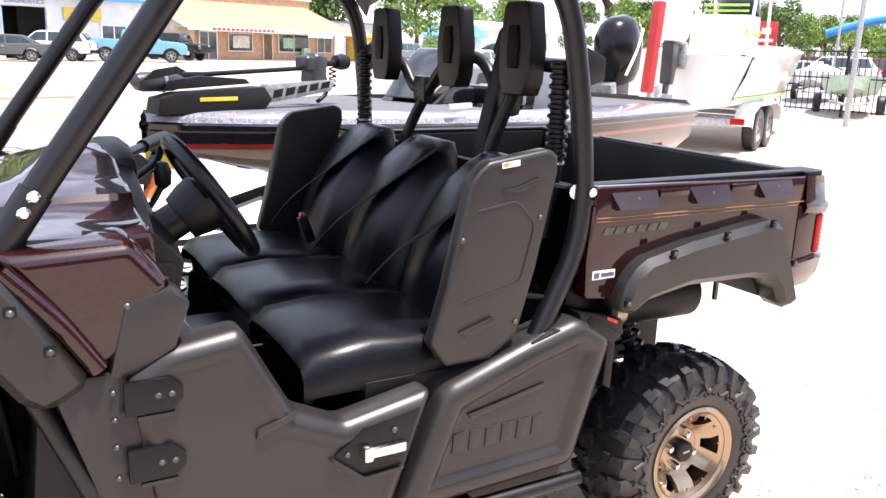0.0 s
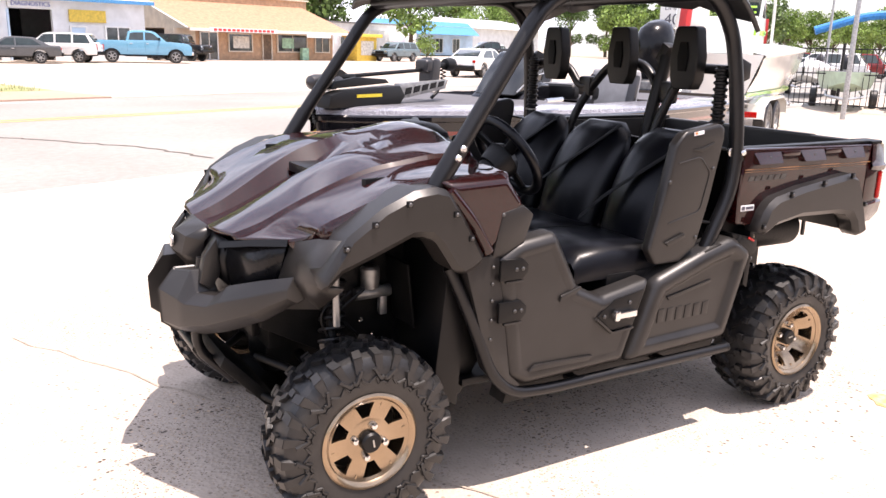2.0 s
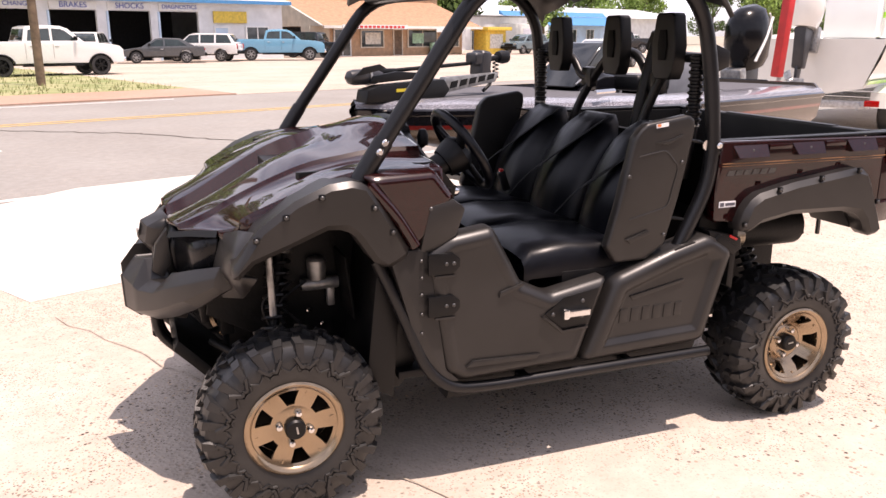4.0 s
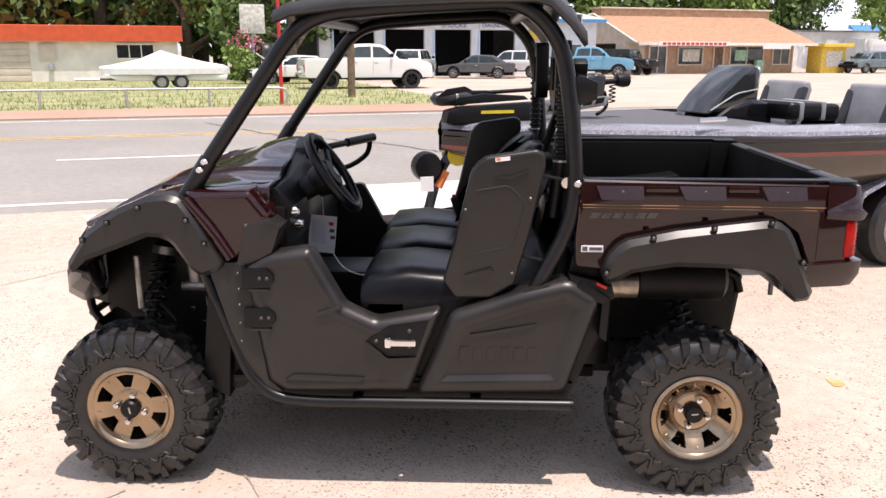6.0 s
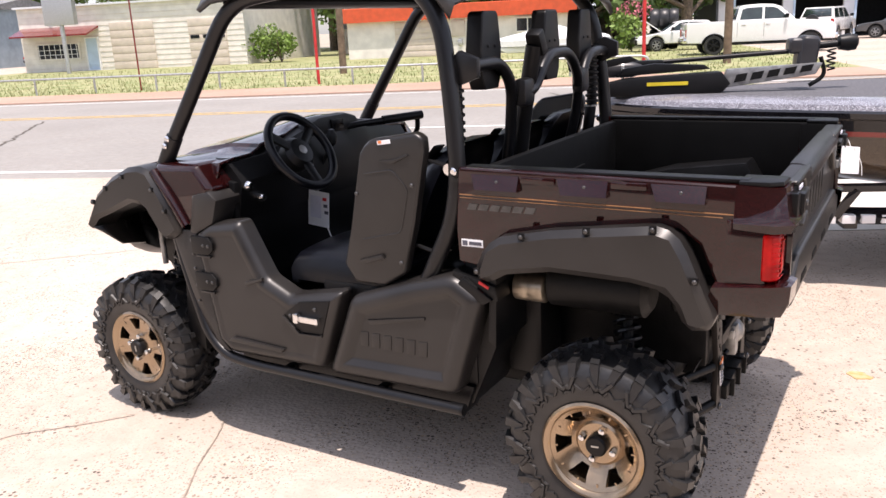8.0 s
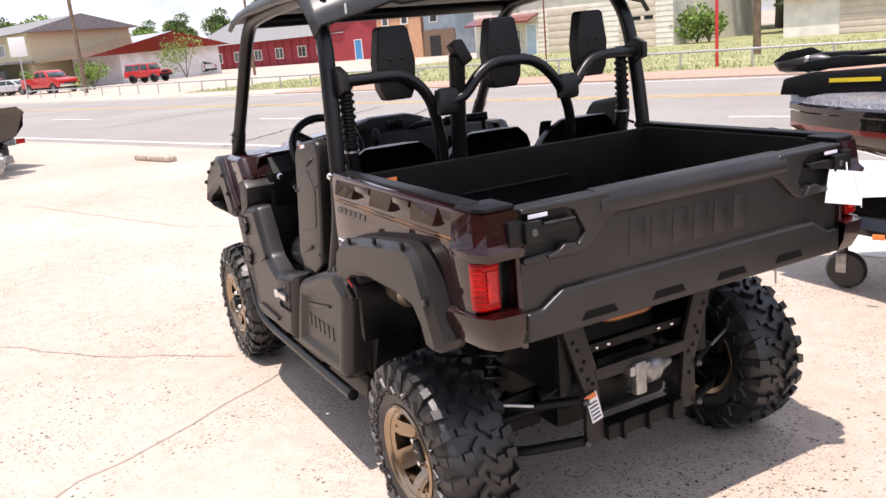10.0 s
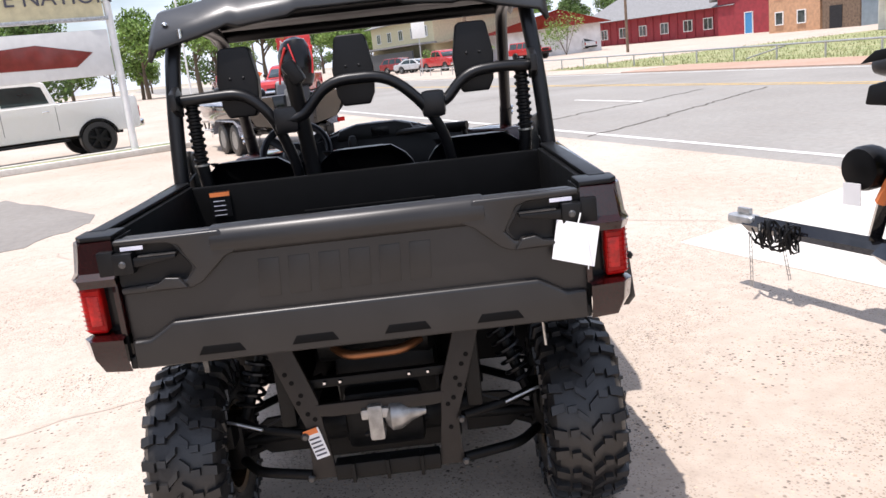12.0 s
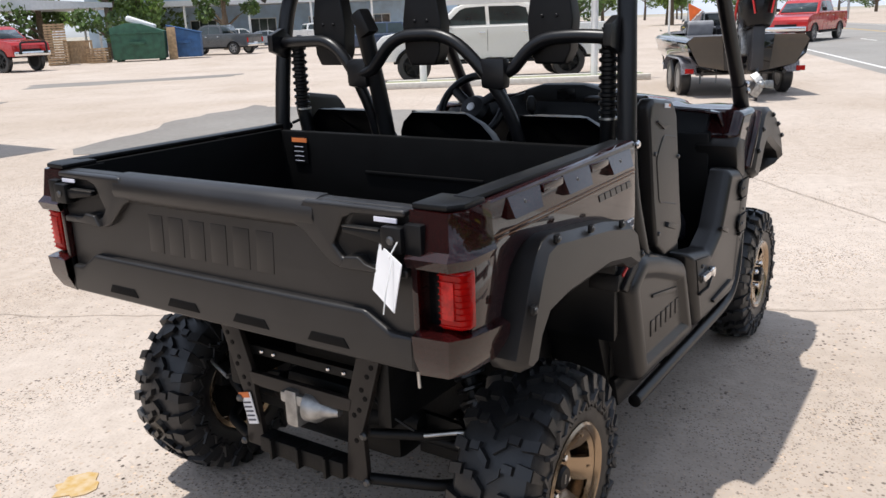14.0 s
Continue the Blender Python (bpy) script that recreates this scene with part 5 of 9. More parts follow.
part("wheel_ring", tube([(0.165 * math.cos(a), 0.165 * math.sin(a), 0.0) for a in [2 * math.pi * k / 40 for k in range(40)]], 0.0185, closed=True, bend=0), M["vinyl"], sw)
part("wheel_boss", lathe([(0.058, -0.09), (0.070, -0.05), (0.074, -0.02), (0.056, 0.004), (0.01, 0.010)], "z", 24), M["plastic_dark"], sw, "thick black wheel boss")
part("boss_badge", lathe([(0.02, 0.006), (0.02, 0.012), (0.006, 0.013)], "z", 16), M["steel"], sw)
for a in (0.0, 2.2, -2.2):
    part("spoke", tube([(0.04 * math.cos(a), 0.04 * math.sin(a), -0.01), (0.155 * math.cos(a), 0.155 * math.sin(a), -0.002)], 0.023, bend=0, flat=0.5), M["plastic_dark"], sw)
part("grab_bar", tube([(-0.50, 0.08, 1.195), (-0.44, 0.13, 1.215), (-0.285, 0.415, 1.225)], 0.015, bend=0.05), M["tube"], utv, "black passenger grab bar")
part("grab_handle", tube([(-0.365, 0.265, 1.221), (-0.262, 0.455, 1.228)], 0.021, bend=0), M["plastic_dark"], utv, "black rubber grab handle")
part("grab_return", tube([(-0.275, 0.435, 1.222), (-0.285, 0.450, 1.15), (-0.36, 0.465, 1.09), (-0.48, 0.47, 1.05)], 0.013, bend=0.05), M["tube"], utv)
part("shift_lever", tube([(-0.46, -0.12, 1.05), (-0.40, -0.12, 1.13), (-0.38, -0.12, 1.17)], 0.009, bend=0.03), M["tube"], utv)
part("shift_knob", lathe([(0.004, 1.15), (0.022, 1.165), (0.024, 1.20), (0.014, 1.225), (0.004, 1.228)], "z", 14, (-0.38, -0.12, 0)), M["plastic_dark"], utv)
tag = part("hang_tag", box((-0.407, -0.22, 0.884), (0.115, 0.004, 0.16), 0, Matrix.Rotation(0.10, 4, "Y")), M["paper"], utv, "white printed tag hanging from the steering column")
part("print_block", box((-0.42, -0.223, 0.894), (0.06, 0.002, 0.10), 0, Matrix.Rotation(0.10, 4, "Y")), M["ink_grey"], tag)
for k in range(3):
    part("print_bar", box((-0.367 + 0.002 * k, -0.223, 0.929 - 0.03 * k), (0.02, 0.002, 0.014), 0, Matrix.Rotation(0.10, 4, "Y")), M["red"] if k == 0 else M["ink"], tag)
part("tag_string", tube([(-0.40, -0.22, 0.96), (-0.40, -0.24, 1.09)], 0.002, bend=0, seg=6), M["white"], tag)
part("loose_wire", tube([(-0.37, -0.22, 0.81), (-0.32, -0.24, 0.74), (-0.25, -0.26, 0.715), (-0.12, -0.28, 0.72)], 0.003, bend=0.04, seg=6), M["white"], utv, "thin white wire")
part("tunnel", box((-0.3, 0.0, 0.56), (0.5, 0.28, 0.28), 0.03), M["plastic_dark"], utv)

# cargo bed
inner_w, x0, x1, zf, zt = 0.66, 0.645, 1.555, 0.915, 1.19
part("bed_floor", box(((x0 + x1) / 2, 0, zf - 0.015), (x1 - x0, 1.38, 0.03), 0.004), M["liner"], utv, "black steel bed floor")
part("bed_front", box((x0, 0, (zf + zt) / 2 - 0.005), (0.035, 1.40, zt - zf), 0.008), M["liner"], utv, "black front wall of the bed")
part("bed_front_ridge", box((x0 + 0.02, 0, 1.05), (0.012, 0.5, 0.012), 0.004), M["liner"], utv)
for s in (-1, 1):
    part("bed_inner_side", box(((x0 + x1) / 2, s * 0.675, (zf + zt) / 2), (x1 - x0, 0.03, zt - zf), 0.006), M["liner"], utv)
    part("bed_hook", tube([(0.85, s * 0.655, 0.96), (1.02, s * 0.61, 0.935), (1.2, s * 0.60, 0.93)], 0.006, bend=0.03, seg=6), M["steel"], utv)
    side = [(0.615, 1.205), (1.49, 1.192), (1.54, 1.18), (1.555, 1.10), (1.545, 0.90), (1.43, 0.90), (1.38, 1.02), (1.32, 1.06), (1.20, 1.06), (0.95, 1.03), (0.78, 0.985), (0.70, 0.88), (0.605, 0.89), (0.60, 1.0)]
    bs = part("bed_side", prism(side, "y", s * 0.69, s * 0.748, 0.012, seg=3), M["maroon"], utv, "glossy maroon bed side")
    part("bed_rail", box(((0.63 + 1.50) / 2, s * 0.70, 1.20), (0.87, 0.05, 0.012), 0.004), M["plastic_dark"], bs, "black bed rail cap")
    for a, b, deep in ((0.665, 0.83, 1), (0.838, 0.95, 0), (0.955, 1.115, 1), (1.125, 1.23, 0), (1.24, 1.395, 1)):
        if deep:
            pl = part("rail_plate", soften(loft([[(a, s * 0.740, 1.186), (a, s * 0.750, 1.186), (a + 0.02, s * 0.770, 1.140), (a + 0.02, s * 0.740, 1.134)], [(b, s * 0.740, 1.186), (b, s * 0.750, 1.186), (b, s * 0.770, 1.140), (b, s * 0.740, 1.134)]]), 0.003), M["maroon"], bs, "maroon side plate with a rivet")
            bolt((a + b) / 2 + 0.01, s * 0.757, 1.165, "y", 0.006, 0.004, s, "steel", pl)
        else:
            part("rail_plate", prism([(a, 1.186), (b, 1.186), (b, 1.165), (a, 1.165)], "y", s * 0.742, s * 0.757, 0.004), M["maroon"], bs)
    part("pin_line", tube([(0.62, s * 0.7495, 1.118), (1.47, s * 0.7495, 1.112)], 0.0020, bend=0, seg=6), M["gold"], bs, "thin gold stripe")
    part("pin_line", tube([(0.62, s * 0.7495, 1.108), (1.44, s * 0.7495, 1.102)], 0.0013, bend=0, seg=6), M["gold"], bs, "thin gold stripe")
    for k in range(6):
        part("emblem_bar", prism([(0.645 + 0.04 * k, 1.070), (0.677 + 0.04 * k, 1.070), (0.687 + 0.04 * k, 1.090), (0.655 + 0.04 * k, 1.090)], "y", s * 0.748, s * 0.7505, 0), M["bolt_dark"], bs, "grey plain emblem bar")
    st = part("sticker", box((0.66, s * 0.7495, 0.958), (0.078, 0.003, 0.024), 0), M["paper"], bs, "small white load sticker")
    part("print_bar", box((0.672, s * 0.7515, 0.958), (0.045, 0.002, 0.011), 0), M["ink"], st)
    part("print_block", box((0.634, s * 0.7515, 0.958), (0.018, 0.002, 0.016), 0), M["ink"], st)
    # rear corner with tail lamp
    part("bed_corner", soften(loft([[(1.40, s * 0.735, 0.815), (1.555, s * 0.735, 0.825), (1.598, s * 0.715, 0.825), (1.600, s * 0.64, 0.82)], [(1.405, s * 0.758, 0.86), (1.575, s * 0.755, 0.87), (1.618, s * 0.728, 0.87), (1.622, s * 0.64, 0.868)],
                                    [(1.42, s * 0.765, 0.905), (1.578, s * 0.762, 0.922), (1.622, s * 0.732, 0.922), (1.626, s * 0.64, 0.920)], [(1.43, s * 0.735, 0.926), (1.56, s * 0.735, 0.932), (1.585, s * 0.715, 0.932), (1.590, s * 0.64, 0.930)]]), 0.004), M["maroon"], utv, "maroon lower bed corner")
    cap = part("bed_corner_post", prism([(1.45, s * 0.752), (1.556, s * 0.750), (1.560, s * 0.63), (1.45, s * 0.63)], "z", 0.92, 1.10, 0.006), M["maroon"], utv, "maroon rear bed post with a recess for the lamp")
    part("corner_top", soften(loft([[(1.47, s * 0.758, 1.075), (1.572, s * 0.758, 1.068), (1.612, s * 0.732, 1.068), (1.618, s * 0.63, 1.070)], [(1.47, s * 0.766, 1.092), (1.578, s * 0.764, 1.092), (1.622, s * 0.735, 1.092), (1.626, s * 0.63, 1.092)],
                                    [(1.47, s * 0.758, 1.108), (1.568, s * 0.756, 1.108), (1.604, s * 0.730, 1.108), (1.608, s * 0.63, 1.108)], [(1.47, s * 0.750, 1.194), (1.560, s * 0.746, 1.190), (1.592, s * 0.722, 1.188), (1.596, s * 0.63, 1.190)]]), 0.005), M["maroon"], cap)
    part("corner_cap", prism([(1.475, s * 0.742), (1.555, s * 0.740), (1.586, s * 0.716), (1.59, s * 0.63), (1.475, s * 0.63)], "z", 1.190, 1.204, 0.005), M["plastic_dark"], cap)
    part("corner_liner", box((1.515, s * 0.627, 1.05), (0.12, 0.006, 0.28), 0.002), M["liner"], cap)
    part("lamp_fin", box((1.582, s * 0.641, 1.0), (0.05, 0.016, 0.15), 0.004), M["maroon"], cap)
    part("lamp_surround", box((1.561, s * 0.665, 1.0), (0.006, 0.045, 0.14), 0.002), M["cowl_black"], cap)
    tl = part("tail_lamp", soften(prism([(1.545, s * 0.757), (1.570, s * 0.756), (1.588, s * 0.742), (1.592, s * 0.690), (1.545, s * 0.690)], "z", 0.934, 1.066), 0.010, 3), M["red_lens"], utv, "red tail lamp lens")
    part("lens_core", box((1.5925, s * 0.714, 1.0), (0.003, 0.030, 0.085), 0.001), M["red_core"], tl, "brighter ribbed reflector in the lens")
    for k in range(9):
        part("lens_rib", tube([(1.572, s * 0.757, 0.944 + 0.014 * k), (1.590, s * 0.742, 0.944 + 0.014 * k), (1.5935, s * 0.692, 0.944 + 0.014 * k)], 0.0016, bend=0, seg=5), M["red_lens"], tl)
    # rear flare
    rt = [(0.685, 0.87), (0.725, 0.965), (0.78, 1.00), (0.95, 1.035), (1.15, 1.060), (1.27, 1.075), (1.325, 1.06), (1.36, 1.00), (1.445, 0.80)]
    rl = [(1.40, 0.775), (1.355, 0.785), (1.33, 0.845), (1.295, 0.885), (1.20, 0.90), (0.95, 0.905), (0.80, 0.88), (0.755, 0.855), (0.715, 0.84)]
    rf = part("fender_flare", prism(rt + rl, "y", s * 0.70, s * 0.81, 0.030, seg=1), M["plastic"], utv, "black textured rear fender flare")
    part("fender_skirt", prism([(0.70, 0.86), (0.74, 0.94), (0.95, 1.0), (1.27, 1.04), (1.40, 0.82), (1.35, 0.80), (1.28, 0.90), (0.95, 0.92), (0.78, 0.88)], "y", s * 0.50, s * 0.72, 0.004), M["plastic_dark"], utv)
    for bx, bz in ((0.862, 1.012), (1.07, 1.047), (1.265, 1.068), (0.705, 0.885), (1.385, 0.93)):
        bt = part("flare_clip", box((bx, s * 0.807, bz), (0.022, 0.012, 0.022), 0.005), M["plastic_dark"], rf)
        bolt(bx, s * 0.812, bz, "y", 0.007, 0.005, s, "steel", bt)
    part("wheel_house", prism([(0.70, 0.62), (0.715, 0.92), (0.74, 0.92), (0.73, 0.60)], "y", s * 0.38, s * 0.74, 0.006), M["plastic_dark"], utv)
# tailgate
gate = part("tailgate", prism([(-0.632, 0.822), (0.64, 0.822), (0.645, 1.18), (0.60, 1.192), (-0.60, 1.192), (-0.632, 1.18)], "x", 1.548, 1.592, 0.012, seg=3), M["plastic"], utv, "black moulded plastic tailgate")
part("gate_lower_band", prism([(-0.625, 0.826), (0.632, 0.826), (0.632, 0.908), (0.575, 0.908), (0.50, 0.952), (-0.505, 0.952), (-0.575, 0.908), (-0.625, 0.908)], "x", 1.575, 1.612, 0.012, seg=3), M["plastic"], gate)
part("gate_top_roll", prism([(1.55, 1.118), (1.594, 1.118), (1.610, 1.132), (1.616, 1.150), (1.613, 1.172), (1.600, 1.190), (1.58, 1.197), (1.55, 1.197)], "y", -0.37, 0.37, 0.008), M["plastic"], gate)
frame_up = [(0.34, 1.190), (0.625, 1.190), (0.625, 1.174), (0.485, 1.170), (0.455, 1.160), (0.420, 1.095), (0.445, 1.066), (0.625, 1.060), (0.625, 1.040), (0.435, 1.040), (0.405, 1.052), (0.335, 1.115), (0.30, 1.130)]
for s in (-1, 1):
    part("gate_shoulder", prism([(s * y, z) for y, z in frame_up], "x", 1.575, 1.6105, 0.009, seg=3), M["plastic"], gate)
for k in range(6):
    y = -0.262 + 0.0825 * k
    part("emblem_bar", prism([(y, 0.988), (y + 0.058, 0.988), (y + 0.066, 1.094), (y + 0.008, 1.094)], "x", 1.588, 1.5935, 0.0012), M["plastic"], gate)
for k, y in enumerate((-0.385, -0.128, 0.128, 0.385)):
    # proud black piece; the slot's shade is in its colour
    part("slot_shade", prism([(y - 0.065, 0.848), (y + 0.065, 0.848), (y + 0.05, 0.872), (y - 0.05, 0.872)], "x", 1.606, 1.6145, 0.002), M["liner"], gate)
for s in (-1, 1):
    # darker than the gate's own plastic, to paint shade into the pocket
    part("handle_pocket", moulded([(s * 0.628, 1.174), (s * 0.478, 1.170), (s * 0.428, 1.095), (s * 0.452, 1.062), (s * 0.628, 1.058)], "x", [(0, 1.585), (0, 1.5945), (0.012, 1.5925)], 0.012), M["plastic_dark"], gate, "shallow latch pocket with its shade put into a darker plastic")
    part("pocket_lip", prism([(s * 0.442, 1.044), (s * 0.552, 1.047), (s * 0.556, 1.056), (s * 0.520, 1.064), (s * 0.500, 1.078), (s * 0.462, 1.074)], "x", 1.590, 1.622, 0.008, seg=3), M["plastic"], gate)
    hd = part("gate_latch", prism([(s * 0.615, 1.146), (s * 0.615, 1.112), (s * 0.56, 1.116), (s * 0.46, 1.130), (s * 0.46, 1.140), (s * 0.56, 1.140)], "x", 1.600, 1.622, 0.005), M["plastic_dark"], gate, "black latch lever")
    part("latch_edge", prism([(s * 0.56, 1.141), (s * 0.46, 1.141), (s * 0.46, 1.144), (s * 0.56, 1.145)], "x", 1.602, 1.619, 0), M["bolt_dark"], hd)
    part("latch_pivot", box((1.612, s * 0.600, 1.128), (0.036, 0.055, 0.058), 0.008), M["plastic_dark"], hd)
    part("latch_plate", box((1.603, s * 0.648, 1.128), (0.030, 0.045, 0.072), 0.006), M["plastic_dark"], hd)
    bolt(1.629, s * 0.600, 1.128, "x", 0.010, 0.006, 1, "steel", hd)
    part("latch_sticker", box((1.6105, s * 0.575, 1.166), (0.003, 0.060, 0.010), 0), M["ink_grey"], gate)
    part("gate_hinge", box((1.59, s * 0.625, 0.845), (0.035, 0.03, 0.035), 0.005), M["plastic_dark"], gate)
    part("gate_seam", box((1.598, s * 0.638, 1.0), (0.006, 0.008, 0.33), 0), M["liner"], gate)
dt = part("dealer_tag", box((0, 0, 0), (0.002, 0.118, 0.108), 0), M["paper"], utv, "blank white paper tag on the tailgate")
dt.matrix_basis = Matrix.Translation((1.648, 0.600, 1.052)) @ Matrix.Rotation(radians(-30), 4, "Z") @ Matrix.Rotation(radians(-9), 4, "X") @ Matrix.Rotation(radians(-8), 4, "Y")
part("tag_string", tube([(0.002, 0.0, 0.045), (-0.012, 0.0, 0.080)], 0.002, bend=0, seg=6), M["white"], dt)
part("tag_string", tube([(0.003, 0.02, 0.05), (0.02, 0.045, -0.01), (0.02, 0.05, -0.06)], 0.0015, bend=0.02, seg=6), M["white"], dt)
bl = part("warning_label", box((0.668, -0.56, 1.115), (0.003, 0.075, 0.10), 0), M["plastic_dark"], utv, "dark warning label inside the bed")
part("label_band", box((0.670, -0.56, 1.153), (0.003, 0.075, 0.016), 0), M["orange"], bl)
for k in range(4):
    part("print_bar", box((0.670, -0.565, 1.128 - 0.018 * k), (0.002, 0.045, 0.002), 0), M["ink_grey"], bl)
part("tie_chain", tube([(1.45, 0.52, 0.80), (1.45, 0.525, 0.70)], 0.004, bend=0, seg=6), M["steel"], utv)
part("gate_cable", tube([(1.40, -0.50, 0.82), (1.40, -0.50, 0.72)], 0.010, bend=0, seg=8), M["bolt_dark"], utv)

# ---- boats ----
def hull_rows(L, B, z_keel, z_chine, z_sheer, blunt=0.55, rise=0.10, rake=0.62, reach=0.3):
    """Half sections from bow (x = 0) to stern (x = L): keel, chine, knuckle, sheer."""
    rows = []
    for t in (0.0, 0.03, 0.08, 0.16, 0.28, 0.45, 0.7, 1.0):
        w = B / 2 * min(1.0, (t / 0.42) ** blunt) if t > 0 else 0.03
        if t > 0.75:
            w *= 1 - 0.06 * (t - 0.75) / 0.25
        lift = (1 - min(1, t / reach)) ** 1.5
        zk = z_keel + (z_sheer - z_keel) * rake * lift
        zc = z_chine + (z_sheer - z_chine) * (rake - 0.12) * lift
        zs = z_sheer + rise * (1 - t)
        rows.append((L * t, w, zk, zc, zs))
    return rows


def skin(rows, pick, bm=None):
    """A strip of the hull on both sides; pick gives the (y, z) pairs of half a section."""
    for s in (-1, 1):
        bm = loft([[(x, s * y, z) for y, z in pick(w, zk, zc, zs)] for x, w, zk, zc, zs in rows], caps=False, bm=bm)
    return bm


def trailer_wheel(parent, x, y, r=0.33, w=0.21, rim="alu"):
    wh = new("wheel")
    wh.parent = parent
    wh.matrix_basis = Matrix.Translation((x, y, r))
    h = w / 2
    part("tyre", lathe([(r * 0.62, -h), (r * 0.9, -h), (r, -h * 0.7), (r, h * 0.7), (r * 0.9, h), (r * 0.62, h)], "y", 28, closed=True), M["rubber"], wh)
    rb = lathe([(r * 0.63, -h * 0.9), (r * 0.63, h * 0.9), (r * 0.56, h * 0.92), (r * 0.54, h * 0.3), (r * 0.2, h * 0.4), (r * 0.18, h * 0.7), (0.01, h * 0.7)], "y", 28)
    lathe([(r * 0.56, -h * 0.92), (r * 0.54, -h * 0.3), (r * 0.2, -h * 0.4), (r * 0.18, -h * 0.7), (0.01, -h * 0.7)], "y", 28, bm=rb)
    for k in range(6):
        a = k * math.pi / 3
        for s in (-1, 1):
            box((r * 0.37 * math.cos(a), s * h * 0.46, r * 0.37 * math.sin(a)), (r * 0.34, 0.03, r * 0.13), 0.004, Matrix.Rotation(-a, 4, "Y"), rb)
    part("rim", rb, M[rim], wh, "alloy trailer rim")
    return wh


def outboard(parent, x, y, z, cowl, accent=None, tilt=-20, size=1.0):
    """An outboard engine at the transom, aft towards +x."""
    mo = new("outboard_engine")
    mo.parent = parent
    mo.matrix_basis = Matrix.Translation((x, y, z)) @ Matrix.Rotation(radians(tilt), 4, "Y") @ Matrix.Scale(size, 4)
    rows = []
    for zz, a, b, w in ((0.0, -0.12, 0.36, 0.16), (0.1, -0.17, 0.42, 0.21), (0.3, -0.2, 0.46, 0.235), (0.5, -0.17, 0.45, 0.22), (0.62, -0.08, 0.40, 0.17), (0.68, 0.02, 0.30, 0.08)):
        c = (a + b) / 2
        h = (b - a) / 2
        rows.append([(c + h * math.cos(k * math.pi / 8) * (1 if abs(math.cos(k * math.pi / 8)) < 0.8 else 0.97), w * math.sin(k * math.pi / 8), zz) for k in range(17)])
    part("cowl", loft(rows), cowl, mo, "glossy engine cowl")
    if accent:
        for s in (-1, 1):
            part("cowl_stripe", tube([(-0.10, s * 0.215, 0.12), (0.10, s * 0.237, 0.32), (0.34, s * 0.20, 0.52)], 0.016, bend=0.1, seg=8), accent, mo, "red cowl stripe")
            part("cowl_stripe", tube([(0.415, s * 0.10, 0.12), (0.44, s * 0.14, 0.33), (0.37, s * 0.15, 0.56)], 0.012, bend=0.1, seg=8), accent, mo, "red cowl stripe")
    part("midsection", prism([(-0.10, 0.0), (0.26, 0.0), (0.16, -0.55), (0.02, -0.55)], "y", -0.08, 0.08, 0.03), M["motor_grey"], mo)
    part("bracket", box((-0.2, 0, -0.12), (0.14, 0.26, 0.36), 0.03), M["alu"], mo)
    part("gearcase", tube([(-0.12, 0, -0.75), (0.0, 0, -0.75), (0.2, 0, -0.75), (0.28, 0, -0.75)], lambda t: 0.03 + 0.05 * math.sin(math.pi * min(1, 0.2 + t * 0.8)), bend=0), M["motor_grey"], mo)
    part("skeg", prism([(0.0, -0.52), (0.18, -0.52), (0.16, -0.75), (0.10, -0.95), (0.04, -0.75)], "y", -0.02, 0.02, 0.008), M["motor_grey"], mo)
    pr = bmesh.new()
    for k in range(3):
        a = k * 2.094
        box((0.31, 0.1 * math.cos(a), -0.75 + 0.1 * math.sin(a)), (0.03, 0.14, 0.1), 0.01, Matrix.Rotation(a, 4, "X") @ Matrix.Rotation(0.5, 4, "Z"), pr)
    lathe([(0.01, 0.24), (0.05, 0.26), (0.055, 0.34), (0.02, 0.38)], "x", 16, (0, 0, -0.75), pr)
    part("propeller", pr, M["alu"], mo, "bright metal propeller")
    return mo


def boat_seat(parent, x, y, z, turn=0):
    se = new("boat_seat")
    se.parent = parent
    se.matrix_basis = Matrix.Translation((x, y, z)) @ Matrix.Rotation(radians(turn), 4, "Z")
    part("seat_cushion", box((0, 0, 0.06), (0.46, 0.5, 0.13), 0.05, seg=3), M["motor_grey"], se)
    part("seat_back", prism([(0.16, 0.08), (0.26, 0.08), (0.36, 0.42), (0.33, 0.50), (0.26, 0.50)], "y", -0.25, 0.25, 0.04, seg=3), M["grey_vinyl"], se, "grey and black vinyl seat back")
    for s in (-1, 1):
        part("seat_bolster", prism([(0.12, 0.10), (0.20, 0.10), (0.31, 0.44), (0.25, 0.46)], "y", s * 0.17, s * 0.265, 0.03), M["motor_grey"], se)
    return se


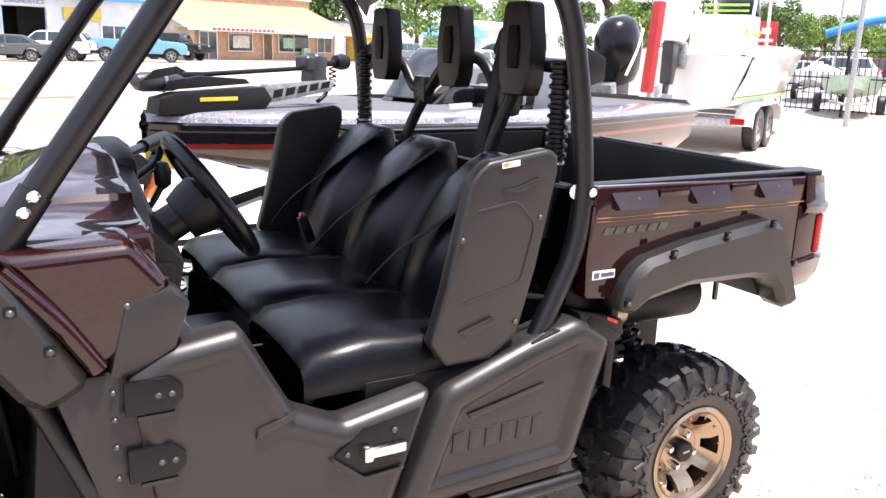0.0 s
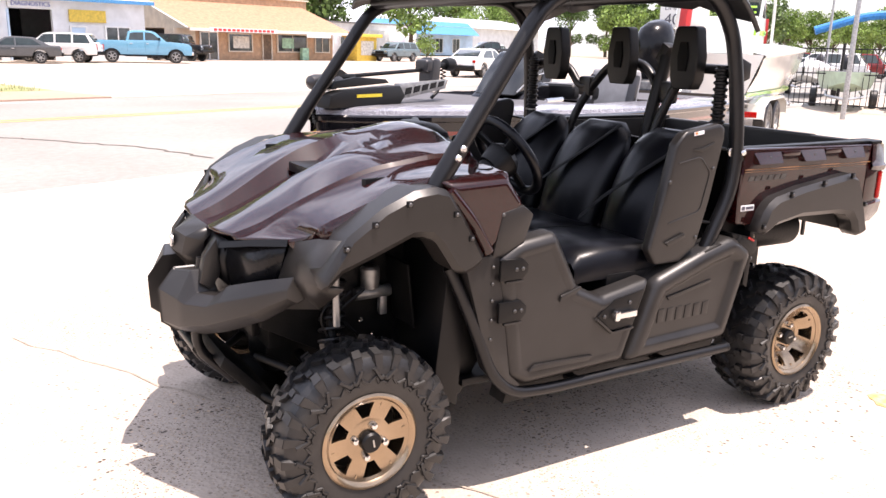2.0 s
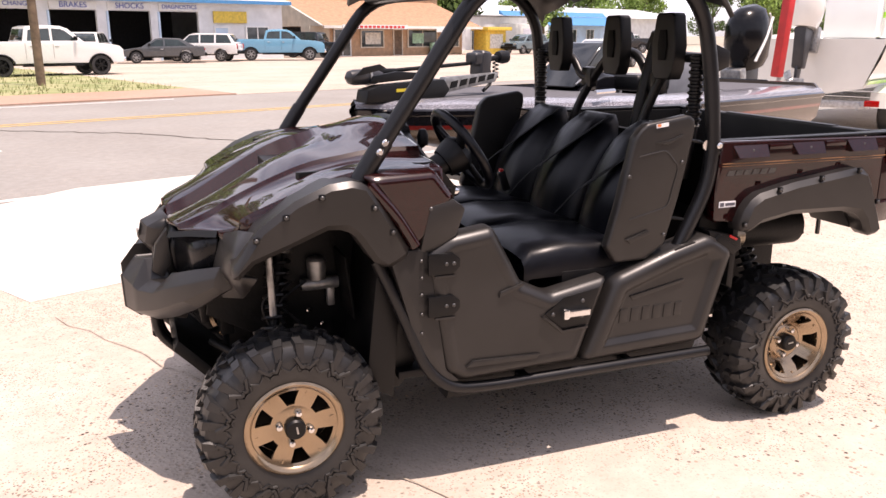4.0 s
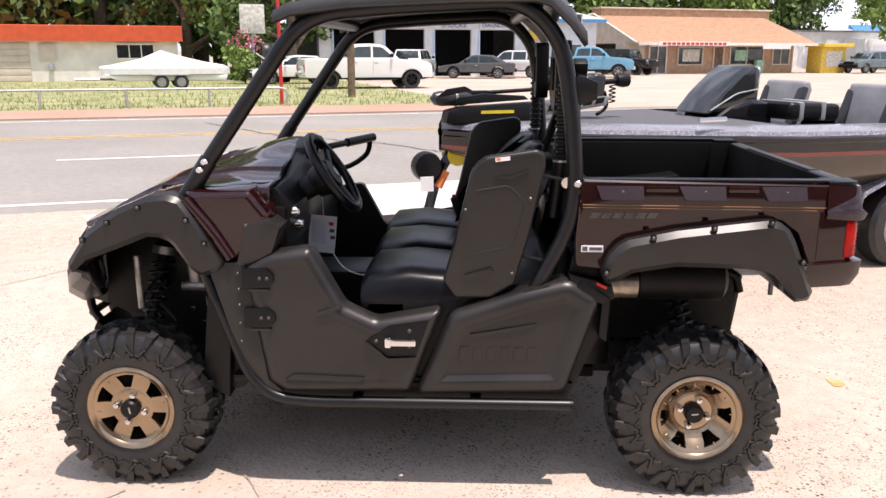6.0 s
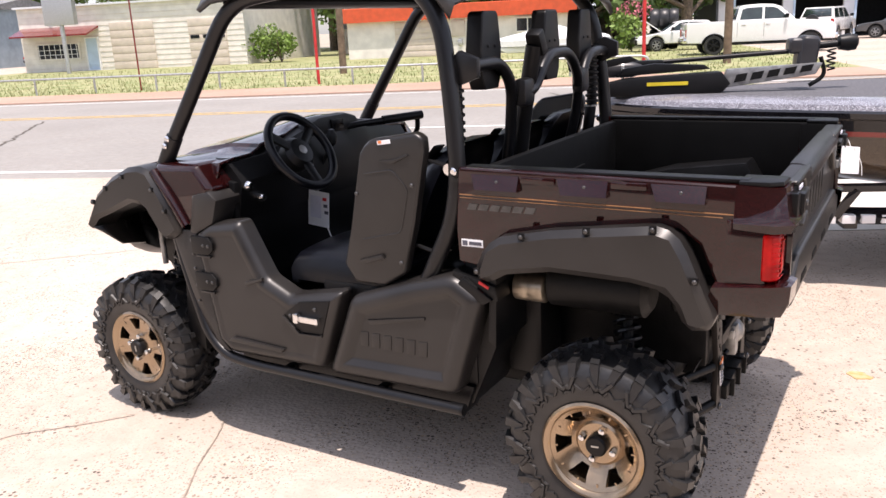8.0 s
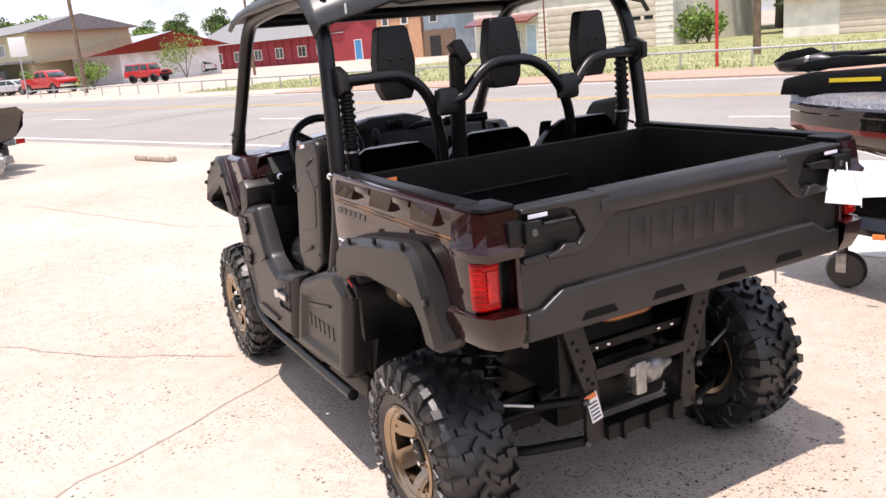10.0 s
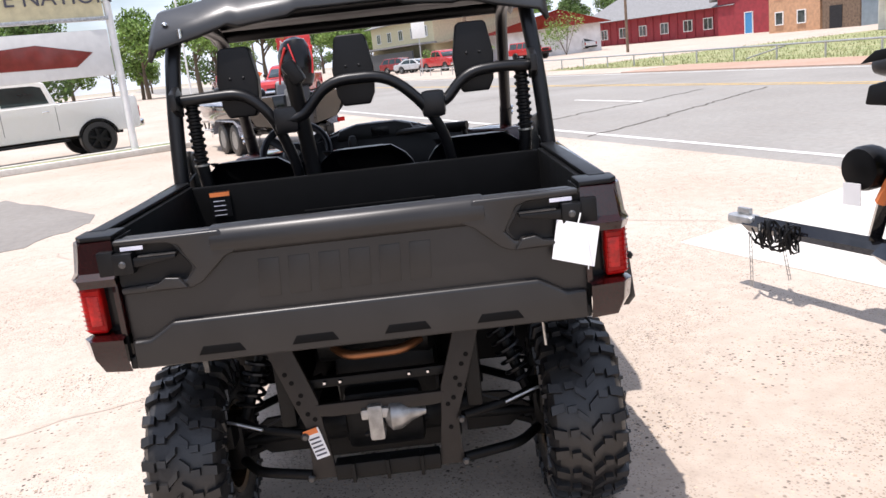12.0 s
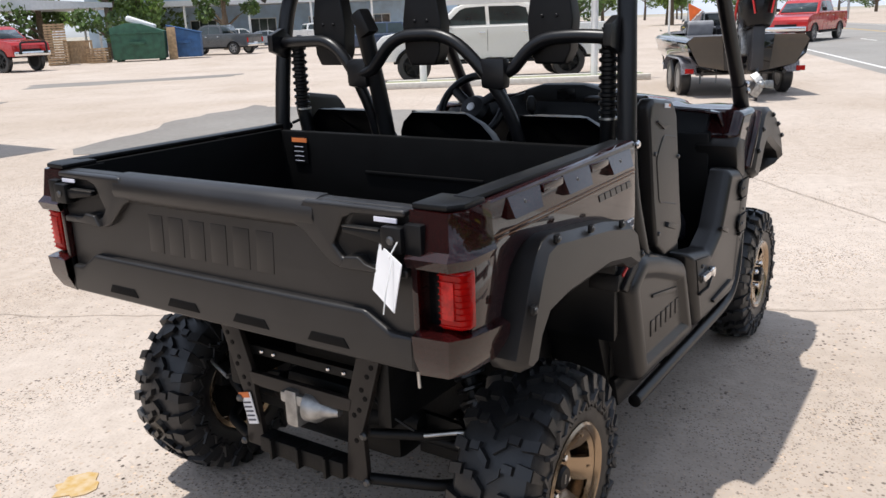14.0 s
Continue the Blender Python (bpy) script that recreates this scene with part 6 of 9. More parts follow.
def bass_boat(m, full, label, hull_mat, deck_mat, cowl_accent, L=5.25, B=2.3, size=1.0):
    """A low fishing boat on its trailer. Local x runs from bow to stern, z from the ground."""
    bt = thing("bass_boat", label, "boat", m)
    rows = hull_rows(L, B, 0.42, 0.60, 1.02, 0.62, 0.06, 0.92, 0.5)
    part("hull", skin(rows, lambda w, zk, zc, zs: [(0.0, zk), (w * 0.45, zk * 0.5 + zc * 0.5 - 0.03), (w * 0.80, zc), (w * 0.96, zc * 0.4 + zs * 0.6 - 0.08), (w * 0.980, zs - 0.134)]), hull_mat, bt, "glossy boat hull side")
    part("stripe", skin(rows, lambda w, zk, zc, zs: [(w * 0.980, zs - 0.134), (w * 0.986, zs - 0.112), (w * 0.987, zs - 0.105)]), M["boat_red"], bt, "red pinstripe along the hull")
    part("rub_rail", skin(rows, lambda w, zk, zc, zs: [(w * 0.987, zs - 0.105), (w, zs - 0.042), (w + 0.02, zs - 0.03), (w + 0.022, zs + 0.0), (w, zs + 0.012)]), M["boat_black"], bt, "glossy black band and rub rail")
    part("gunwale", skin(rows, lambda w, zk, zc, zs: [(w, zs + 0.012), (w - 0.02 if w > 0.05 else w, zs + 0.042), (max(0, w - 0.10), zs + 0.065), (max(0, w - 0.26), zs + 0.072)]), deck_mat, bt, "grey metal-flake gunwale")
    front = [r for r in rows if r[0] <= L * 0.46]
    part("front_deck", skin(front, lambda w, zk, zc, zs: [(max(0, w - 0.26), zs + 0.070), (0, zs + 0.074)]), M["carpet"], bt, "grey carpeted bow deck")
    back = [r for r in rows if r[0] >= L * 0.69]
    part("rear_deck", skin(back, lambda w, zk, zc, zs: [(max(0, w - 0.26), zs + 0.068), (0, zs + 0.068)]), M["carpet"], bt, "grey carpeted stern deck")
    midr = [r for r in rows if L * 0.44 <= r[0] <= L * 0.71]
    part("cockpit_floor", skin(midr, lambda w, zk, zc, zs: [(max(0, w - 0.24), zs + 0.068), (max(0, w - 0.26), zs - 0.25), (0, zs - 0.26)]), M["carpet"], bt, "carpeted cockpit")
    xs, ws, zk, zc, zs = rows[-1]
    part("transom", prism([(-ws, zs), (-ws * 0.8, zc), (0, zk), (ws * 0.8, zc), (ws, zs), (ws - 0.1, zs + 0.10), (-ws + 0.1, zs + 0.10)], "x", L - 0.03, L + 0.01), hull_mat, bt, "boat transom")
    part("motor_well", prism([(-0.46, zs + 0.11), (-0.40, zk + 0.08), (0.40, zk + 0.08), (0.46, zs + 0.11)], "x", L + 0.011, L + 0.03, 0.01), M["boat_black"], bt, "black motor well in the transom")
    outboard(bt, L + 0.30, 0, zs + 0.20, M["cowl_black"], cowl_accent, -12, size)
    for s in (-1, 1):
        boat_seat(bt, 3.32, s * 0.50, zs - 0.13)
    part("console", prism([(2.15, zs + 0.07), (2.36, zs + 0.20), (2.56, zs + 0.26), (2.78, zs + 0.22), (2.80, zs - 0.22), (2.3, zs - 0.05)], "y", -0.28, 0.28, 0.04, seg=3), M["boat_black"], bt, "black sloping console")
    part("windscreen", prism([(2.16, zs + 0.14), (2.30, zs + 0.30), (2.48, zs + 0.46), (2.57, zs + 0.52), (2.63, zs + 0.50), (2.64, zs + 0.16)], "y", -0.26, 0.20, 0.035, seg=3), M["glass_dark"], bt, "dark tinted windscreen")
    part("screen_frame", tube([(2.64, -0.22, zs + 0.14), (2.66, -0.22, zs + 0.50), (2.66, 0.16, zs + 0.50), (2.64, 0.16, zs + 0.14)], 0.010, bend=0.04, seg=8), M["galv"], bt, "pale frame behind the windscreen")
    part("screen_ridge", tube([(2.18, -0.262, zs + 0.17), (2.42, -0.262, zs + 0.30), (2.62, -0.262, zs + 0.33)], 0.007, bend=0.05, seg=6), M["galv"], bt)
    part("folded_seat", box((2.98, -0.30, zs + 0.16), (0.52, 0.46, 0.14), 0.05, Matrix.Rotation(0.05, 4, "Y"), seg=3), M["plastic_dark"], bt, "black folded fishing seat")
    for x in (2.84, 3.06):
        part("seat_strap", box((x, -0.30, zs + 0.165), (0.05, 0.47, 0.15), 0.02), M["grey_vinyl"], bt, "pale strap over the folded seat")
    part("cleat", tube([(L * 0.30, -0.93, zs + 0.16), (L * 0.34, -0.95, zs + 0.165)], 0.018, bend=0, seg=8), M["chrome"], bt, "chrome deck cleat")
    # trolling motor across the bow
    tm = new("trolling_motor")
    tm.parent = bt
    tm.matrix_basis = Matrix.Translation((0, 0.12, zs + 0.12))
    tagged(tm, "black bow-mounted trolling motor folded along the deck")
    part("mount", prism([(-0.02, 0.0), (0.70, -0.02), (0.78, 0.06), (0.72, 0.14), (0.12, 0.115), (0.0, 0.09)], "y", -0.30, -0.17, 0.015), M["plastic_dark"], tm, "black mount with yellow lettering bars")
    part("print_bar", box((0.38, -0.303, 0.075), (0.26, 0.004, 0.022), 0), M["yellow"], tm)
    part("ladder_bracket", prism([(0.72, 0.03), (1.30, 0.10), (1.34, 0.17), (0.76, 0.15)], "y", -0.27, -0.20, 0.006), M["alu"], tm, "pale aluminium ladder bracket")
    for k in range(5):
        part("bracket_gap", prism([(0.80 + 0.10 * k, 0.065 + 0.012 * k), (0.87 + 0.10 * k, 0.075 + 0.012 * k), (0.885 + 0.10 * k, 0.125 + 0.010 * k), (0.815 + 0.10 * k, 0.115 + 0.010 * k)], "y", -0.275, -0.195), M["plastic_dark"], tm)
    part("shaft", tube([(0.0, -0.13, 0.19), (1.24, -0.13, 0.245)], 0.015, bend=0), M["plastic_dark"], tm)
    part("motor_pod", lathe([(0.01, -0.20), (0.045, -0.17), (0.055, -0.13), (0.055, 0.05), (0.04, 0.11), (0.015, 0.15)], "x", 18, (0.11, -0.16, 0.17)), M["motor_grey"], tm, "dark grey torpedo motor")
    part("collar_ring", lathe([(0.06, -0.01), (0.062, 0.0), (0.06, 0.01), (0.05, 0.01)], "x", 18, (0.10, -0.16, 0.17)), M["steel"], tm)
    part("motor_fin", box((0.22, -0.16, 0.20), (0.30, 0.05, 0.05), 0.02), M["plastic_dark"], tm)
    part("prop_blade", prism([(-0.08, 0.18), (0.0, 0.24), (0.14, 0.26), (0.20, 0.23), (0.05, 0.20)], "y", -0.26, -0.245, 0.004), M["plastic_dark"], tm)
    head = box((1.27, -0.13, 0.235), (0.13, 0.15, 0.21), 0.045, Matrix.Rotation(0.12, 4, "Y"), seg=3)
    box((1.21, -0.13, 0.275), (0.12, 0.13, 0.10), 0.03, bm=head, seg=3)
    part("control_head", head, M["motor_grey"], tm, "dark grey control head")
    part("head_stub", tube([(1.32, -0.13, 0.27), (1.48, -0.13, 0.28)], 0.022, bend=0), M["plastic_dark"], tm)
    part("grip_knob", lathe([(0.012, -0.07), (0.045, -0.055), (0.056, 0.0), (0.050, 0.045), (0.02, 0.062)], "x", 18, (1.52, -0.13, 0.285)), M["plastic_dark"], tm, "round black grip")
    coil = [(1.42 + 0.025 * math.cos(0.7 * k), -0.15 + 0.02 * math.sin(0.7 * k), 0.25 - 0.0035 * k) for k in range(40)]
    part("head_cable", tube(coil, 0.006, bend=0, seg=5), M["plastic_dark"], tm, "coiled black cable")
    part("head_rest", tube([(1.36, -0.13, 0.20), (1.40, -0.13, 0.08), (1.30, -0.13, 0.02)], 0.014, bend=0.06), M["plastic_dark"], tm)
    part("stow_ramp", prism([(0.06, 0.125), (0.66, 0.155), (0.62, 0.185), (0.30, 0.205), (0.10, 0.18)], "y", -0.245, -0.215, 0.01), M["plastic_dark"], tm)
    rg = part("registration_plate", box((2.05, -1.065, zs - 0.13), (0.10, 0.004, 0.045), 0, Matrix.Rotation(0.04, 4, "Z")), M["paper"], bt, "small white registration sticker")
    # trailer
    tr = thing("boat_trailer", "black steel boat trailer with tandem alloy wheels under a boat", "trailer", m)
    for s in (-1, 1):
        part("frame_rail", tube([(0.0, s * 0.07, 0.42), (0.6, s * 0.34, 0.42), (1.5, s * 0.72, 0.44), (L - 0.2, s * 0.74, 0.44)], 0.052, bend=0.3, seg=4), M["boat_black"], tr, "black box-section trailer rail")
        part("bunk", box((L * 0.62, s * 0.48, 0.50), (2.4, 0.10, 0.07), 0.01), M["carpet"], tr)
        part("mudguard", loft([[(x, s * 0.80, z), (x, s * 1.08, z), (x, s * 1.09, z - 0.03)] for x, z in ((L * 0.56, 0.42), (L * 0.57, 0.62), (L * 0.62, 0.73), (L * 0.86, 0.73), (L * 0.91, 0.62), (L * 0.92, 0.42))], caps=False), M["deck_flake"], tr, "grey metal-flake mudguard")
        for x in (L * 0.66, L * 0.82):
            trailer_wheel(tr, x, s * 0.95, 0.32)
        part("marker_lamp", box((0.6, s * 0.50, 0.42), (0.06, 0.01, 0.03), 0.004), M["orange"], tr, "amber marker lamp")
        part("tail_lamp", box((L - 0.12, s * 1.0, 0.50), (0.03, 0.16, 0.09), 0.006), M["red_lens"], tr, "red trailer tail lamp")
    for x in (1.4, 2.4, 3.4, 4.4):
        part("cross_member", box((x, 0, 0.40), (0.08, 1.45, 0.07), 0.008), M["boat_black"], tr)
    part("truss_rail", box((1.9, -0.74, 0.62), (2.2, 0.03, 0.05), 0.004), M["boat_black"], tr)
    for k in range(6):
        part("truss_web", box((1.0 + 0.36 * k, -0.74, 0.53), (0.05, 0.03, 0.20), 0.004, Matrix.Rotation(0.6 if k % 2 else -0.6, 4, "Y")), M["boat_black"], tr)
    for k in range(9):
        part("emblem_bar", box((0.94 + 0.11 * k, -0.70, 0.43), (0.075, 0.10, 0.05), 0.002), M["paper"], tr, "white plain lettering bar")
    part("tongue", tube([(-0.95, 0, 0.42), (0.6, 0, 0.42)], 0.05, bend=0, seg=4), M["boat_black"], tr)
    part("coupler", box((-0.98, 0, 0.44), (0.20, 0.085, 0.06), 0.025, seg=3), M["galv"], tr, "galvanised steel hitch coupler")
    part("coupler_latch", box((-0.97, 0, 0.49), (0.10, 0.03, 0.04), 0.01), M["galv"], tr)
    wp = part("winch_post", tube([(-0.1, 0, 0.46), (-0.02, 0, 0.75), (0.10, 0, 0.93)], 0.04, bend=0.1, seg=4), M["boat_black"], tr, "black winch post")
    part("winch_strap", tube([(-0.03, -0.045, 0.66), (0.03, -0.045, 0.78)], 0.03, bend=0, seg=6), M["orange"], tr)
    part("winch", lathe([(0.03, -0.07), (0.10, -0.06), (0.11, -0.03), (0.11, 0.03), (0.10, 0.06), (0.03, 0.07)], "y", 20, (-0.12, -0.03, 0.82)), M["plastic_dark"], tr, "black winch drum")
    part("bow_roller", lathe([(0.03, -0.07), (0.085, -0.065), (0.05, -0.02), (0.05, 0.02), (0.085, 0.065), (0.03, 0.07)], "y", 20, (0.12, 0, 0.90)), M["yellow"], tr, "yellow bow roller")
    part("winch_card", box((-0.14, -0.11, 0.70), (0.10, 0.004, 0.11), 0), M["paper"], tr, "white paper card")
    part("jack_tube", tube([(0.34, -0.12, 0.16), (0.34, -0.12, 0.72)], 0.028, bend=0), M["boat_black"], tr)
    part("jack_fork", box((0.34, -0.12, 0.16), (0.06, 0.09, 0.12), 0.01), M["alu"], tr)
    part("jack_wheel", lathe([(0.03, -0.03), (0.10, -0.03), (0.115, 0.0), (0.10, 0.03), (0.03, 0.03)], "y", 20, (0.36, -0.12, 0.115)), M["rubber"], tr, "small black jack wheel")
    part("jack_handle", tube([(0.34, -0.12, 0.70), (0.34, -0.20, 0.70), (0.34, -0.22, 0.66)], 0.010, bend=0.02, seg=6), M["steel"], tr)
    rc = random.Random(6)
    for n in range(3):
        ph = [rc.uniform(0, 6.28) for _ in range(4)]
        coil = [(-0.66 + 0.12 * math.sin(0.11 * k + ph[0]) + 0.03 * math.sin(0.9 * k + ph[1]), -0.075 + 0.035 * math.cos(0.83 * k + ph[2]), 0.40 + 0.065 * math.sin(0.83 * k + ph[2]) + 0.025 * math.sin(0.31 * k + ph[3])) for k in range(56)]
        part("brake_cable", tube(coil, 0.006, bend=0, seg=5), M["plastic_dark"], tr, "tangled black breakaway cable")
    for y, dx in ((-0.08, 0.0), (0.08, 0.05)):
        for k in range(11):
            a = Vector((-0.84 + dx, y * 1.1, 0.40)).lerp(Vector((-0.80 + dx, y * 1.5, 0.09)), k / 11)
            b_ = a + Vector((0.004, 0.0, -0.034))
            w = Vector((0.009, 0, 0)) if k % 2 else Vector((0, 0.009, 0))
            part("chain_link", tube([a + w, b_ + w, b_ - w, a - w], 0.0028, bend=0.008, seg=5, closed=True), M["steel"], tr)
    part("plug_wire", tube([(-0.55, -0.05, 0.40), (-0.66, -0.10, 0.33), (-0.78, -0.10, 0.34), (-0.88, -0.06, 0.38)], 0.007, bend=0.08, seg=6), M["plastic_dark"], tr, "black wiring lead")
    return bt, tr


B1 = Matrix.Translation((0.0, 2.43, 0)) @ Matrix.Rotation(radians(21.5), 4, "Z")
boat1, trailer1 = bass_boat(B1, True, "bronze and grey metal-flake bass boat on a black trailer", M["hull_bronze"], M["deck_flake"], M["white"])
B2 = Matrix.Translation((-12.92, -2.27, 0)) @ Matrix.Rotation(radians(29), 4, "Z") @ Matrix.Translation((-5.1, 0, 0))
boat2, trailer2 = bass_boat(B2, False, "dark bronze bass boat with a black and red outboard engine", M["hull_bronze"], M["deck_flake"], M["red"], size=1.36)


def bay_boat(m):
    """A white centre-console boat with lime stripes on a tandem trailer; bow towards local -x."""
    bt = thing("bay_boat", "white centre-console boat with lime green stripes on a trailer", "boat", m)
    L, B = 6.8, 2.4
    rows = hull_rows(L, B, 0.62, 0.78, 1.55, 0.62, 0.22)
    part("hull", skin(rows, lambda w, zk, zc, zs: [(0, zk), (w * 0.75, zc), (w * 0.94, zc * 0.4 + zs * 0.6), (w, zs - 0.06)]), M["gel_white"], bt, "white gelcoat hull")
    part("stripe", skin(rows, lambda w, zk, zc, zs: [(w * 0.80, zc + 0.06), (w * 0.825, zc + 0.12)]), M["lime"], bt, "lime green hull stripe")
    part("rub_rail", skin(rows, lambda w, zk, zc, zs: [(w, zs - 0.06), (w + 0.03, zs - 0.04), (w + 0.03, zs - 0.01), (w, zs)]), M["white"], bt)
    part("deck", skin(rows, lambda w, zk, zc, zs: [(w, zs), (max(0, w - 0.18), zs + 0.03), (max(0, w - 0.20), zs - 0.1), (0, zs - 0.1)]), M["gel_white"], bt)
    xs, ws, zk, zc, zs = rows[-1]
    part("transom", prism([(-ws, zs), (-ws * 0.75, zc), (0, zk), (ws * 0.75, zc), (ws, zs)], "x", L - 0.04, L + 0.01), M["gel_white"], bt)
    part("console", box((L * 0.52, 0, zs + 0.32), (0.9, 0.8, 0.85), 0.08, seg=3), M["gel_white"], bt, "white centre console")
    part("console_stripe", box((L * 0.52, 0, zs + 0.42), (0.92, 0.82, 0.10), 0.01), M["lime"], bt)
    part("windscreen", prism([(L * 0.44, zs + 0.72), (L * 0.47, zs + 0.72), (L * 0.52, zs + 1.15), (L * 0.49, zs + 1.15)], "y", -0.38, 0.38, 0.01), M["glass_car"], bt, "clear windscreen")
    for s in (-1, 1):
        part("top_frame", tube([(L * 0.42, s * 0.5, zs + 0.0), (L * 0.45, s * 0.52, zs + 1.15), (L * 0.62, s * 0.52, zs + 1.18), (L * 0.66, s * 0.5, zs + 0.0)], 0.03, bend=0.2), M["white"], bt, "white tubular tower frame")
    part("tower_rail", tube([(L * 0.45, -0.52, zs + 1.12), (L * 0.45, 0.52, zs + 1.12)], 0.025, bend=0), M["lime"], bt)
    part("leaning_post", box((L * 0.68, 0, zs + 0.35), (0.4, 0.9, 0.7), 0.05), M["gel_white"], bt)
    for k in range(3):
        part("rod_rack", tube([(L * 0.62, -0.4, zs + 0.7 + 0.1 * k), (L * 0.62, 0.4, zs + 0.7 + 0.1 * k)], 0.02, bend=0), M["lime"], bt)
    outboard(bt, L + 0.35, 0, zs + 0.15, M["gel_white"], None, -8, 1.15)
    tr = thing("boat_trailer", "pale aluminium boat trailer with tandem wheels", "trailer", m)
    for s in (-1, 1):
        part("frame_rail", tube([(-0.9, s * 0.06, 0.5), (0.6, s * 0.4, 0.5), (1.8, s * 0.8, 0.5), (L, s * 0.8, 0.5)], 0.06, bend=0.3, seg=4), M["galv"], tr)
        part("mudguard", loft([[(x, s * 0.85, z), (x, s * 1.14, z), (x, s * 1.15, z - 0.04)] for x, z in ((L * 0.60, 0.45), (L * 0.61, 0.70), (L * 0.66, 0.80), (L * 0.87, 0.80), (L * 0.92, 0.70), (L * 0.93, 0.45))], caps=False), M["gel_white"], tr, "white tandem mudguard")
        for x in (L * 0.70, L * 0.82):
            trailer_wheel(tr, x, s * 1.0, 0.36)
        part("tail_lamp", box((L - 0.05, s * 1.0, 0.55), (0.04, 0.22, 0.10), 0.01), M["red_lens"], tr, "red trailer lamp")
    part("rear_member", box((L - 0.1, 0, 0.52), (0.10, 1.9, 0.12), 0.01), M["galv"], tr)
    for x in (1.4, 3.4, 5.0):
        part("cross_member", box((x, 0, 0.48), (0.10, 1.6, 0.09), 0.01), M["galv"], tr)


bay_boat(Matrix.Translation((10.43, 8.1, 0)) @ Matrix.Rotation(radians(208), 4, "Z") @ Matrix.Translation((-5.2, 0, 0)))

# ---- buildings across the road ----
M["wall_white"] = material("painted_block_white", (0.72, 0.73, 0.74), 0.85, vary=0.1, scale=1.2, bump=0.3, bump_scale=20)
M["wall_blue"] = material("pale_blue_paint", (0.50, 0.64, 0.78), 0.8, vary=0.1, scale=1.2)
M["wall_bluegrey"] = material("blue_grey_metal", (0.30, 0.37, 0.42), 0.6, vary=0.12, scale=1.5)
M["wall_tan"] = material("orange_brick", (0.48, 0.31, 0.195), 0.85, vary=0.15, scale=3, bump=0.3, bump_scale=30)
M["wall_beige"] = material("beige_stucco", (0.64, 0.57, 0.47), 0.85, vary=0.1, scale=2)
M["wall_cream"] = material("cream_block", (0.74, 0.71, 0.65), 0.85, vary=0.1, scale=1.5, bump=0.3, bump_scale=15)
M["wall_dark"] = material("grey_siding", (0.06, 0.065, 0.07), 0.7, vary=0.15, scale=3)
M["wall_red"] = material("barn_red", (0.30, 0.035, 0.045), 0.75, vary=0.15, scale=2)
M["wall_yellow"] = material("pale_yellow_siding", (0.62, 0.56, 0.36), 0.8, vary=0.1)
M["roof_orange"] = material("orange_shingle", (0.40, 0.23, 0.14), 0.85, vary=0.2, scale=4, bump=0.4, bump_scale=30)
M["roof_red_metal"] = material("orange_red_metal", (0.62, 0.09, 0.03), 0.6, vary=0.1, scale=3)
M["roof_white"] = material("white_metal_roof", (0.66, 0.68, 0.70), 0.5, vary=0.06)
M["roof_grey"] = material("grey_shingle", (0.22, 0.22, 0.22), 0.9, vary=0.2, scale=4)
M["roof_blue"] = material("blue_metal", (0.05, 0.24, 0.48), 0.5, vary=0.1)
# near-black that puts the shade inside open bays and doorways into the colour
M["opening_shade"] = material("shade_black", (0.015, 0.015, 0.017), 0.8, vary=0.4)
M["door_white"] = material("roll_door", (0.58, 0.51, 0.43), 0.7, vary=0.08, scale=2)
M["window"] = material("shop_glass", (0.05, 0.06, 0.06), 0.05, vary=0.4, scale=1.5, coat=0.5)
M["poster"] = material("pale_poster", (0.6, 0.58, 0.52), 0.7, vary=0.25, scale=6)
M["sign_yellow"] = material("yellow_sign", (0.72, 0.50, 0.08), 0.6)
M["sign_blue"] = material("blue_letters", (0.05, 0.08, 0.35), 0.6)
M["sign_red"] = material("red_sign", (0.55, 0.03, 0.03), 0.5)
M["sign_white"] = material("white_sign", (0.72, 0.72, 0.70), 0.6, vary=0.04)
M["pale_mint"] = material("mint_print", (0.30, 0.50, 0.36), 0.7, vary=0.25, scale=5)
M["wood"] = material("weathered_pole", (0.16, 0.11, 0.075), 0.9, vary=0.3, scale=5, bump=0.4)
M["pallet"] = material("pallet_wood", (0.45, 0.31, 0.18), 0.85, vary=0.25, scale=6)
M["cover"] = material("white_shrink_cover", (0.80, 0.80, 0.80), 0.4, vary=0.05, bump=0.4, bump_scale=6)
M["green_paint"] = material("dark_green_steel", (0.03, 0.10, 0.06), 0.6, vary=0.25, scale=3)
M["blue_paint"] = material("blue_steel", (0.03, 0.10, 0.24), 0.6, vary=0.2, scale=3)


def pane(parent, s0, s1, z0, z1, y, mat, frame_mat=None, name="window", mull=0, label=""):
    """A window or door in a front wall at local y, with a frame that stands proud and a sill."""
    w = part(name, box(((s0 + s1) / 2, y - 0.02, (z0 + z1) / 2), (s1 - s0, 0.06, z1 - z0), 0), mat, parent, label)
    if frame_mat:
        t = 0.09
        f = bmesh.new()
        for a, b, c, d in ((s0 - t, s0, z0, z1), (s1, s1 + t, z0, z1), (s0 - t, s1 + t, z1, z1 + t), (s0 - t, s1 + t, z0 - t, z0)):
            box(((a + b) / 2, y - 0.05, (c + d) / 2), (b - a, 0.12, d - c), 0, bm=f)
        part("window_frame", f, frame_mat, w)
        for k in range(mull):
            x = s0 + (s1 - s0) * (k + 1) / (mull + 1)
            part("mullion", box((x, y - 0.06, (z0 + z1) / 2), (0.06, 0.06, z1 - z0), 0), frame_mat, w)
    return w


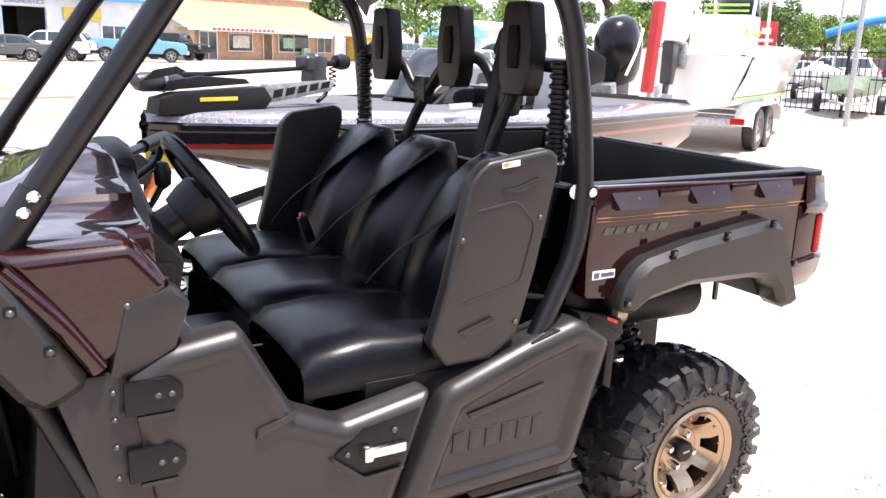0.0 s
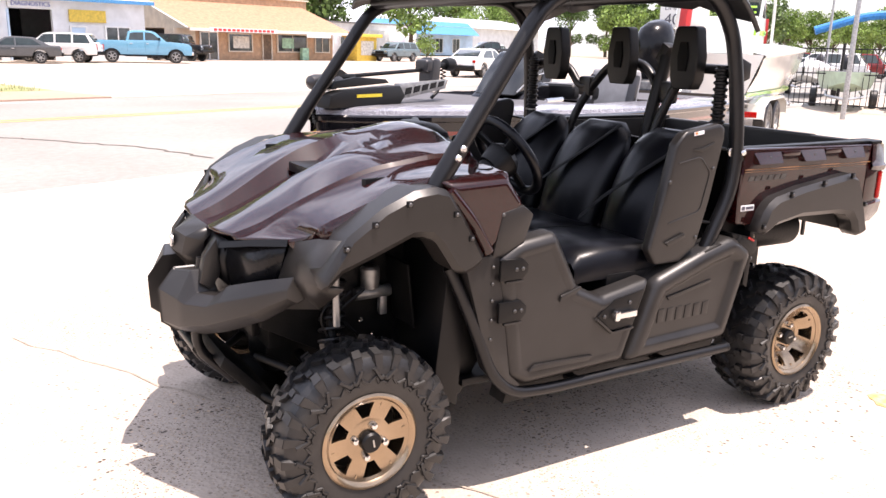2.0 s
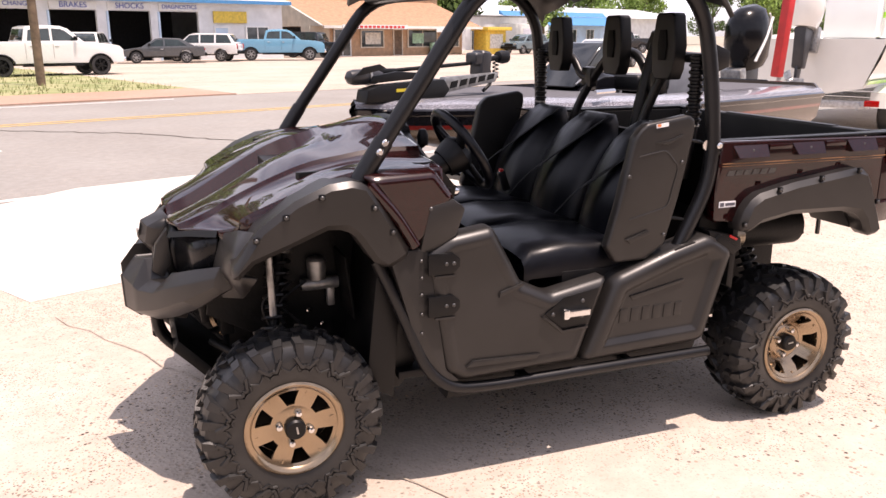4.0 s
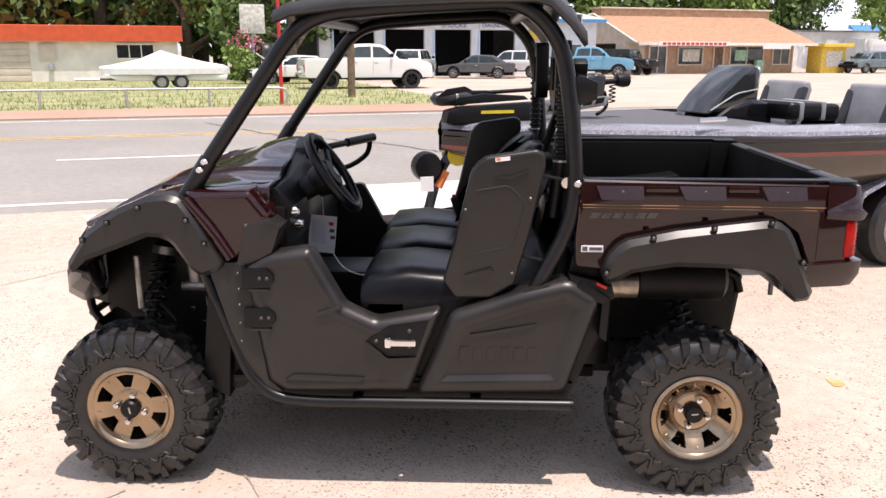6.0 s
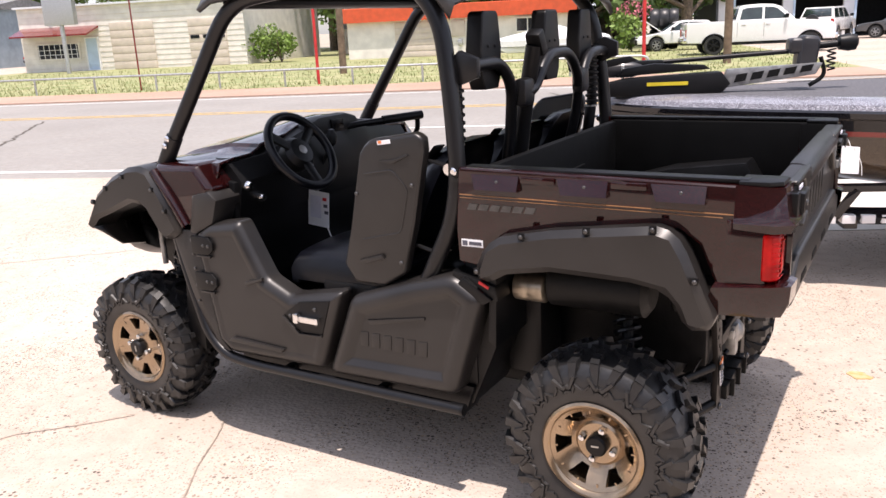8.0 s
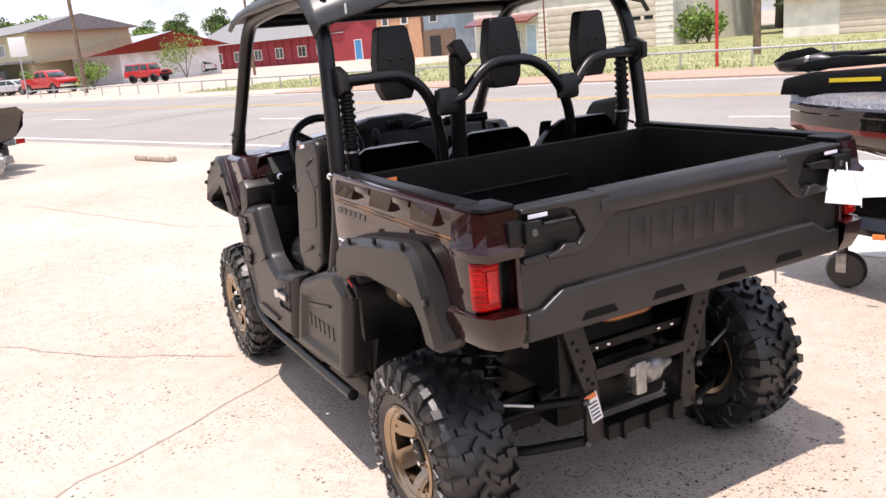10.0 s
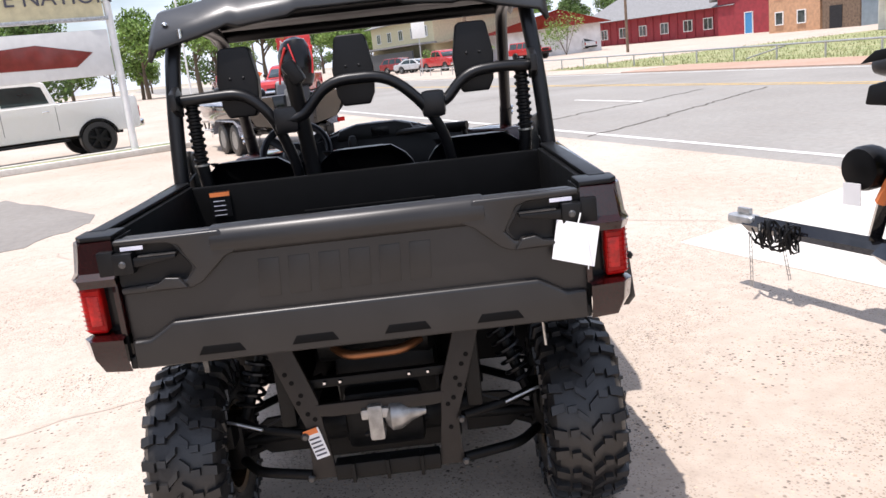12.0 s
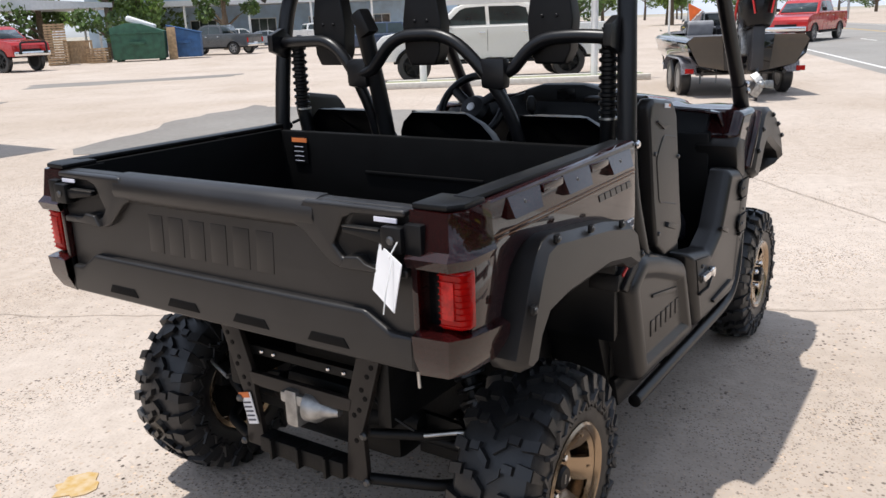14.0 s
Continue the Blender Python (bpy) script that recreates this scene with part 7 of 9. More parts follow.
def roll_door(parent, s0, s1, z1, y, mat, rows=5, lights=False):
    d = part("garage_door", box(((s0 + s1) / 2, y + 0.03, z1 / 2), (s1 - s0, 0.06, z1), 0), mat, parent, "sectional garage door")
    for k in range(rows):
        part("door_panel", box(((s0 + s1) / 2, y - 0.01, z1 * (k + 0.5) / rows), (s1 - s0 - 0.06, 0.05, z1 / rows - 0.05), 0.008), mat, d)
    if lights:
        for k in range(3):
            x = s0 + (s1 - s0) * (k + 0.5) / 3
            part("door_light", box((x, y - 0.045, z1 * 0.62), ((s1 - s0) / 3 - 0.25, 0.03, 0.22), 0), M["glass_dark"], d)
    return d


def walls(parent, s0, s1, p0, p1, h, mat, front_holes=()):
    """Front wall cut by bays (a, b, height), with side and back walls."""
    t = 0.25
    edges = sorted(front_holes)
    x = s0
    n = 0
    for a, b, hh in edges:
        if a > x:
            part("wall", box(((x + a) / 2, p0 + t / 2, h / 2), (a - x, t, h), 0), mat, parent)
        part("wall", box(((a + b) / 2, p0 + t / 2, (h + hh) / 2), (b - a, t, h - hh), 0), mat, parent)
        x = b
    if x < s1:
        part("wall", box(((x + s1) / 2, p0 + t / 2, h / 2), (s1 - x, t, h), 0), mat, parent)
    part("wall", box((s0 + t / 2, (p0 + t + p1) / 2, h / 2), (t, p1 - p0 - t, h), 0), mat, parent)
    part("wall", box((s1 - t / 2, (p0 + t + p1) / 2, h / 2), (t, p1 - p0 - t, h), 0), mat, parent)
    part("wall", box(((s0 + s1) / 2, p1 - t / 2, h / 2), (s1 - s0 - 2 * t, t, h), 0), mat, parent)


STREET = Matrix.Rotation(ROAD, 4, "Z")

# service garage with four bays
b = thing("service_garage", "white and pale blue service garage with four open bays", "garage", STREET)
bays = [(8.6, 11.3, 3.05), (12.0, 14.7, 3.05), (15.4, 18.0, 3.05), (18.6, 21.2, 3.05)]
walls(b, 7.6, 27.4, 50, 62, 3.9, M["wall_white"], bays)
# floor, back and ceiling painted almost black as the bays' inner shade
for s0, s1, hh in bays:
    part("bay_floor", box(((s0 + s1) / 2, 56, 0.02), (s1 - s0, 11, 0.04), 0), M["opening_shade"], b)
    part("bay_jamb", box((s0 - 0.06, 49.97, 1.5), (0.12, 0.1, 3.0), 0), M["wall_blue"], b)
part("bay_back", box((15, 57, 1.6), (14.5, 0.1, 3.2), 0), M["opening_shade"], b)
part("ceiling_panel", box((17.5, 55, 3.5), (19, 9, 0.05), 0), M["opening_shade"], b)
part("roof", prism([(49.4, 3.85), (56, 4.75), (62.6, 3.85), (62.6, 3.75), (49.4, 3.75)], "x", 7.2, 27.8, 0), M["roof_white"], b, "white metal roof")
part("fascia", box((17.5, 49.45, 3.72), (20.7, 0.12, 0.22), 0), M["roof_blue"], b, "blue roof edge")
part("gable_wall", prism([(49.6, 0), (62.4, 0), (62.4, 3.75), (56, 4.6), (49.6, 3.75)], "x", 7.45, 7.58, 0), M["wall_dark"], b, "dark grey gable siding")
for text, x, mat in (("OIL CHANGE", 9.95, "sign_blue"), ("BRAKES", 13.35, "sign_blue"), ("SHOCKS", 16.7, "sign_blue"), ("DIAGNOSTICS", 19.9, "sign_blue")):
    sg = part("sign_board", box((x, 49.93, 3.33), (2.7, 0.08, 0.42), 0), M["sign_white"], b, "white sign over the bay")
    words("letters", text, 0.46 if len(text) < 8 else 0.36, M[mat], sg, Matrix.Translation((x, 49.87, 3.33)) @ Matrix.Rotation(radians(90), 4, "X"), "blue painted letters")
part("sign_board", box((23.4, 49.9, 2.75), (2.4, 0.1, 0.75), 0), M["sign_yellow"], b, "yellow price board")
pane(b, 24.6, 26.2, 0.9, 2.1, 49.98, M["window"], M["white"], mull=1)
pane(b, 22.3, 23.2, 0.0, 2.05, 49.98, M["wall_blue"], M["white"], "door")

# tan shop with an orange roof
b = thing("brick_shop", "tan brick shop with an orange shingled roof", "shop", STREET)
walls(b, 32.6, 46.2, 52, 66, 2.4, M["wall_tan"])
part("wall", box((31.7, 52.6, 1.15), (1.8, 1.2, 2.3), 0), M["wall_beige"], b, "beige end wall beside the carport")
part("wall", box((30.6, 64.5, 1.15), (4.0, 0.25, 2.3), 0), M["wall_beige"], b)
# flat black panel on the wall, in place of the carport's shade
part("wing_shade_panel", box((32.5, 59.0, 1.1), (0.1, 10.0, 2.2), 0), M["opening_shade"], b, "black panel painted as the shade in the open carport")
part("gable", prism([(50.6, 2.25), (66.2, 2.25), (58.2, 4.5), (57.2, 4.5)], "x", 31.0, 31.2, 0), M["wall_beige"], b, "beige gable end wall")
part("gable_trim", tube([(30.98, 66.3, 2.25), (30.98, 58.2, 4.55), (30.98, 57.2, 4.55), (30.98, 50.4, 2.28)], 0.07, bend=0, seg=4), M["wall_cream"], b)
part("canopy_roof", prism([(50.5, 2.28), (57.2, 4.45), (58.2, 4.45), (66.2, 2.30), (66.2, 2.15), (58, 4.2), (57.4, 4.2), (50.5, 2.16)], "x", 31.2, 47.2, 0), M["roof_orange"], b, "sloping orange shingle roof")
part("eave_board", box((39.2, 50.42, 2.20), (16.2, 0.10, 0.20), 0), M["wall_cream"], b, "pale eave board")
part("parapet", box((39.8, 58.2, 4.55), (16.2, 1.6, 0.95), 0.02), M["wall_tan"], b, "tan parapet above the roof")
part("parapet_cap", box((39.8, 58.2, 5.07), (16.5, 1.9, 0.12), 0.01), M["wall_beige"], b)
part("wall_lamp", box((30.9, 57.6, 3.9), (0.25, 0.5, 0.22), 0.03), M["galv"], b)
part("sign_strip", box((35.8, 50.34, 2.22), (6.2, 0.06, 0.30), 0), M["sign_white"], b, "white shop sign strip")
for k in range(14):
    part("print_bar", box((33.2 + 0.4 * k, 50.30, 2.22), (0.28, 0.03, 0.17), 0), M["sign_red"], b, "red plain lettering bar")
pane(b, 33.0, 34.4, 0.05, 2.0, 51.98, M["window"], M["white"], "door", 1, "glazed double door")
pane(b, 35.5, 37.6, 0.7, 1.95, 51.98, M["window"], M["wall_beige"], mull=0)
part("poster", box((36.6, 51.9, 1.35), (1.5, 0.04, 0.9), 0), M["poster"], b, "pale poster in the shop window")
pane(b, 38.7, 39.5, 0.05, 2.0, 51.98, M["wood"], M["wall_beige"], "door", 0, "dark brown door")
pane(b, 40.2, 43.2, 0.7, 2.0, 51.98, M["window"], M["wall_beige"], mull=1)
pane(b, 44.2, 45.7, 0.7, 2.0, 51.98, M["window"], M["wall_beige"], mull=1)
part("poster", box((41.2, 51.9, 1.35), (1.2, 0.04, 0.8), 0), M["pale_mint"], b, "green poster in the shop window")
part("sandwich_board", box((42.6, 51.5, 0.5), (0.7, 0.35, 1.0), 0.03), M["pale_mint"], b, "pale green board by the window")
part("sign_strip", box((43.2, 50.34, 2.0), (2.6, 0.05, 0.30), 0), M["sign_white"], b, "white hanging sign")

k = thing("kiosk", "yellow ice kiosk beside the shop", "kiosk", STREET)
part("body", box((48.6, 51, 1.0), (2.4, 1.6, 2.0), 0.05), M["sign_yellow"], k)
part("canopy", box((48.6, 50.8, 2.15), (2.9, 2.2, 0.3), 0.03), M["sign_yellow"], k)
part("panel", box((48.6, 50.17, 1.1), (1.5, 0.05, 1.2), 0), M["poster"], k)

b = thing("store", "long white store with a blue metal front roof", "store", STREET)
walls(b, 74, 120, 80, 100, 4.2, M["wall_white"])
part("awning", prism([(77.5, 3.0), (80, 4.9), (80.2, 4.9), (80.2, 3.0)], "x", 78, 100, 0), M["roof_blue"], b, "blue metal front roof")
part("roof", prism([(79, 4.2), (90, 6.0), (101, 4.2)], "x", 62, 122, 0), M["roof_white"], b, "white metal roof")
part("wall", box((90, 79.8, 1.6), (22, 0.2, 3.2), 0), M["wall_blue"], b)
for x in (80, 84, 88, 92, 96):
    pane(b, x, x + 1.6, 0.4, 2.4, 79.68, M["window"], M["white"], mull=1)
b = thing("store", "low grey-white flat-roofed store", "store", STREET)
walls(b, 52, 72, 66, 80, 3.6, M["wall_white"])
part("roof", box((62, 73, 3.68), (20.4, 14.4, 0.15), 0), M["roof_grey"], b)
pane(b, 55, 58, 0.8, 2.2, 65.98, M["window"], M["white"], mull=2)
pane(b, 60, 61, 0.05, 2.1, 65.98, M["window"], M["white"], "door")

# cream garage with an orange roof band
b = thing("garage_building", "cream block garage with a bright orange roof band", "garage", STREET)
walls(b, -14.6, -1.0, 46, 56, 2.7, M["wall_cream"])
part("roof_band", prism([(45.6, 2.15), (45.6, 2.95), (46.2, 3.0), (56.4, 3.2), (56.4, 2.6), (46.1, 2.6), (46.1, 2.15)], "x", -14.9, -0.7, 0), M["roof_red_metal"], b, "bright orange metal roof band")
roll_door(b, -11.6, -8.6, 2.05, 45.97, M["door_white"], 6)
pane(b, -4.2, -2.3, 1.25, 1.95, 45.98, M["glass_dark"], M["wall_cream"], mull=2)
part("hatch", box((-7.7, 45.93, 1.55), (0.8, 0.08, 0.9), 0.01), M["door_white"], b)
part("meter_box", box((-7.6, 45.9, 0.75), (0.25, 0.14, 0.35), 0.02), M["galv"], b)

# cream block workshop with two roll doors
b = thing("workshop", "cream block workshop with two roll-up doors and a red awning", "workshop", STREET)
walls(b, -37.2, -21.3, 46, 60, 4.1, M["wall_cream"])
part("parapet_cap", box((-29.2, 46, 4.15), (16.2, 0.5, 0.12), 0), M["roof_white"], b)
roll_door(b, -30.6, -27.5, 2.95, 45.97, M["door_white"], 6)
roll_door(b, -25.1, -22.5, 2.95, 45.97, M["door_white"], 6, True)
part("awning", prism([(44.6, 2.35), (46, 2.85), (46, 2.70), (44.6, 2.25)], "x", -37.0, -31.4, 0), M["boat_red"], b, "faded red awning")
aw = pane(b, -36.0, -33.0, 0.85, 1.75, 45.98, M["glass_dark"], M["wall_cream"], mull=0)
for kx in range(8):
    part("window_bar", box((-35.9 + 0.4 * kx, 45.85, 1.3), (0.03, 0.03, 0.9), 0), M["white"], aw)
for kz in (1.1, 1.4):
    part("window_bar", box((-34.5, 45.86, kz), (3.0, 0.03, 0.03), 0), M["white"], aw)
pane(b, -32.4, -31.6, 0.05, 2.05, 45.98, M["wall_blue"], M["white"], "door")
for kz in range(12):
    part("block_course", box((-29.2, 45.985, 0.33 * kz + 0.2), (15.9, 0.02, 0.012), 0), M["wall_beige"], b)
part("wall_lamp", box((-34.8, 45.8, 3.4), (0.25, 0.3, 0.2), 0.03), M["galv"], b)

sgn = thing("sign_post", "blank grey sign box on a steel post", "sign", STREET)
part("sign_box", box((-31.2, 42, 3.9), (2.0, 0.4, 2.1), 0.03), M["galv"], sgn)
part("post", tube([(-31.2, 42, 0), (-31.2, 42, 2.9)], 0.13, bend=0), M["galv"], sgn)
for s, p, h, mat, lab in ((-17.9, 46, 2.6, "wall_beige", "small pale shed with a hipped roof"),):
    b = thing("shed", lab, "shed", STREET)
    walls(b, s - 1.6, s + 1.6, p + 14, p + 17, 1.9, M["wall_beige"])
    part("roof", prism([(s - 2.0, 1.9), (s + 2.0, 1.9), (s + 0.3, 3.0), (s - 0.3, 3.0)], "y", p + 13.7, p + 17.3, 0), M["roof_grey"], b)
# houses further along the road
M["wall_rust"] = material("rust_brick", (0.50, 0.29, 0.17), 0.85, vary=0.15, scale=3, bump=0.3, bump_scale=30)
b = thing("brick_house", "two-storey rust-orange brick house with a flat roof", "house", STREET)
walls(b, -62, -55.6, 60, 70, 5.4, M["wall_rust"])
part("roof", box((-58.8, 65, 5.5), (6.8, 10.8, 0.2), 0), M["roof_grey"], b)
for x in (-61.0, -58.2):
    pane(b, x, x + 0.8, 3.5, 4.5, 59.98, M["window"], M["white"])
    pane(b, x, x + 0.9, 0.8, 1.9, 59.98, M["window"], M["white"])
b = thing("house", "house with blue-grey metal siding above a brown timber porch", "house", STREET)
walls(b, -55.2, -51, 60, 70, 5.0, M["wall_bluegrey"])
part("porch_wall", box((-53.1, 59.9, 1.3), (4.1, 0.2, 2.6), 0), M["wood"], b, "brown timber porch front")
# flat black patch drawn as the shade of the porch doorway
part("porch_shade_panel", box((-53.6, 59.78, 1.0), (1.4, 0.06, 2.0), 0), M["opening_shade"], b)
part("roof", prism([(59.4, 5.0), (65, 6.0), (70.6, 5.0)], "x", -55.5, -50.7, 0), M["roof_grey"], b)
pane(b, -54.2, -53.3, 3.4, 4.3, 59.98, M["window"], M["white"])
b = thing("house", "grey house with a balcony and parked yard", "house", STREET)
walls(b, -50, -42, 66, 76, 4.6, M["wall_white"])
part("roof", box((-46, 71, 4.7), (8.6, 10.6, 0.2), 0), M["roof_grey"], b)
for x in (-49, -46.4):
    pane(b, x, x + 1.0, 2.9, 3.9, 65.98, M["window"], M["white"])
    pane(b, x, x + 1.0, 0.7, 1.8, 65.98, M["window"], M["white"])
b = thing("brick_building", "plain orange-brown brick building", "building", STREET)
walls(b, -76, -63.5, 74, 90, 6.4, M["wall_tan"])
part("roof", box((-69.8, 82, 6.5), (12.8, 16.4, 0.2), 0), M["roof_grey"], b)
for x in (-74.5, -71, -67.5):
    pane(b, x, x + 1.1, 4.0, 5.3, 73.98, M["window"], M["wall_beige"])
    pane(b, x, x + 1.1, 1.0, 2.3, 73.98, M["window"], M["wall_beige"])
# red barn-like restaurant
b = thing("restaurant", "dark red wooden restaurant with a grey gabled roof", "restaurant", STREET)
walls(b, -112, -69, 70, 86, 3.6, M["wall_red"])
part("roof", prism([(68.5, 3.5), (78, 7.6), (87.5, 3.5)], "x", -113, -77, 0), M["roof_grey"], b, "grey shingle roof")
part("gable_wall", prism([(-80, 0), (-69, 0), (-69, 4.3), (-74.3, 6.6), (-80, 4.3)], "y", 68.8, 69.2, 0), M["wall_red"], b, "red gable front")
part("gable_roof", prism([(-80.8, 4.1), (-74.3, 7.0), (-68.2, 4.1), (-68.2, 4.35), (-74.3, 7.3), (-80.8, 4.4)], "y", 68.2, 80, 0), M["roof_grey"], b)
pane(b, -75.2, -74.0, 0.05, 2.4, 68.78, M["roof_blue"], M["white"], "door")
for x in (-108, -103, -98, -93, -88, -84):
    pane(b, x, x + 1.6, 1.0, 2.3, 69.98, M["window"], M["white"], mull=1)
for kx in range(18):
    part("board_batten", box((-111 + 1.8 * kx, 69.95, 1.8), (0.06, 0.08, 3.5), 0), M["wall_red"], b)
# motel and houses at the end
b = thing("motel", "two-storey pale yellow motel with a dark roof", "motel", STREET)
walls(b, -118, -92, 36, 48, 6.2, M["wall_yellow"])
part("roof", prism([(35, 6.2), (42, 8.0), (49, 6.2)], "x", -119, -91, 0), M["roof_grey"], b)
part("porch_roof", box((-105, 34.5, 3.1), (27, 3.2, 0.2), 0), M["roof_grey"], b)
part("fence_wall", box((-105, 33.4, 1.2), (24, 0.2, 2.4), 0), M["wall_dark"], b, "dark board fence")
for x in (-115, -110, -105, -100, -95.5):
    pane(b, x, x + 1.5, 4.0, 5.2, 35.98, M["window"], M["white"], mull=1)
b = thing("shop", "low shop with a faded red metal roof", "shop", STREET)
walls(b, -91, -80, 40, 52, 3.4, M["wall_white"])
part("roof", prism([(36, 2.9), (46, 5.0), (53, 3.2)], "x", -92, -79, 0), M["boat_red"], b, "faded red metal roof")
pane(b, -88, -85, 0.8, 2.2, 39.98, M["window"], M["white"], mull=2)
b = thing("motel_sign", "red roadside sign with white letters", "sign", Matrix.Translation(at(-108, 14 + 8)))
part("sign_board", box((0, 0, 5.2), (0.3, 4.6, 1.7), 0.1), M["sign_red"], b)
words("letters", "MOTEL", 1.15, M["sign_white"], b, Matrix.Translation((0.2, 0, 5.2)) @ Matrix.Rotation(radians(90), 4, "Z") @ Matrix.Rotation(radians(90), 4, "X"), "white letters")
part("post", tube([(0, -1.2, 0), (0, -1.2, 4.4)], 0.14, bend=0), M["galv"], b)
part("post", tube([(0, 1.2, 0), (0, 1.2, 4.4)], 0.14, bend=0), M["galv"], b)
# low rail along the verge
rail = thing("guard_rail", "low galvanised pipe rail along the verge", "railing", STREET)
part("top_pipe", tube([(-60, 22.1, 0.55), (1.9, 22.1, 0.55), (2.1, 22.1, 0.5), (2.1, 22.1, 0.0)], 0.035, bend=0.1), M["galv"], rail)
for kx in range(27):
    part("post", tube([(-60 + 2.3 * kx, 22.1, 0), (-60 + 2.3 * kx, 22.1, 0.55)], 0.035, bend=0, seg=8), M["galv"], rail)
part("stay", tube([(-20.5, 22.1, 0.5), (-22.5, 22.1, 0.1)], 0.03, bend=0), M["galv"], rail)


def pole(s, p, h, r, mat, name, label, category="pole", arm=False):
    o = thing(name, label, category, Matrix.Translation(at(s, p)))
    part("shaft", tube([(0, 0, -0.2), (0, 0, h)], lambda t: r * (1 - 0.25 * t), bend=0, seg=12), M[mat], o)
    if arm:
        part("cross_arm", box((0, 0, h - 0.6), (2.2, 0.1, 0.12), 0.01), M[mat], o)
    return o


pole(4.9, 26, 9.5, 0.14, "wood", "utility_pole", "weathered brown wooden utility pole")
pole(2.0, 22.6, 7.0, 0.06, "sign_red", "sign_pole", "slim red painted pole")
pole(-8.5, 22.8, 6.0, 0.055, "sign_red", "sign_pole", "slim red painted pole")
pole(-15.0, 22.8, 6.0, 0.03, "boat_red", "marker_pole", "thin reddish marker pole")
pole(-9.6, 29, 9.0, 0.15, "wood", "utility_pole", "weathered brown wooden utility pole")
pole(-59, 26, 10.5, 0.16, "wood", "utility_pole", "weathered brown wooden utility pole", arm=True)
pole(-57, 40, 9.0, 0.13, "wood", "utility_pole", "weathered brown wooden utility pole", arm=True)
pole(-130, 20, 12, 0.16, "wood", "utility_pole", "weathered brown wooden utility pole", arm=True)
pole(-170, 18, 13, 0.16, "wood", "utility_pole", "weathered brown wooden utility pole", arm=True)

tw = thing("tyre_stack", "stack of big black tyres outside the garage", "tyres", STREET)
for j, z in enumerate((0.55, 1.55)):
    for i in range(3):
        part("tyre", lathe([(0.3, -0.22), (0.45, -0.22), (0.5, -0.12), (0.5, 0.12), (0.45, 0.22), (0.3, 0.22)], "x", 20, (3.3 + 0.46 * i, 40, z), closed=True), M["rubber"], tw)
sb = thing("sign_board", "faded roadside sign board beside the tyres", "sign", STREET)
part("board", box((2.9, 42.5, 3.3), (1.3, 0.12, 1.5), 0.02), M["poster"], sb)
part("post", tube([(2.9, 42.6, 0), (2.9, 42.6, 4.0)], 0.07, bend=0), M["galv"], sb)

# unseen building, added to close the viewing side and darken the vehicle's reflections
M["wall_metal"] = material("brown_metal_siding", (0.16, 0.14, 0.125), 0.6, vary=0.15, scale=2, bump=0.2, bump_scale=12)
b = thing("unseen_building", "unseen long low brown metal building added to darken reflections", "building", Matrix.Translation((-2.5, -11.0, 0)))
part("wall", box((19, -0.15, 2.6), (38, 0.3, 5.2), 0), M["wall_metal"], b)
part("wall", box((19, -13.85, 2.6), (38, 0.3, 5.2), 0), M["wall_metal"], b)
for x in (0.15, 37.85):
    part("wall", box((x, -7, 2.6), (0.3, 13.4, 5.2), 0), M["wall_metal"], b)
part("roof", box((19, -7, 5.3), (38.6, 14.6, 0.2), 0.02), M["roof_grey"], b)

# ---- vehicles ----
PAINT = {}


def paint(name, color, metal=0.3):
    if name not in PAINT:
        PAINT[name] = flake_paint("paint_" + name, color, tuple(min(1, c * 1.4 + 0.02) for c in color), 0.28, 1.0, 900, 0.3)
    return PAINT[name]


def road_wheel(parent, x, y, r, w, rim="alu"):
    wh = new("wheel")
    wh.parent = parent
    wh.matrix_basis = Matrix.Translation((x, y, r)) @ Matrix.Rotation(0 if y > 0 else math.pi, 4, "Z")
    h = w / 2
    part("tyre", lathe([(r * 0.66, -h), (r * 0.92, -h), (r, -h * 0.7), (r, h * 0.7), (r * 0.92, h), (r * 0.66, h)], "y", 28, closed=True), M["rubber"], wh)
    rb = lathe([(r * 0.67, -h * 0.8), (r * 0.67, h * 0.92), (r * 0.60, h * 0.95), (r * 0.57, h * 0.5), (r * 0.56, 0)], "y", 28)
    for k in range(6):
        a = k * math.pi / 3 + 0.3
        box((r * 0.36 * math.cos(a), h * 0.72, r * 0.36 * math.sin(a)), (r * 0.5, 0.03, r * 0.16), 0.004, Matrix.Rotation(-a, 4, "Y"), rb)
    lathe([(r * 0.2, h * 0.6), (r * 0.2, h * 0.85), (0.01, h * 0.9)], "y", 14, bm=rb)
    part("rim", rb, M[rim], wh)
    part("rim_shadow", lathe([(r * 0.58, h * 0.1), (0.02, h * 0.12)], "y", 20), M["engine"], wh)


def arch(cx, r, z0, n=7):
    """The notch of a wheel arch, from front to back along the sill at z0."""
    a0 = math.asin(min(1, max(-1, (z0 - 0.36) / r)))
    return [(cx + r * math.cos(a), 0.36 + r * math.sin(a)) for a in [a0 + (math.pi - 2 * a0) * k / (n - 1) for k in range(n)]]


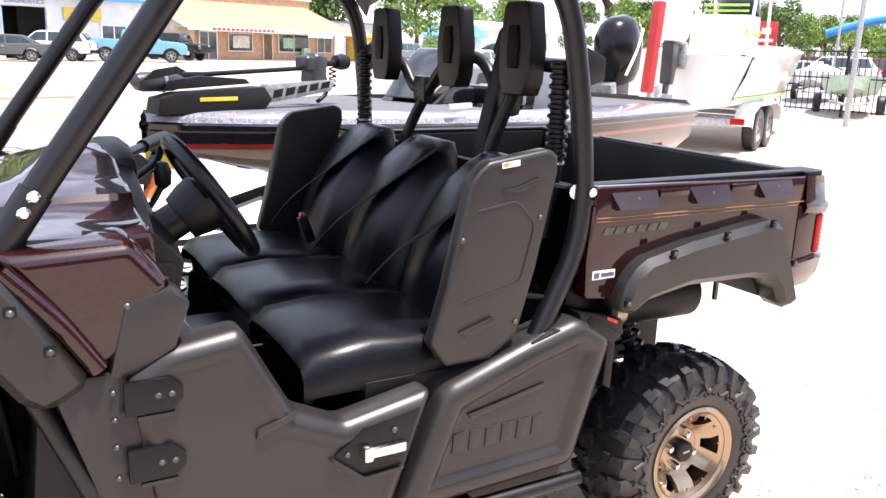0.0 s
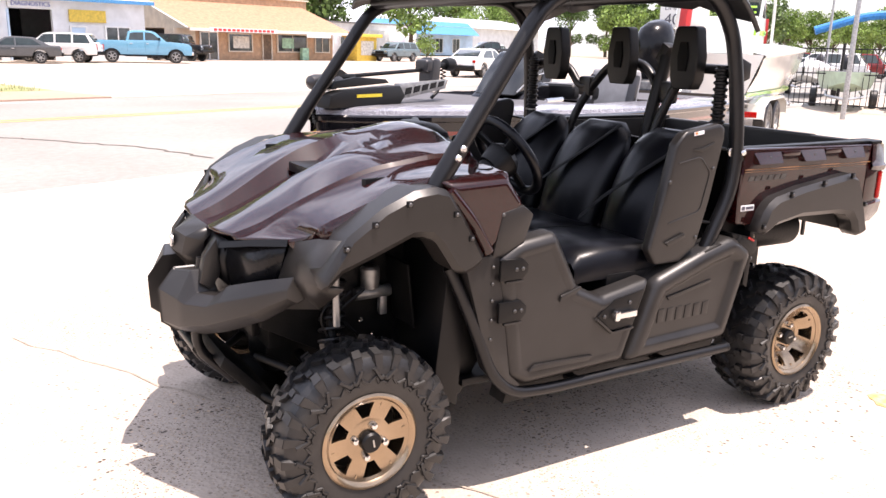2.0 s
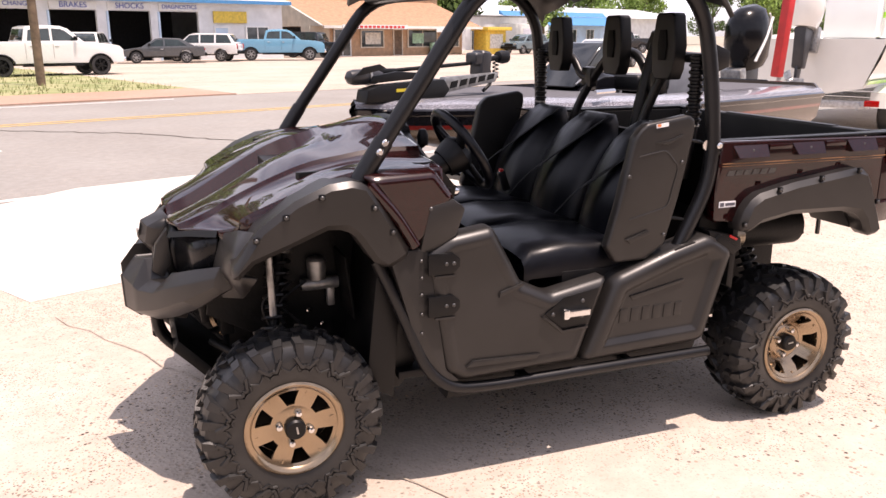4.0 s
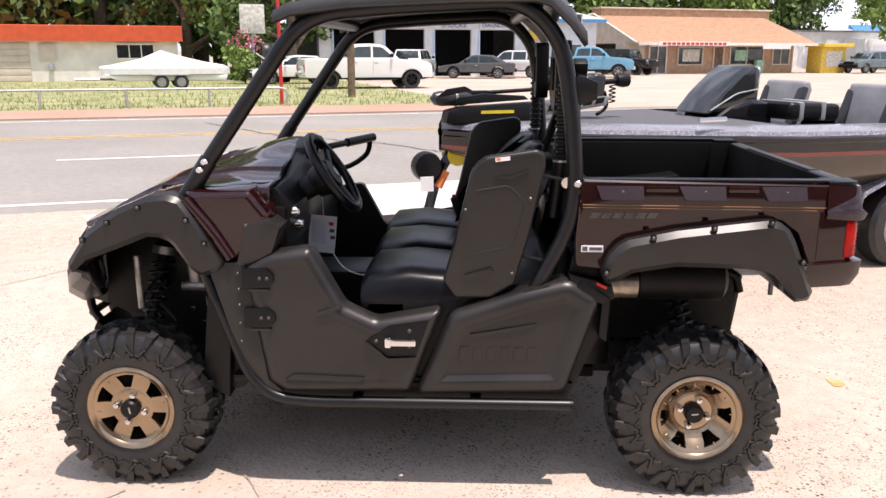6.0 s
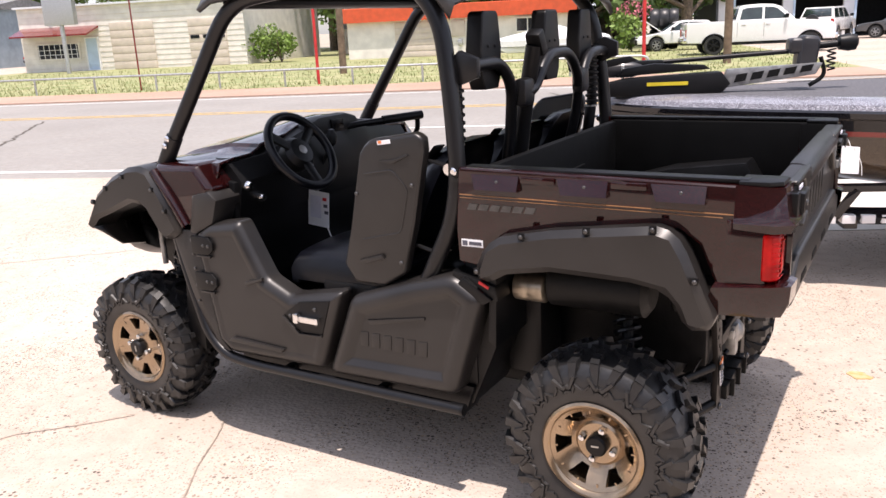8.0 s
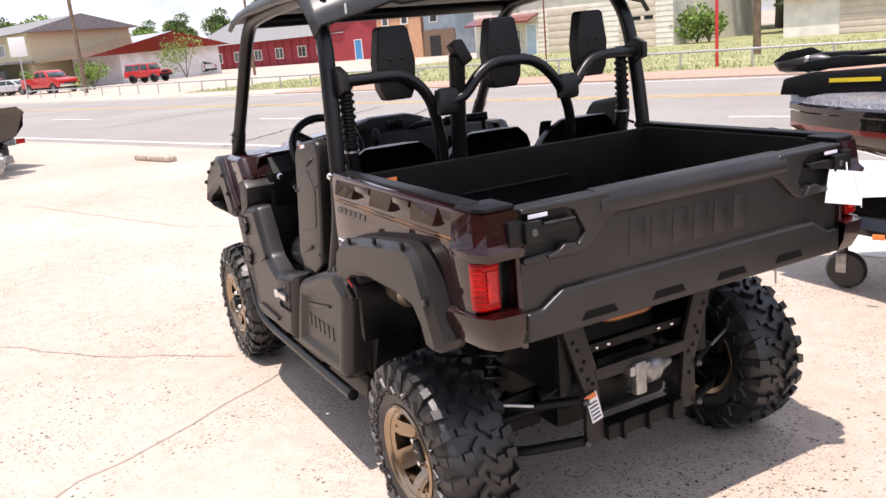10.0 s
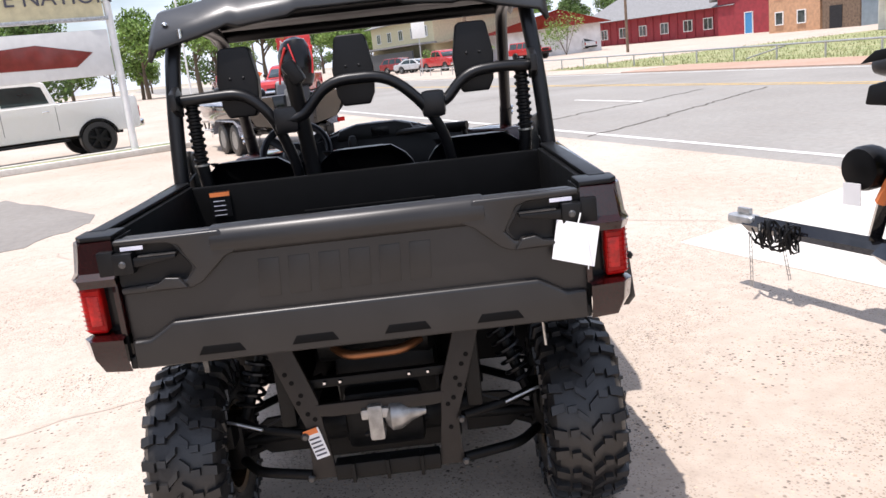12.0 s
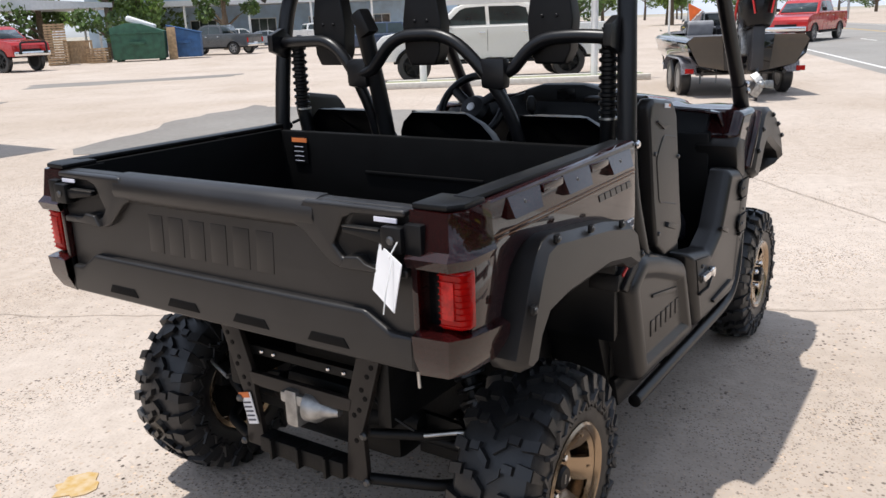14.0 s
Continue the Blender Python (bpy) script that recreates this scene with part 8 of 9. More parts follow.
def car(m, kind, coat, label, category, rim="alu", lift=0.0, bar=False, longer=0.0):
    """A parked vehicle; local x towards its nose, z from the ground."""
    c = thing({"pickup": "pickup_truck", "suv": "sport_utility_car", "sedan": "sedan_car", "jeep": "off_road_car"}[kind], label, category, m)
    if kind == "pickup":
        L, W, wb, r = 5.8, 2.02, 3.72, 0.41
        x1, x0 = L / 2, -L / 2
        fa, ra = 1.92, -1.80
        body = [(x1 - 0.03, 0.50), (x1, 0.72), (x1 - 0.02, 1.02), (x1 - 0.16, 1.16), (x1 - 0.55, 1.24), (x1 - 1.45, 1.30), (0.95, 1.33), (-0.96, 1.34), (-1.00, 1.30), (-1.04, 1.34), (x0 + 0.06, 1.34), (x0 + 0.01, 1.28), (x0, 0.66), (x0 + 0.05, 0.52)]
        cab = [(1.42, 1.27), (0.78, 1.84), (0.52, 1.93), (0.05, 1.965), (-0.55, 1.945), (-0.80, 1.88), (-0.97, 1.30)]
        glass_s = [[(1.10, 1.37), (0.66, 1.76), (0.50, 1.82), (0.17, 1.84), (0.15, 1.37)], [(0.06, 1.37), (0.08, 1.84), (-0.50, 1.825), (-0.70, 1.77), (-0.80, 1.37)]]
        body, cab = [[(x - longer if x < 0.11 else x, z) for x, z in q] for q in (body, cab)]
        glass_s = [[(x - longer * (0.45 if x > 0.0 else 1.0) if x < 0.2 else x, z) for x, z in q] for q in glass_s]
        x0, ra, L = x0 - longer, ra - longer, L + longer
    elif kind == "suv" or kind == "jeep":
        L, W, wb, r = (4.7, 1.88, 2.75, 0.36) if kind == "suv" else (4.3, 1.86, 2.6, 0.42)
        x1, x0 = L / 2, -L / 2
        fa, ra = wb / 2 + 0.05, -wb / 2 + 0.05
        body = [(x1, 0.45), (x1, 0.80), (x1 - 0.12, 0.98), (x1 - 1.15, 1.08), (x0 + 0.15, 1.10), (x0, 1.02), (x0, 0.48)]
        cab = [(x1 - 1.05, 1.06), (x1 - 1.75, 1.62), (x1 - 2.1, 1.70), (x0 + 0.55, 1.68), (x0 + 0.12, 1.10)]
        if kind == "jeep":
            body = [(x1, 0.55), (x1, 0.95), (x1 - 0.05, 1.12), (x1 - 1.2, 1.16), (x0, 1.16), (x0, 0.55)]
            cab = [(x1 - 1.25, 1.14), (x1 - 1.5, 1.78), (x1 - 1.6, 1.82), (x0 + 0.05, 1.82), (x0 + 0.02, 1.16)]
        top, bl = cab[2][1] - 0.08, cab[0][1] + 0.06
        glass_s = [[(x1 - 1.30, bl), (x1 - 1.78, top - 0.03), (x1 - 2.35, top), (x1 - 2.35, bl)], [(x1 - 2.45, bl), (x1 - 2.45, top), (-0.95, top), (-0.95, bl)], [(-1.05, bl), (-1.05, top), (x0 + 0.60, top - 0.02), (x0 + 0.35, bl)]]
        if kind == "jeep":
            glass_s[0] = [(x1 - 1.40, bl), (x1 - 1.58, top), (x1 - 2.35, top), (x1 - 2.35, bl)]
            glass_s[2] = [(-1.05, bl), (-1.05, top), (x0 + 0.12, top), (x0 + 0.12, bl)]
    else:
        L, W, wb, r = 4.75, 1.82, 2.75, 0.33
        x1, x0 = L / 2, -L / 2
        fa, ra = 1.45, -1.30
        body = [(x1, 0.38), (x1 + 0.03, 0.62), (x1 - 0.15, 0.76), (x1 - 1.3, 0.92), (x0 + 0.75, 0.98), (x0 + 0.05, 0.96), (x0 - 0.02, 0.60), (x0 + 0.05, 0.40)]
        cab = [(x1 - 1.20, 0.90), (x1 - 2.0, 1.38), (x1 - 2.35, 1.44), (x0 + 1.35, 1.40), (x0 + 0.55, 0.97)]
        glass_s = [[(x1 - 1.55, 0.97), (x1 - 2.08, 1.32), (x1 - 2.45, 1.36), (x1 - 2.45, 0.97)], [(x1 - 2.53, 0.97), (x1 - 2.53, 1.36), (x0 + 1.45, 1.32), (x0 + 1.0, 0.99)]]
    z0 = min(z for _, z in body)
    sill = sorted(arch(ra, r + 0.07, z0)) + sorted(arch(fa, r + 0.07, z0))
    poly = [(x, z + lift) for x, z in body[:-1] + [body[-1]]] + [(x, z + lift) for x, z in sill]
    shell = part("body", prism(poly, "y", -W / 2, W / 2, 0.06, seg=3), coat, c, "painted body shell")
    cabm = bmesh.new()
    lo, hi = min(z for _, z in cab), max(z for _, z in cab)
    rows = []
    for y in (-1, 1):
        row = []
        for x, z in cab:
            k = (z - lo) / (hi - lo)
            row.append((x, y * (W / 2 - 0.06 - 0.16 * k), z + lift))
        rows.append(row)
    v = [[cabm.verts.new(p) for p in row] for row in rows]
    cabm.faces.new(v[0]), cabm.faces.new(v[1][::-1])
    for i in range(len(cab)):
        j = (i + 1) % len(cab)
        cabm.faces.new((v[0][i], v[1][i], v[1][j], v[0][j]))
    bmesh.ops.recalc_face_normals(cabm, faces=cabm.faces)
    part("cabin", soften(cabm, 0.05, 3), coat, c, "painted cabin")
    for s in (-1, 1):
        for gp in glass_s:
            gb = bmesh.new()
            out = []
            for dy in (0.004, -0.02):
                out.append([gb.verts.new((x, s * (W / 2 - 0.06 - 0.16 * (z - lo) / (hi - lo) + dy), z + lift)) for x, z in gp])
            gb.faces.new(out[0]), gb.faces.new(out[1][::-1])
            for i in range(len(gp)):
                j = (i + 1) % len(gp)
                gb.faces.new((out[0][i], out[1][i], out[1][j], out[0][j]))
            part("side_window", gb, M["glass_car"], c, "tinted side window")
        part("mirror", box((glass_s[0][0][0] - 0.12, s * (W / 2 + 0.08), glass_s[0][0][1] + 0.10 + lift), (0.12, 0.18, 0.15), 0.03), M["plastic_dark"], c)
        part("door_handle", box((glass_s[0][3][0] + 0.1, s * (W / 2 + 0.005), lo - 0.10 + lift), (0.16, 0.03, 0.035), 0.008), M["chrome"], c)
        part("door_seam", box((glass_s[0][3][0] - 0.04, s * (W / 2 - 0.004), lo - 0.30 + lift), (0.012, 0.012, 0.55), 0), M["plastic_dark"], c)
        part("headlamp", box((x1 - 0.08, s * (W / 2 - 0.24), body[1][1] + 0.02 + lift), (0.14, 0.36, 0.16), 0.03), M["chrome"], c, "headlamp")
        part("tail_lamp", box((x0 + 0.03, s * (W / 2 - 0.10), (0.92 if kind != "sedan" else 0.80) + lift), (0.10, 0.16, 0.30 if kind != "sedan" else 0.14), 0.02), M["red_lens"], c, "red tail lamp")
    # front and rear glass on the cab slopes
    for i, j in ((0, 1), (-2, -1)):
        (xa, za), (xb, zb) = cab[i], cab[j]
        d = Vector((xb - xa, zb - za))
        nrm = Vector((d.y, -d.x)).normalized() * 0.006
        if (nrm.x < 0) == (i == 0):
            nrm = -nrm
        gb = bmesh.new()
        vs = []
        for t in (0.12, 0.86):
            z = za + d.y * t
            half = W / 2 - 0.06 - 0.16 * (z - lo) / (hi - lo) - 0.10
            for s in (-1, 1):
                vs.append(gb.verts.new((xa + d.x * t + nrm.x, s * half, z + nrm.y + lift)))
        gb.faces.new((vs[0], vs[1], vs[3], vs[2]))
        w = part("windscreen" if i == 0 else "rear_window", gb, M["glass_car"], c, "tinted glass")
        ms = w.modifiers.new("thick", "SOLIDIFY")
        ms.thickness = 0.01
    bump_mat = M["chrome"] if kind == "pickup" else M["plastic_dark"]
    part("bumper", box((x1 + 0.02, 0, z0 + 0.12 + lift), (0.16, W - 0.1, 0.22), 0.05), bump_mat, c, "front bumper")
    part("bumper", box((x0 - 0.03, 0, z0 + 0.12 + lift), (0.16, W - 0.1, 0.20), 0.05), bump_mat, c, "rear bumper")
    part("grille", box((x1 + 0.005, 0, body[1][1] + 0.0 + lift), (0.06, W * 0.5, 0.22), 0.02), M["plastic_dark"], c)
    part("number_plate", box((x0 - 0.03, 0, 0.72 + lift), (0.1, 0.32, 0.15), 0.005), M["paper"], c)
    part("underside", box(((x0 + x1) / 2, 0, z0 + 0.05 + lift), (L * 0.86, W - 0.35, 0.24), 0.02), M["engine"], c)
    if kind == "pickup":
        part("bed_opening", box(((x0 - 1.0 - longer) / 2, 0, 1.335 + lift), (-1.0 - longer - x0 - 0.2, W - 0.24, 0.02), 0), M["liner"], c, "black bed liner")
        for s in (-1, 1):
            part("running_board", box((0.08 - longer / 2, s * (W / 2 + 0.01), 0.42 + lift), (2.3 + longer, 0.16, 0.06), 0.02), M["plastic_dark"], c, "black running board")
            part("door_handle", box((-0.66 - longer, s * (W / 2 + 0.005), 1.17 + lift), (0.16, 0.03, 0.035), 0.008), M["chrome"], c)
            part("door_seam", box((-0.90 - longer, s * (W / 2 - 0.004), 0.98 + lift), (0.010, 0.012, 0.60), 0), M["plastic_dark"], c)
            for cx in (fa, ra):
                lip = bmesh.new()
                rr = r + 0.075
                for k in range(12):
                    a0 = 0.35 + (math.pi - 0.70) * k / 11
                    box((cx + rr * math.cos(a0), s * (W / 2 + 0.005), 0.36 + lift + rr * math.sin(a0)), (0.05, 0.05, 0.15), 0, Matrix.Rotation(math.pi / 2 - a0, 4, "Y") @ Matrix.Rotation(math.pi / 2, 4, "Y"), lip)
                part("arch_lip", lip, M["plastic_dark"], c, "dark wheel arch edge")
    if kind == "jeep" or (kind == "suv" and bar):
        sp = lathe([(0.12, x0 - 0.05), (0.34, x0 - 0.05), (0.36, x0 - 0.12), (0.34, x0 - 0.24), (0.1, x0 - 0.26)], "x", 24, (0, 0.15, 0.98 + lift))
        part("spare_wheel", sp, M["rubber"], c, "spare wheel on the tailgate")
    if kind == "pickup" and bar:
        part("push_bar", tube([(x1 + 0.16, -0.7, 0.6 + lift), (x1 + 0.18, -0.7, 1.15 + lift), (x1 + 0.18, 0.7, 1.15 + lift), (x1 + 0.16, 0.7, 0.6 + lift)], 0.05, bend=0.15), M["tube"], c, "black push bar")
    for x in (fa, ra):
        for s in (-1, 1):
            road_wheel(c, x, s * (W / 2 - 0.13), r + lift * 0.5, 0.26, rim)
    return c


WHITE, GREY, BLUE, RED = paint("white", (0.72, 0.72, 0.70)), paint("grey", (0.07, 0.075, 0.08)), paint("blue", (0.13, 0.33, 0.47)), paint("red", (0.42, 0.02, 0.02))
SILVER, BLACK, MAROON2 = paint("silver", (0.42, 0.43, 0.44)), paint("black", (0.012, 0.012, 0.014)), paint("dark_red", (0.20, 0.02, 0.02))
car(street(7.0, 33.4, 0, 2), "pickup", WHITE, "white pickup truck with black wheels on the grass verge", "pickup", "engine")
car(street(4.6, 39.5, 0, 190), "sedan", WHITE, "white sedan with its hood propped open", "car")
hd = thing("open_hood", "raised white hood of the parked sedan", "car hood", street(3.4, 39.3, 0, 0))
part("panel", box((-0.3, 0, 1.25), (1.0, 1.4, 0.05), 0.01, Matrix.Rotation(0.6, 4, "Y")), WHITE, hd)
car(street(13.0, 46.5, 0, 62), "suv", WHITE, "white sport utility car with a spare wheel on the back", "car", "alu", 0.06, True)
car(street(16.8, 45.5, 0, 158), "sedan", GREY, "dark grey sedan parked on the forecourt", "car")
car(street(20.0, 47.0, 0, 140), "suv", WHITE, "white crossover car parked on the forecourt", "car")
car(street(24.8, 46.0, 0, -28), "pickup", BLUE, "old blue pickup truck parked on the forecourt", "pickup")
car(street(30.0, 50.2, 0, -60), "jeep", BLACK, "black off-road car beside the brick shop", "car", "engine")
car(street(51.6, 49.5, 0, 185), "suv", paint("slate", (0.12, 0.17, 0.19)), "slate grey car beside the yellow kiosk", "car")
car(street(31.5, 24.5, 0, 12), "sedan", WHITE, "white sedan waiting at the kerb", "car")
car(street(62.0, 47.0, 0, 150), "pickup", BLACK, "black pickup truck far along the forecourt", "pickup")
car(street(70.0, 52.0, 0, 20), "suv", WHITE, "white car far along the forecourt", "car")
car(street(76.0, 58.0, 0, 100), "sedan", SILVER, "silver car far along the forecourt", "car")
bx = thing("box_trailer", "white enclosed box trailer with faded print", "trailer", street(68, 66, 0, 4))
part("box", box((0, 0, 1.7), (7.0, 2.3, 2.4), 0.06), M["white"], bx)
part("print_block", box((0.4, -1.16, 1.9), (3.0, 0.02, 0.9), 0), M["ink_grey"], bx)
for x in (-0.6, 0.5):
    for s in (-1, 1):
        trailer_wheel(bx, x, s * 1.05, 0.35)
car(street(-73, 39, 0, 20), "jeep", RED, "bright red off-road car by the restaurant", "car", "engine")
car(street(-82, 50, 0, 190), "suv", WHITE, "white sport utility car by the restaurant", "car")
car(street(-71, 28.6, 0, 8), "pickup", RED, "red pickup truck by the motel", "pickup")
car(street(-78.5, 28.4, 0, 30), "sedan", SILVER, "silver car by the motel", "car")
car(street(-84, 28.6, 0, 30), "suv", MAROON2, "dark red car by the motel", "car")
car(street(-47, 68.5 - 6, 0, 80), "sedan", SILVER, "silver car in the yard of the house", "car")
# lot behind the camera's start
TX = Matrix.Translation((-16.95, -10.3, 0)) @ Matrix.Rotation(radians(-54.5), 4, "Z")
car(TX, "pickup", WHITE, "lifted white pickup truck with black wheels", "pickup", "engine", 0.08, longer=0.4)
car(Matrix.Translation((-33, -27.0, 0)) @ Matrix.Rotation(radians(-60), 4, "Z"), "suv", paint("navy", (0.03, 0.05, 0.09)), "navy blue sport utility car on the lot", "car", "engine")
car(Matrix.Translation((-58, -54, 0)) @ Matrix.Rotation(radians(150), 4, "Z"), "pickup", WHITE, "white pickup truck far on the lot", "pickup")
car(Matrix.Translation((-50, -52, 0)) @ Matrix.Rotation(radians(140), 4, "Z"), "sedan", SILVER, "silver car far on the lot", "car")
car(Matrix.Translation((-54, -60, 0)) @ Matrix.Rotation(radians(140), 4, "Z"), "suv", WHITE, "white car far on the lot", "car")
car(Matrix.Translation((-19.3, -40.1, 0.0)) @ Matrix.Rotation(radians(96), 4, "Z"), "pickup", RED, "lifted red pickup truck with a black push bar", "pickup", "engine", 0.25, True)
car(Matrix.Translation((-36.2, -42.85, 0)) @ Matrix.Rotation(radians(-76), 4, "Z"), "pickup", GREY, "dark grey pickup truck beside the dumpsters", "pickup", "alu")
car(Matrix.Translation((-41.4, -6.4, 0)) @ Matrix.Rotation(radians(-8), 4, "Z"), "pickup", RED, "red pickup truck stopped on the road edge", "pickup")
car(street(-95, 10.5, 0, 0), "pickup", MAROON2, "dark red pickup truck far down the road", "pickup")
car(street(-120, 15, 0, 180), "sedan", WHITE, "white car far down the road", "car")

# kerbed island with sign posts
isl = thing("kerb_island", "grassy island with a concrete kerb on the lot", "kerb", kind="structure")
cx0, cx1 = Vector((-13.2, -10.95)), Vector((-16.75, -5.4))
dv = (cx1 - cx0).normalized()
nv = Vector((-dv.y, dv.x)) * (1 if (Vector((-dv.y, dv.x)).x < 0) else -1)


def quad(a, b, w0, w1):
    return [tuple(a + nv * w0), tuple(b + nv * w0), tuple(b + nv * w1), tuple(a + nv * w1)]


part("kerb", prism(quad(cx0, cx1, 0.0, 0.22), "z", 0, 0.15, 0.03), M["slab"], isl, "pale concrete kerb")
part("turf", prism(quad(cx0, cx1, 0.22, 1.1), "z", 0, 0.11, 0), M["grass"], isl, "short green grass")
part("kerb", prism(quad(cx0, cx1, 1.1, 1.3), "z", 0, 0.14, 0.03), M["slab"], isl, "pale concrete kerb")
mq = thing("marquee_sign", "tall white-posted marquee sign with a yellow letter board", "sign")
pa, pb = Vector((-14.1, -10.35, 0)), Vector((-16.4, -6.75, 0))
for q in (pa, pb):
    part("post", tube([q, q + Vector((0, 0, 6.2))], 0.09, bend=0), M["white"], mq, "white steel post")
ang = math.atan2(pb.y - pa.y, pb.x - pa.x)
mid = (pa + pb) / 2
fr = Matrix.Translation(mid) @ Matrix.Rotation(ang, 4, "Z")
Ls = (pb - pa).length
for nm, z0, z1, mat, lab in (("letter_board", 3.25, 4.6, "wall_yellow", "yellow letter board"), ("banner", 1.95, 3.0, "sign_white", "white printed banner"), ("top_board", 4.7, 6.2, "sign_white", "white top sign")):
    bm = box((0, 0, (z0 + z1) / 2), (Ls - 0.25, 0.16, z1 - z0), 0.01)
    bmesh.ops.transform(bm, matrix=fr, verts=bm.verts)
    ob = part(nm, bm, M[mat], mq, lab)
    if nm == "letter_board":
        bmf = bmesh.new()
        for zz in (z0, z1):
            box((0, 0, zz), (Ls - 0.1, 0.24, 0.08), 0.01, bm=bmf)
        bmesh.ops.transform(bmf, matrix=fr, verts=bmf.verts)
        part("board_frame", bmf, M["galv"], ob)
        words("letters", "E NATION", 0.5, M["ink"], ob, fr @ Matrix.Translation((1.1, -0.10, 3.75)) @ Matrix.Rotation(radians(90), 4, "X"), "black letters")
        words("letters", "E NATION", 0.5, M["ink"], ob, fr @ Matrix.Rotation(math.pi, 4, "Z") @ Matrix.Translation((-1.1, -0.10, 3.75)) @ Matrix.Rotation(radians(90), 4, "X"), "black letters")
    if nm == "banner":
        for s in (-1, 1):
            bmb = prism([(-1.5, 2.25), (1.2, 2.2), (1.6, 2.5), (0.4, 2.75), (-1.2, 2.65)], "y", s * 0.085, s * 0.09)
            bmesh.ops.transform(bmb, matrix=fr, verts=bmb.verts)
            part("print_shape", bmb, M["boat_red"], ob, "faded red printed shape")
flag = thing("flag", "small striped red and white flag on a pole", "flag", Matrix.Translation((-20.3, -6.2, 0)))
part("staff", tube([(0, 0, 0), (0, 0, 5.2)], 0.03, bend=0, seg=8), M["white"], flag)
for k in range(7):
    bmk = bmesh.new()
    rows = []
    for j in range(7):
        u = j / 6
        y = 0.03 + 0.85 * u
        rows.append([(0.08 * math.sin(5 * u), y, 5.0 - 0.7 * u - 0.09 * k), (0.08 * math.sin(5 * u), y, 5.0 - 0.7 * u - 0.09 * (k + 1))])
    bmk = loft(rows, caps=False)
    st = part("stripe", bmk, M["sign_red"] if k % 2 == 0 else M["sign_white"], flag)
    sm = st.modifiers.new("thick", "SOLIDIFY")
    sm.thickness = 0.006
for k, (fx, fy) in enumerate(((-15.6, -4.2), (-15.9, -3.6))):
    fo = thing("warning_flag", "orange triangular warning flag on a thin staff", "flag", Matrix.Translation((fx, fy, 0)), group="warning flags by the boat")
    part("staff", tube([(0, 0, 0), (0, 0, 1.75)], 0.012, bend=0, seg=6), M["galv"], fo)
    part("cloth", prism([(0.0, 1.75), (0.30, 1.60), (0.05, 1.35)], "x", -0.006, 0.006), M["orange_flag"], fo)
ds = thing("diamond_sign", "grey diamond sign seen from behind on a stand", "sign", Matrix.Translation((-15.7, -3.9, 0)))
part("panel", box((0, 0, 1.15), (0.02, 0.62, 0.62), 0.01, Matrix.Rotation(radians(45), 4, "X")), M["galv"], ds)
part("stand", tube([(0, 0, 0), (0, 0, 0.9)], 0.02, bend=0, seg=6), M["galv"], ds)

# dumpsters, pallets and lot clutter
dp = thing("dumpster", "dark green steel dumpster with rubbish on top", "dumpster", Matrix.Translation((-28.8, -41.35, 0)) @ Matrix.Rotation(radians(-44), 4, "Z"))
part("bin", prism([(-1.45, 0.12), (1.45, 0.12), (1.5, 1.95), (0.55, 2.2), (-0.3, 2.15), (-1.5, 1.7)], "y", -0.95, 0.95, 0.03), M["green_paint"], dp, "dark green steel bin")
part("rim_bar", box((0, 0.98, 1.62), (3.0, 0.08, 0.09), 0.01), M["green_paint"], dp)
for s in (-1, 1):
    part("side_pocket", box((0, s * 1.03, 1.05), (0.9, 0.16, 0.16), 0.01), M["green_paint"], dp)
    for x in (-1.2, 1.2):
        part("foot", box((x, s * 0.75, 0.06), (0.2, 0.2, 0.12), 0.01), M["green_paint"], dp)
part("rubbish_bag", box((-0.25, 0.3, 2.2), (1.7, 0.8, 0.34), 0.15, Matrix.Rotation(-0.35, 4, "Y"), seg=3), M["cover"], dp, "white plastic sheeting")
dp = thing("dumpster", "blue steel dumpster with a sloping lid", "dumpster", Matrix.Translation((-31.5, -40.5, 0)) @ Matrix.Rotation(radians(-44), 4, "Z"))
part("bin", prism([(-0.95, 0.1), (0.95, 0.1), (0.95, 1.95), (-0.95, 1.5)], "y", -0.9, 0.9, 0.03), M["blue_paint"], dp)
part("lid", box((0, 0, 1.77), (2.05, 1.9, 0.06), 0.01, Matrix.Rotation(-0.235, 4, "Y")), M["blue_paint"], dp)
part("side_pocket", box((0, 0.96, 1.0), (0.7, 0.14, 0.14), 0.01), M["blue_paint"], dp)
bd = thing("leaning_board", "weathered plywood board standing beside the dumpster", "board", Matrix.Translation((-30.0, -39.9, 0)) @ Matrix.Rotation(radians(-44), 4, "Z"))
part("sheet", box((0, 0, 0.95), (0.5, 0.06, 1.9), 0.004), M["pallet"], bd)


def pallet_stack(x, y, n, turn, lean, label):
    o = thing("pallet_stack", label, "pallets", Matrix.Translation((x, y, 0)) @ Matrix.Rotation(radians(turn), 4, "Z"), group="pallets by the dumpsters")
    for k in range(n):
        for j in range(5):
            part("slat", box((-0.48 + 0.24 * j, 0, 0.07 + 0.145 * k + 0.055), (0.11, 1.2, 0.02), 0), M["pallet"], o)
        for j in range(3):
            part("bearer", box((0, -0.55 + 0.55 * j, 0.07 + 0.145 * k), (1.1, 0.09, 0.09), 0), M["pallet"], o)


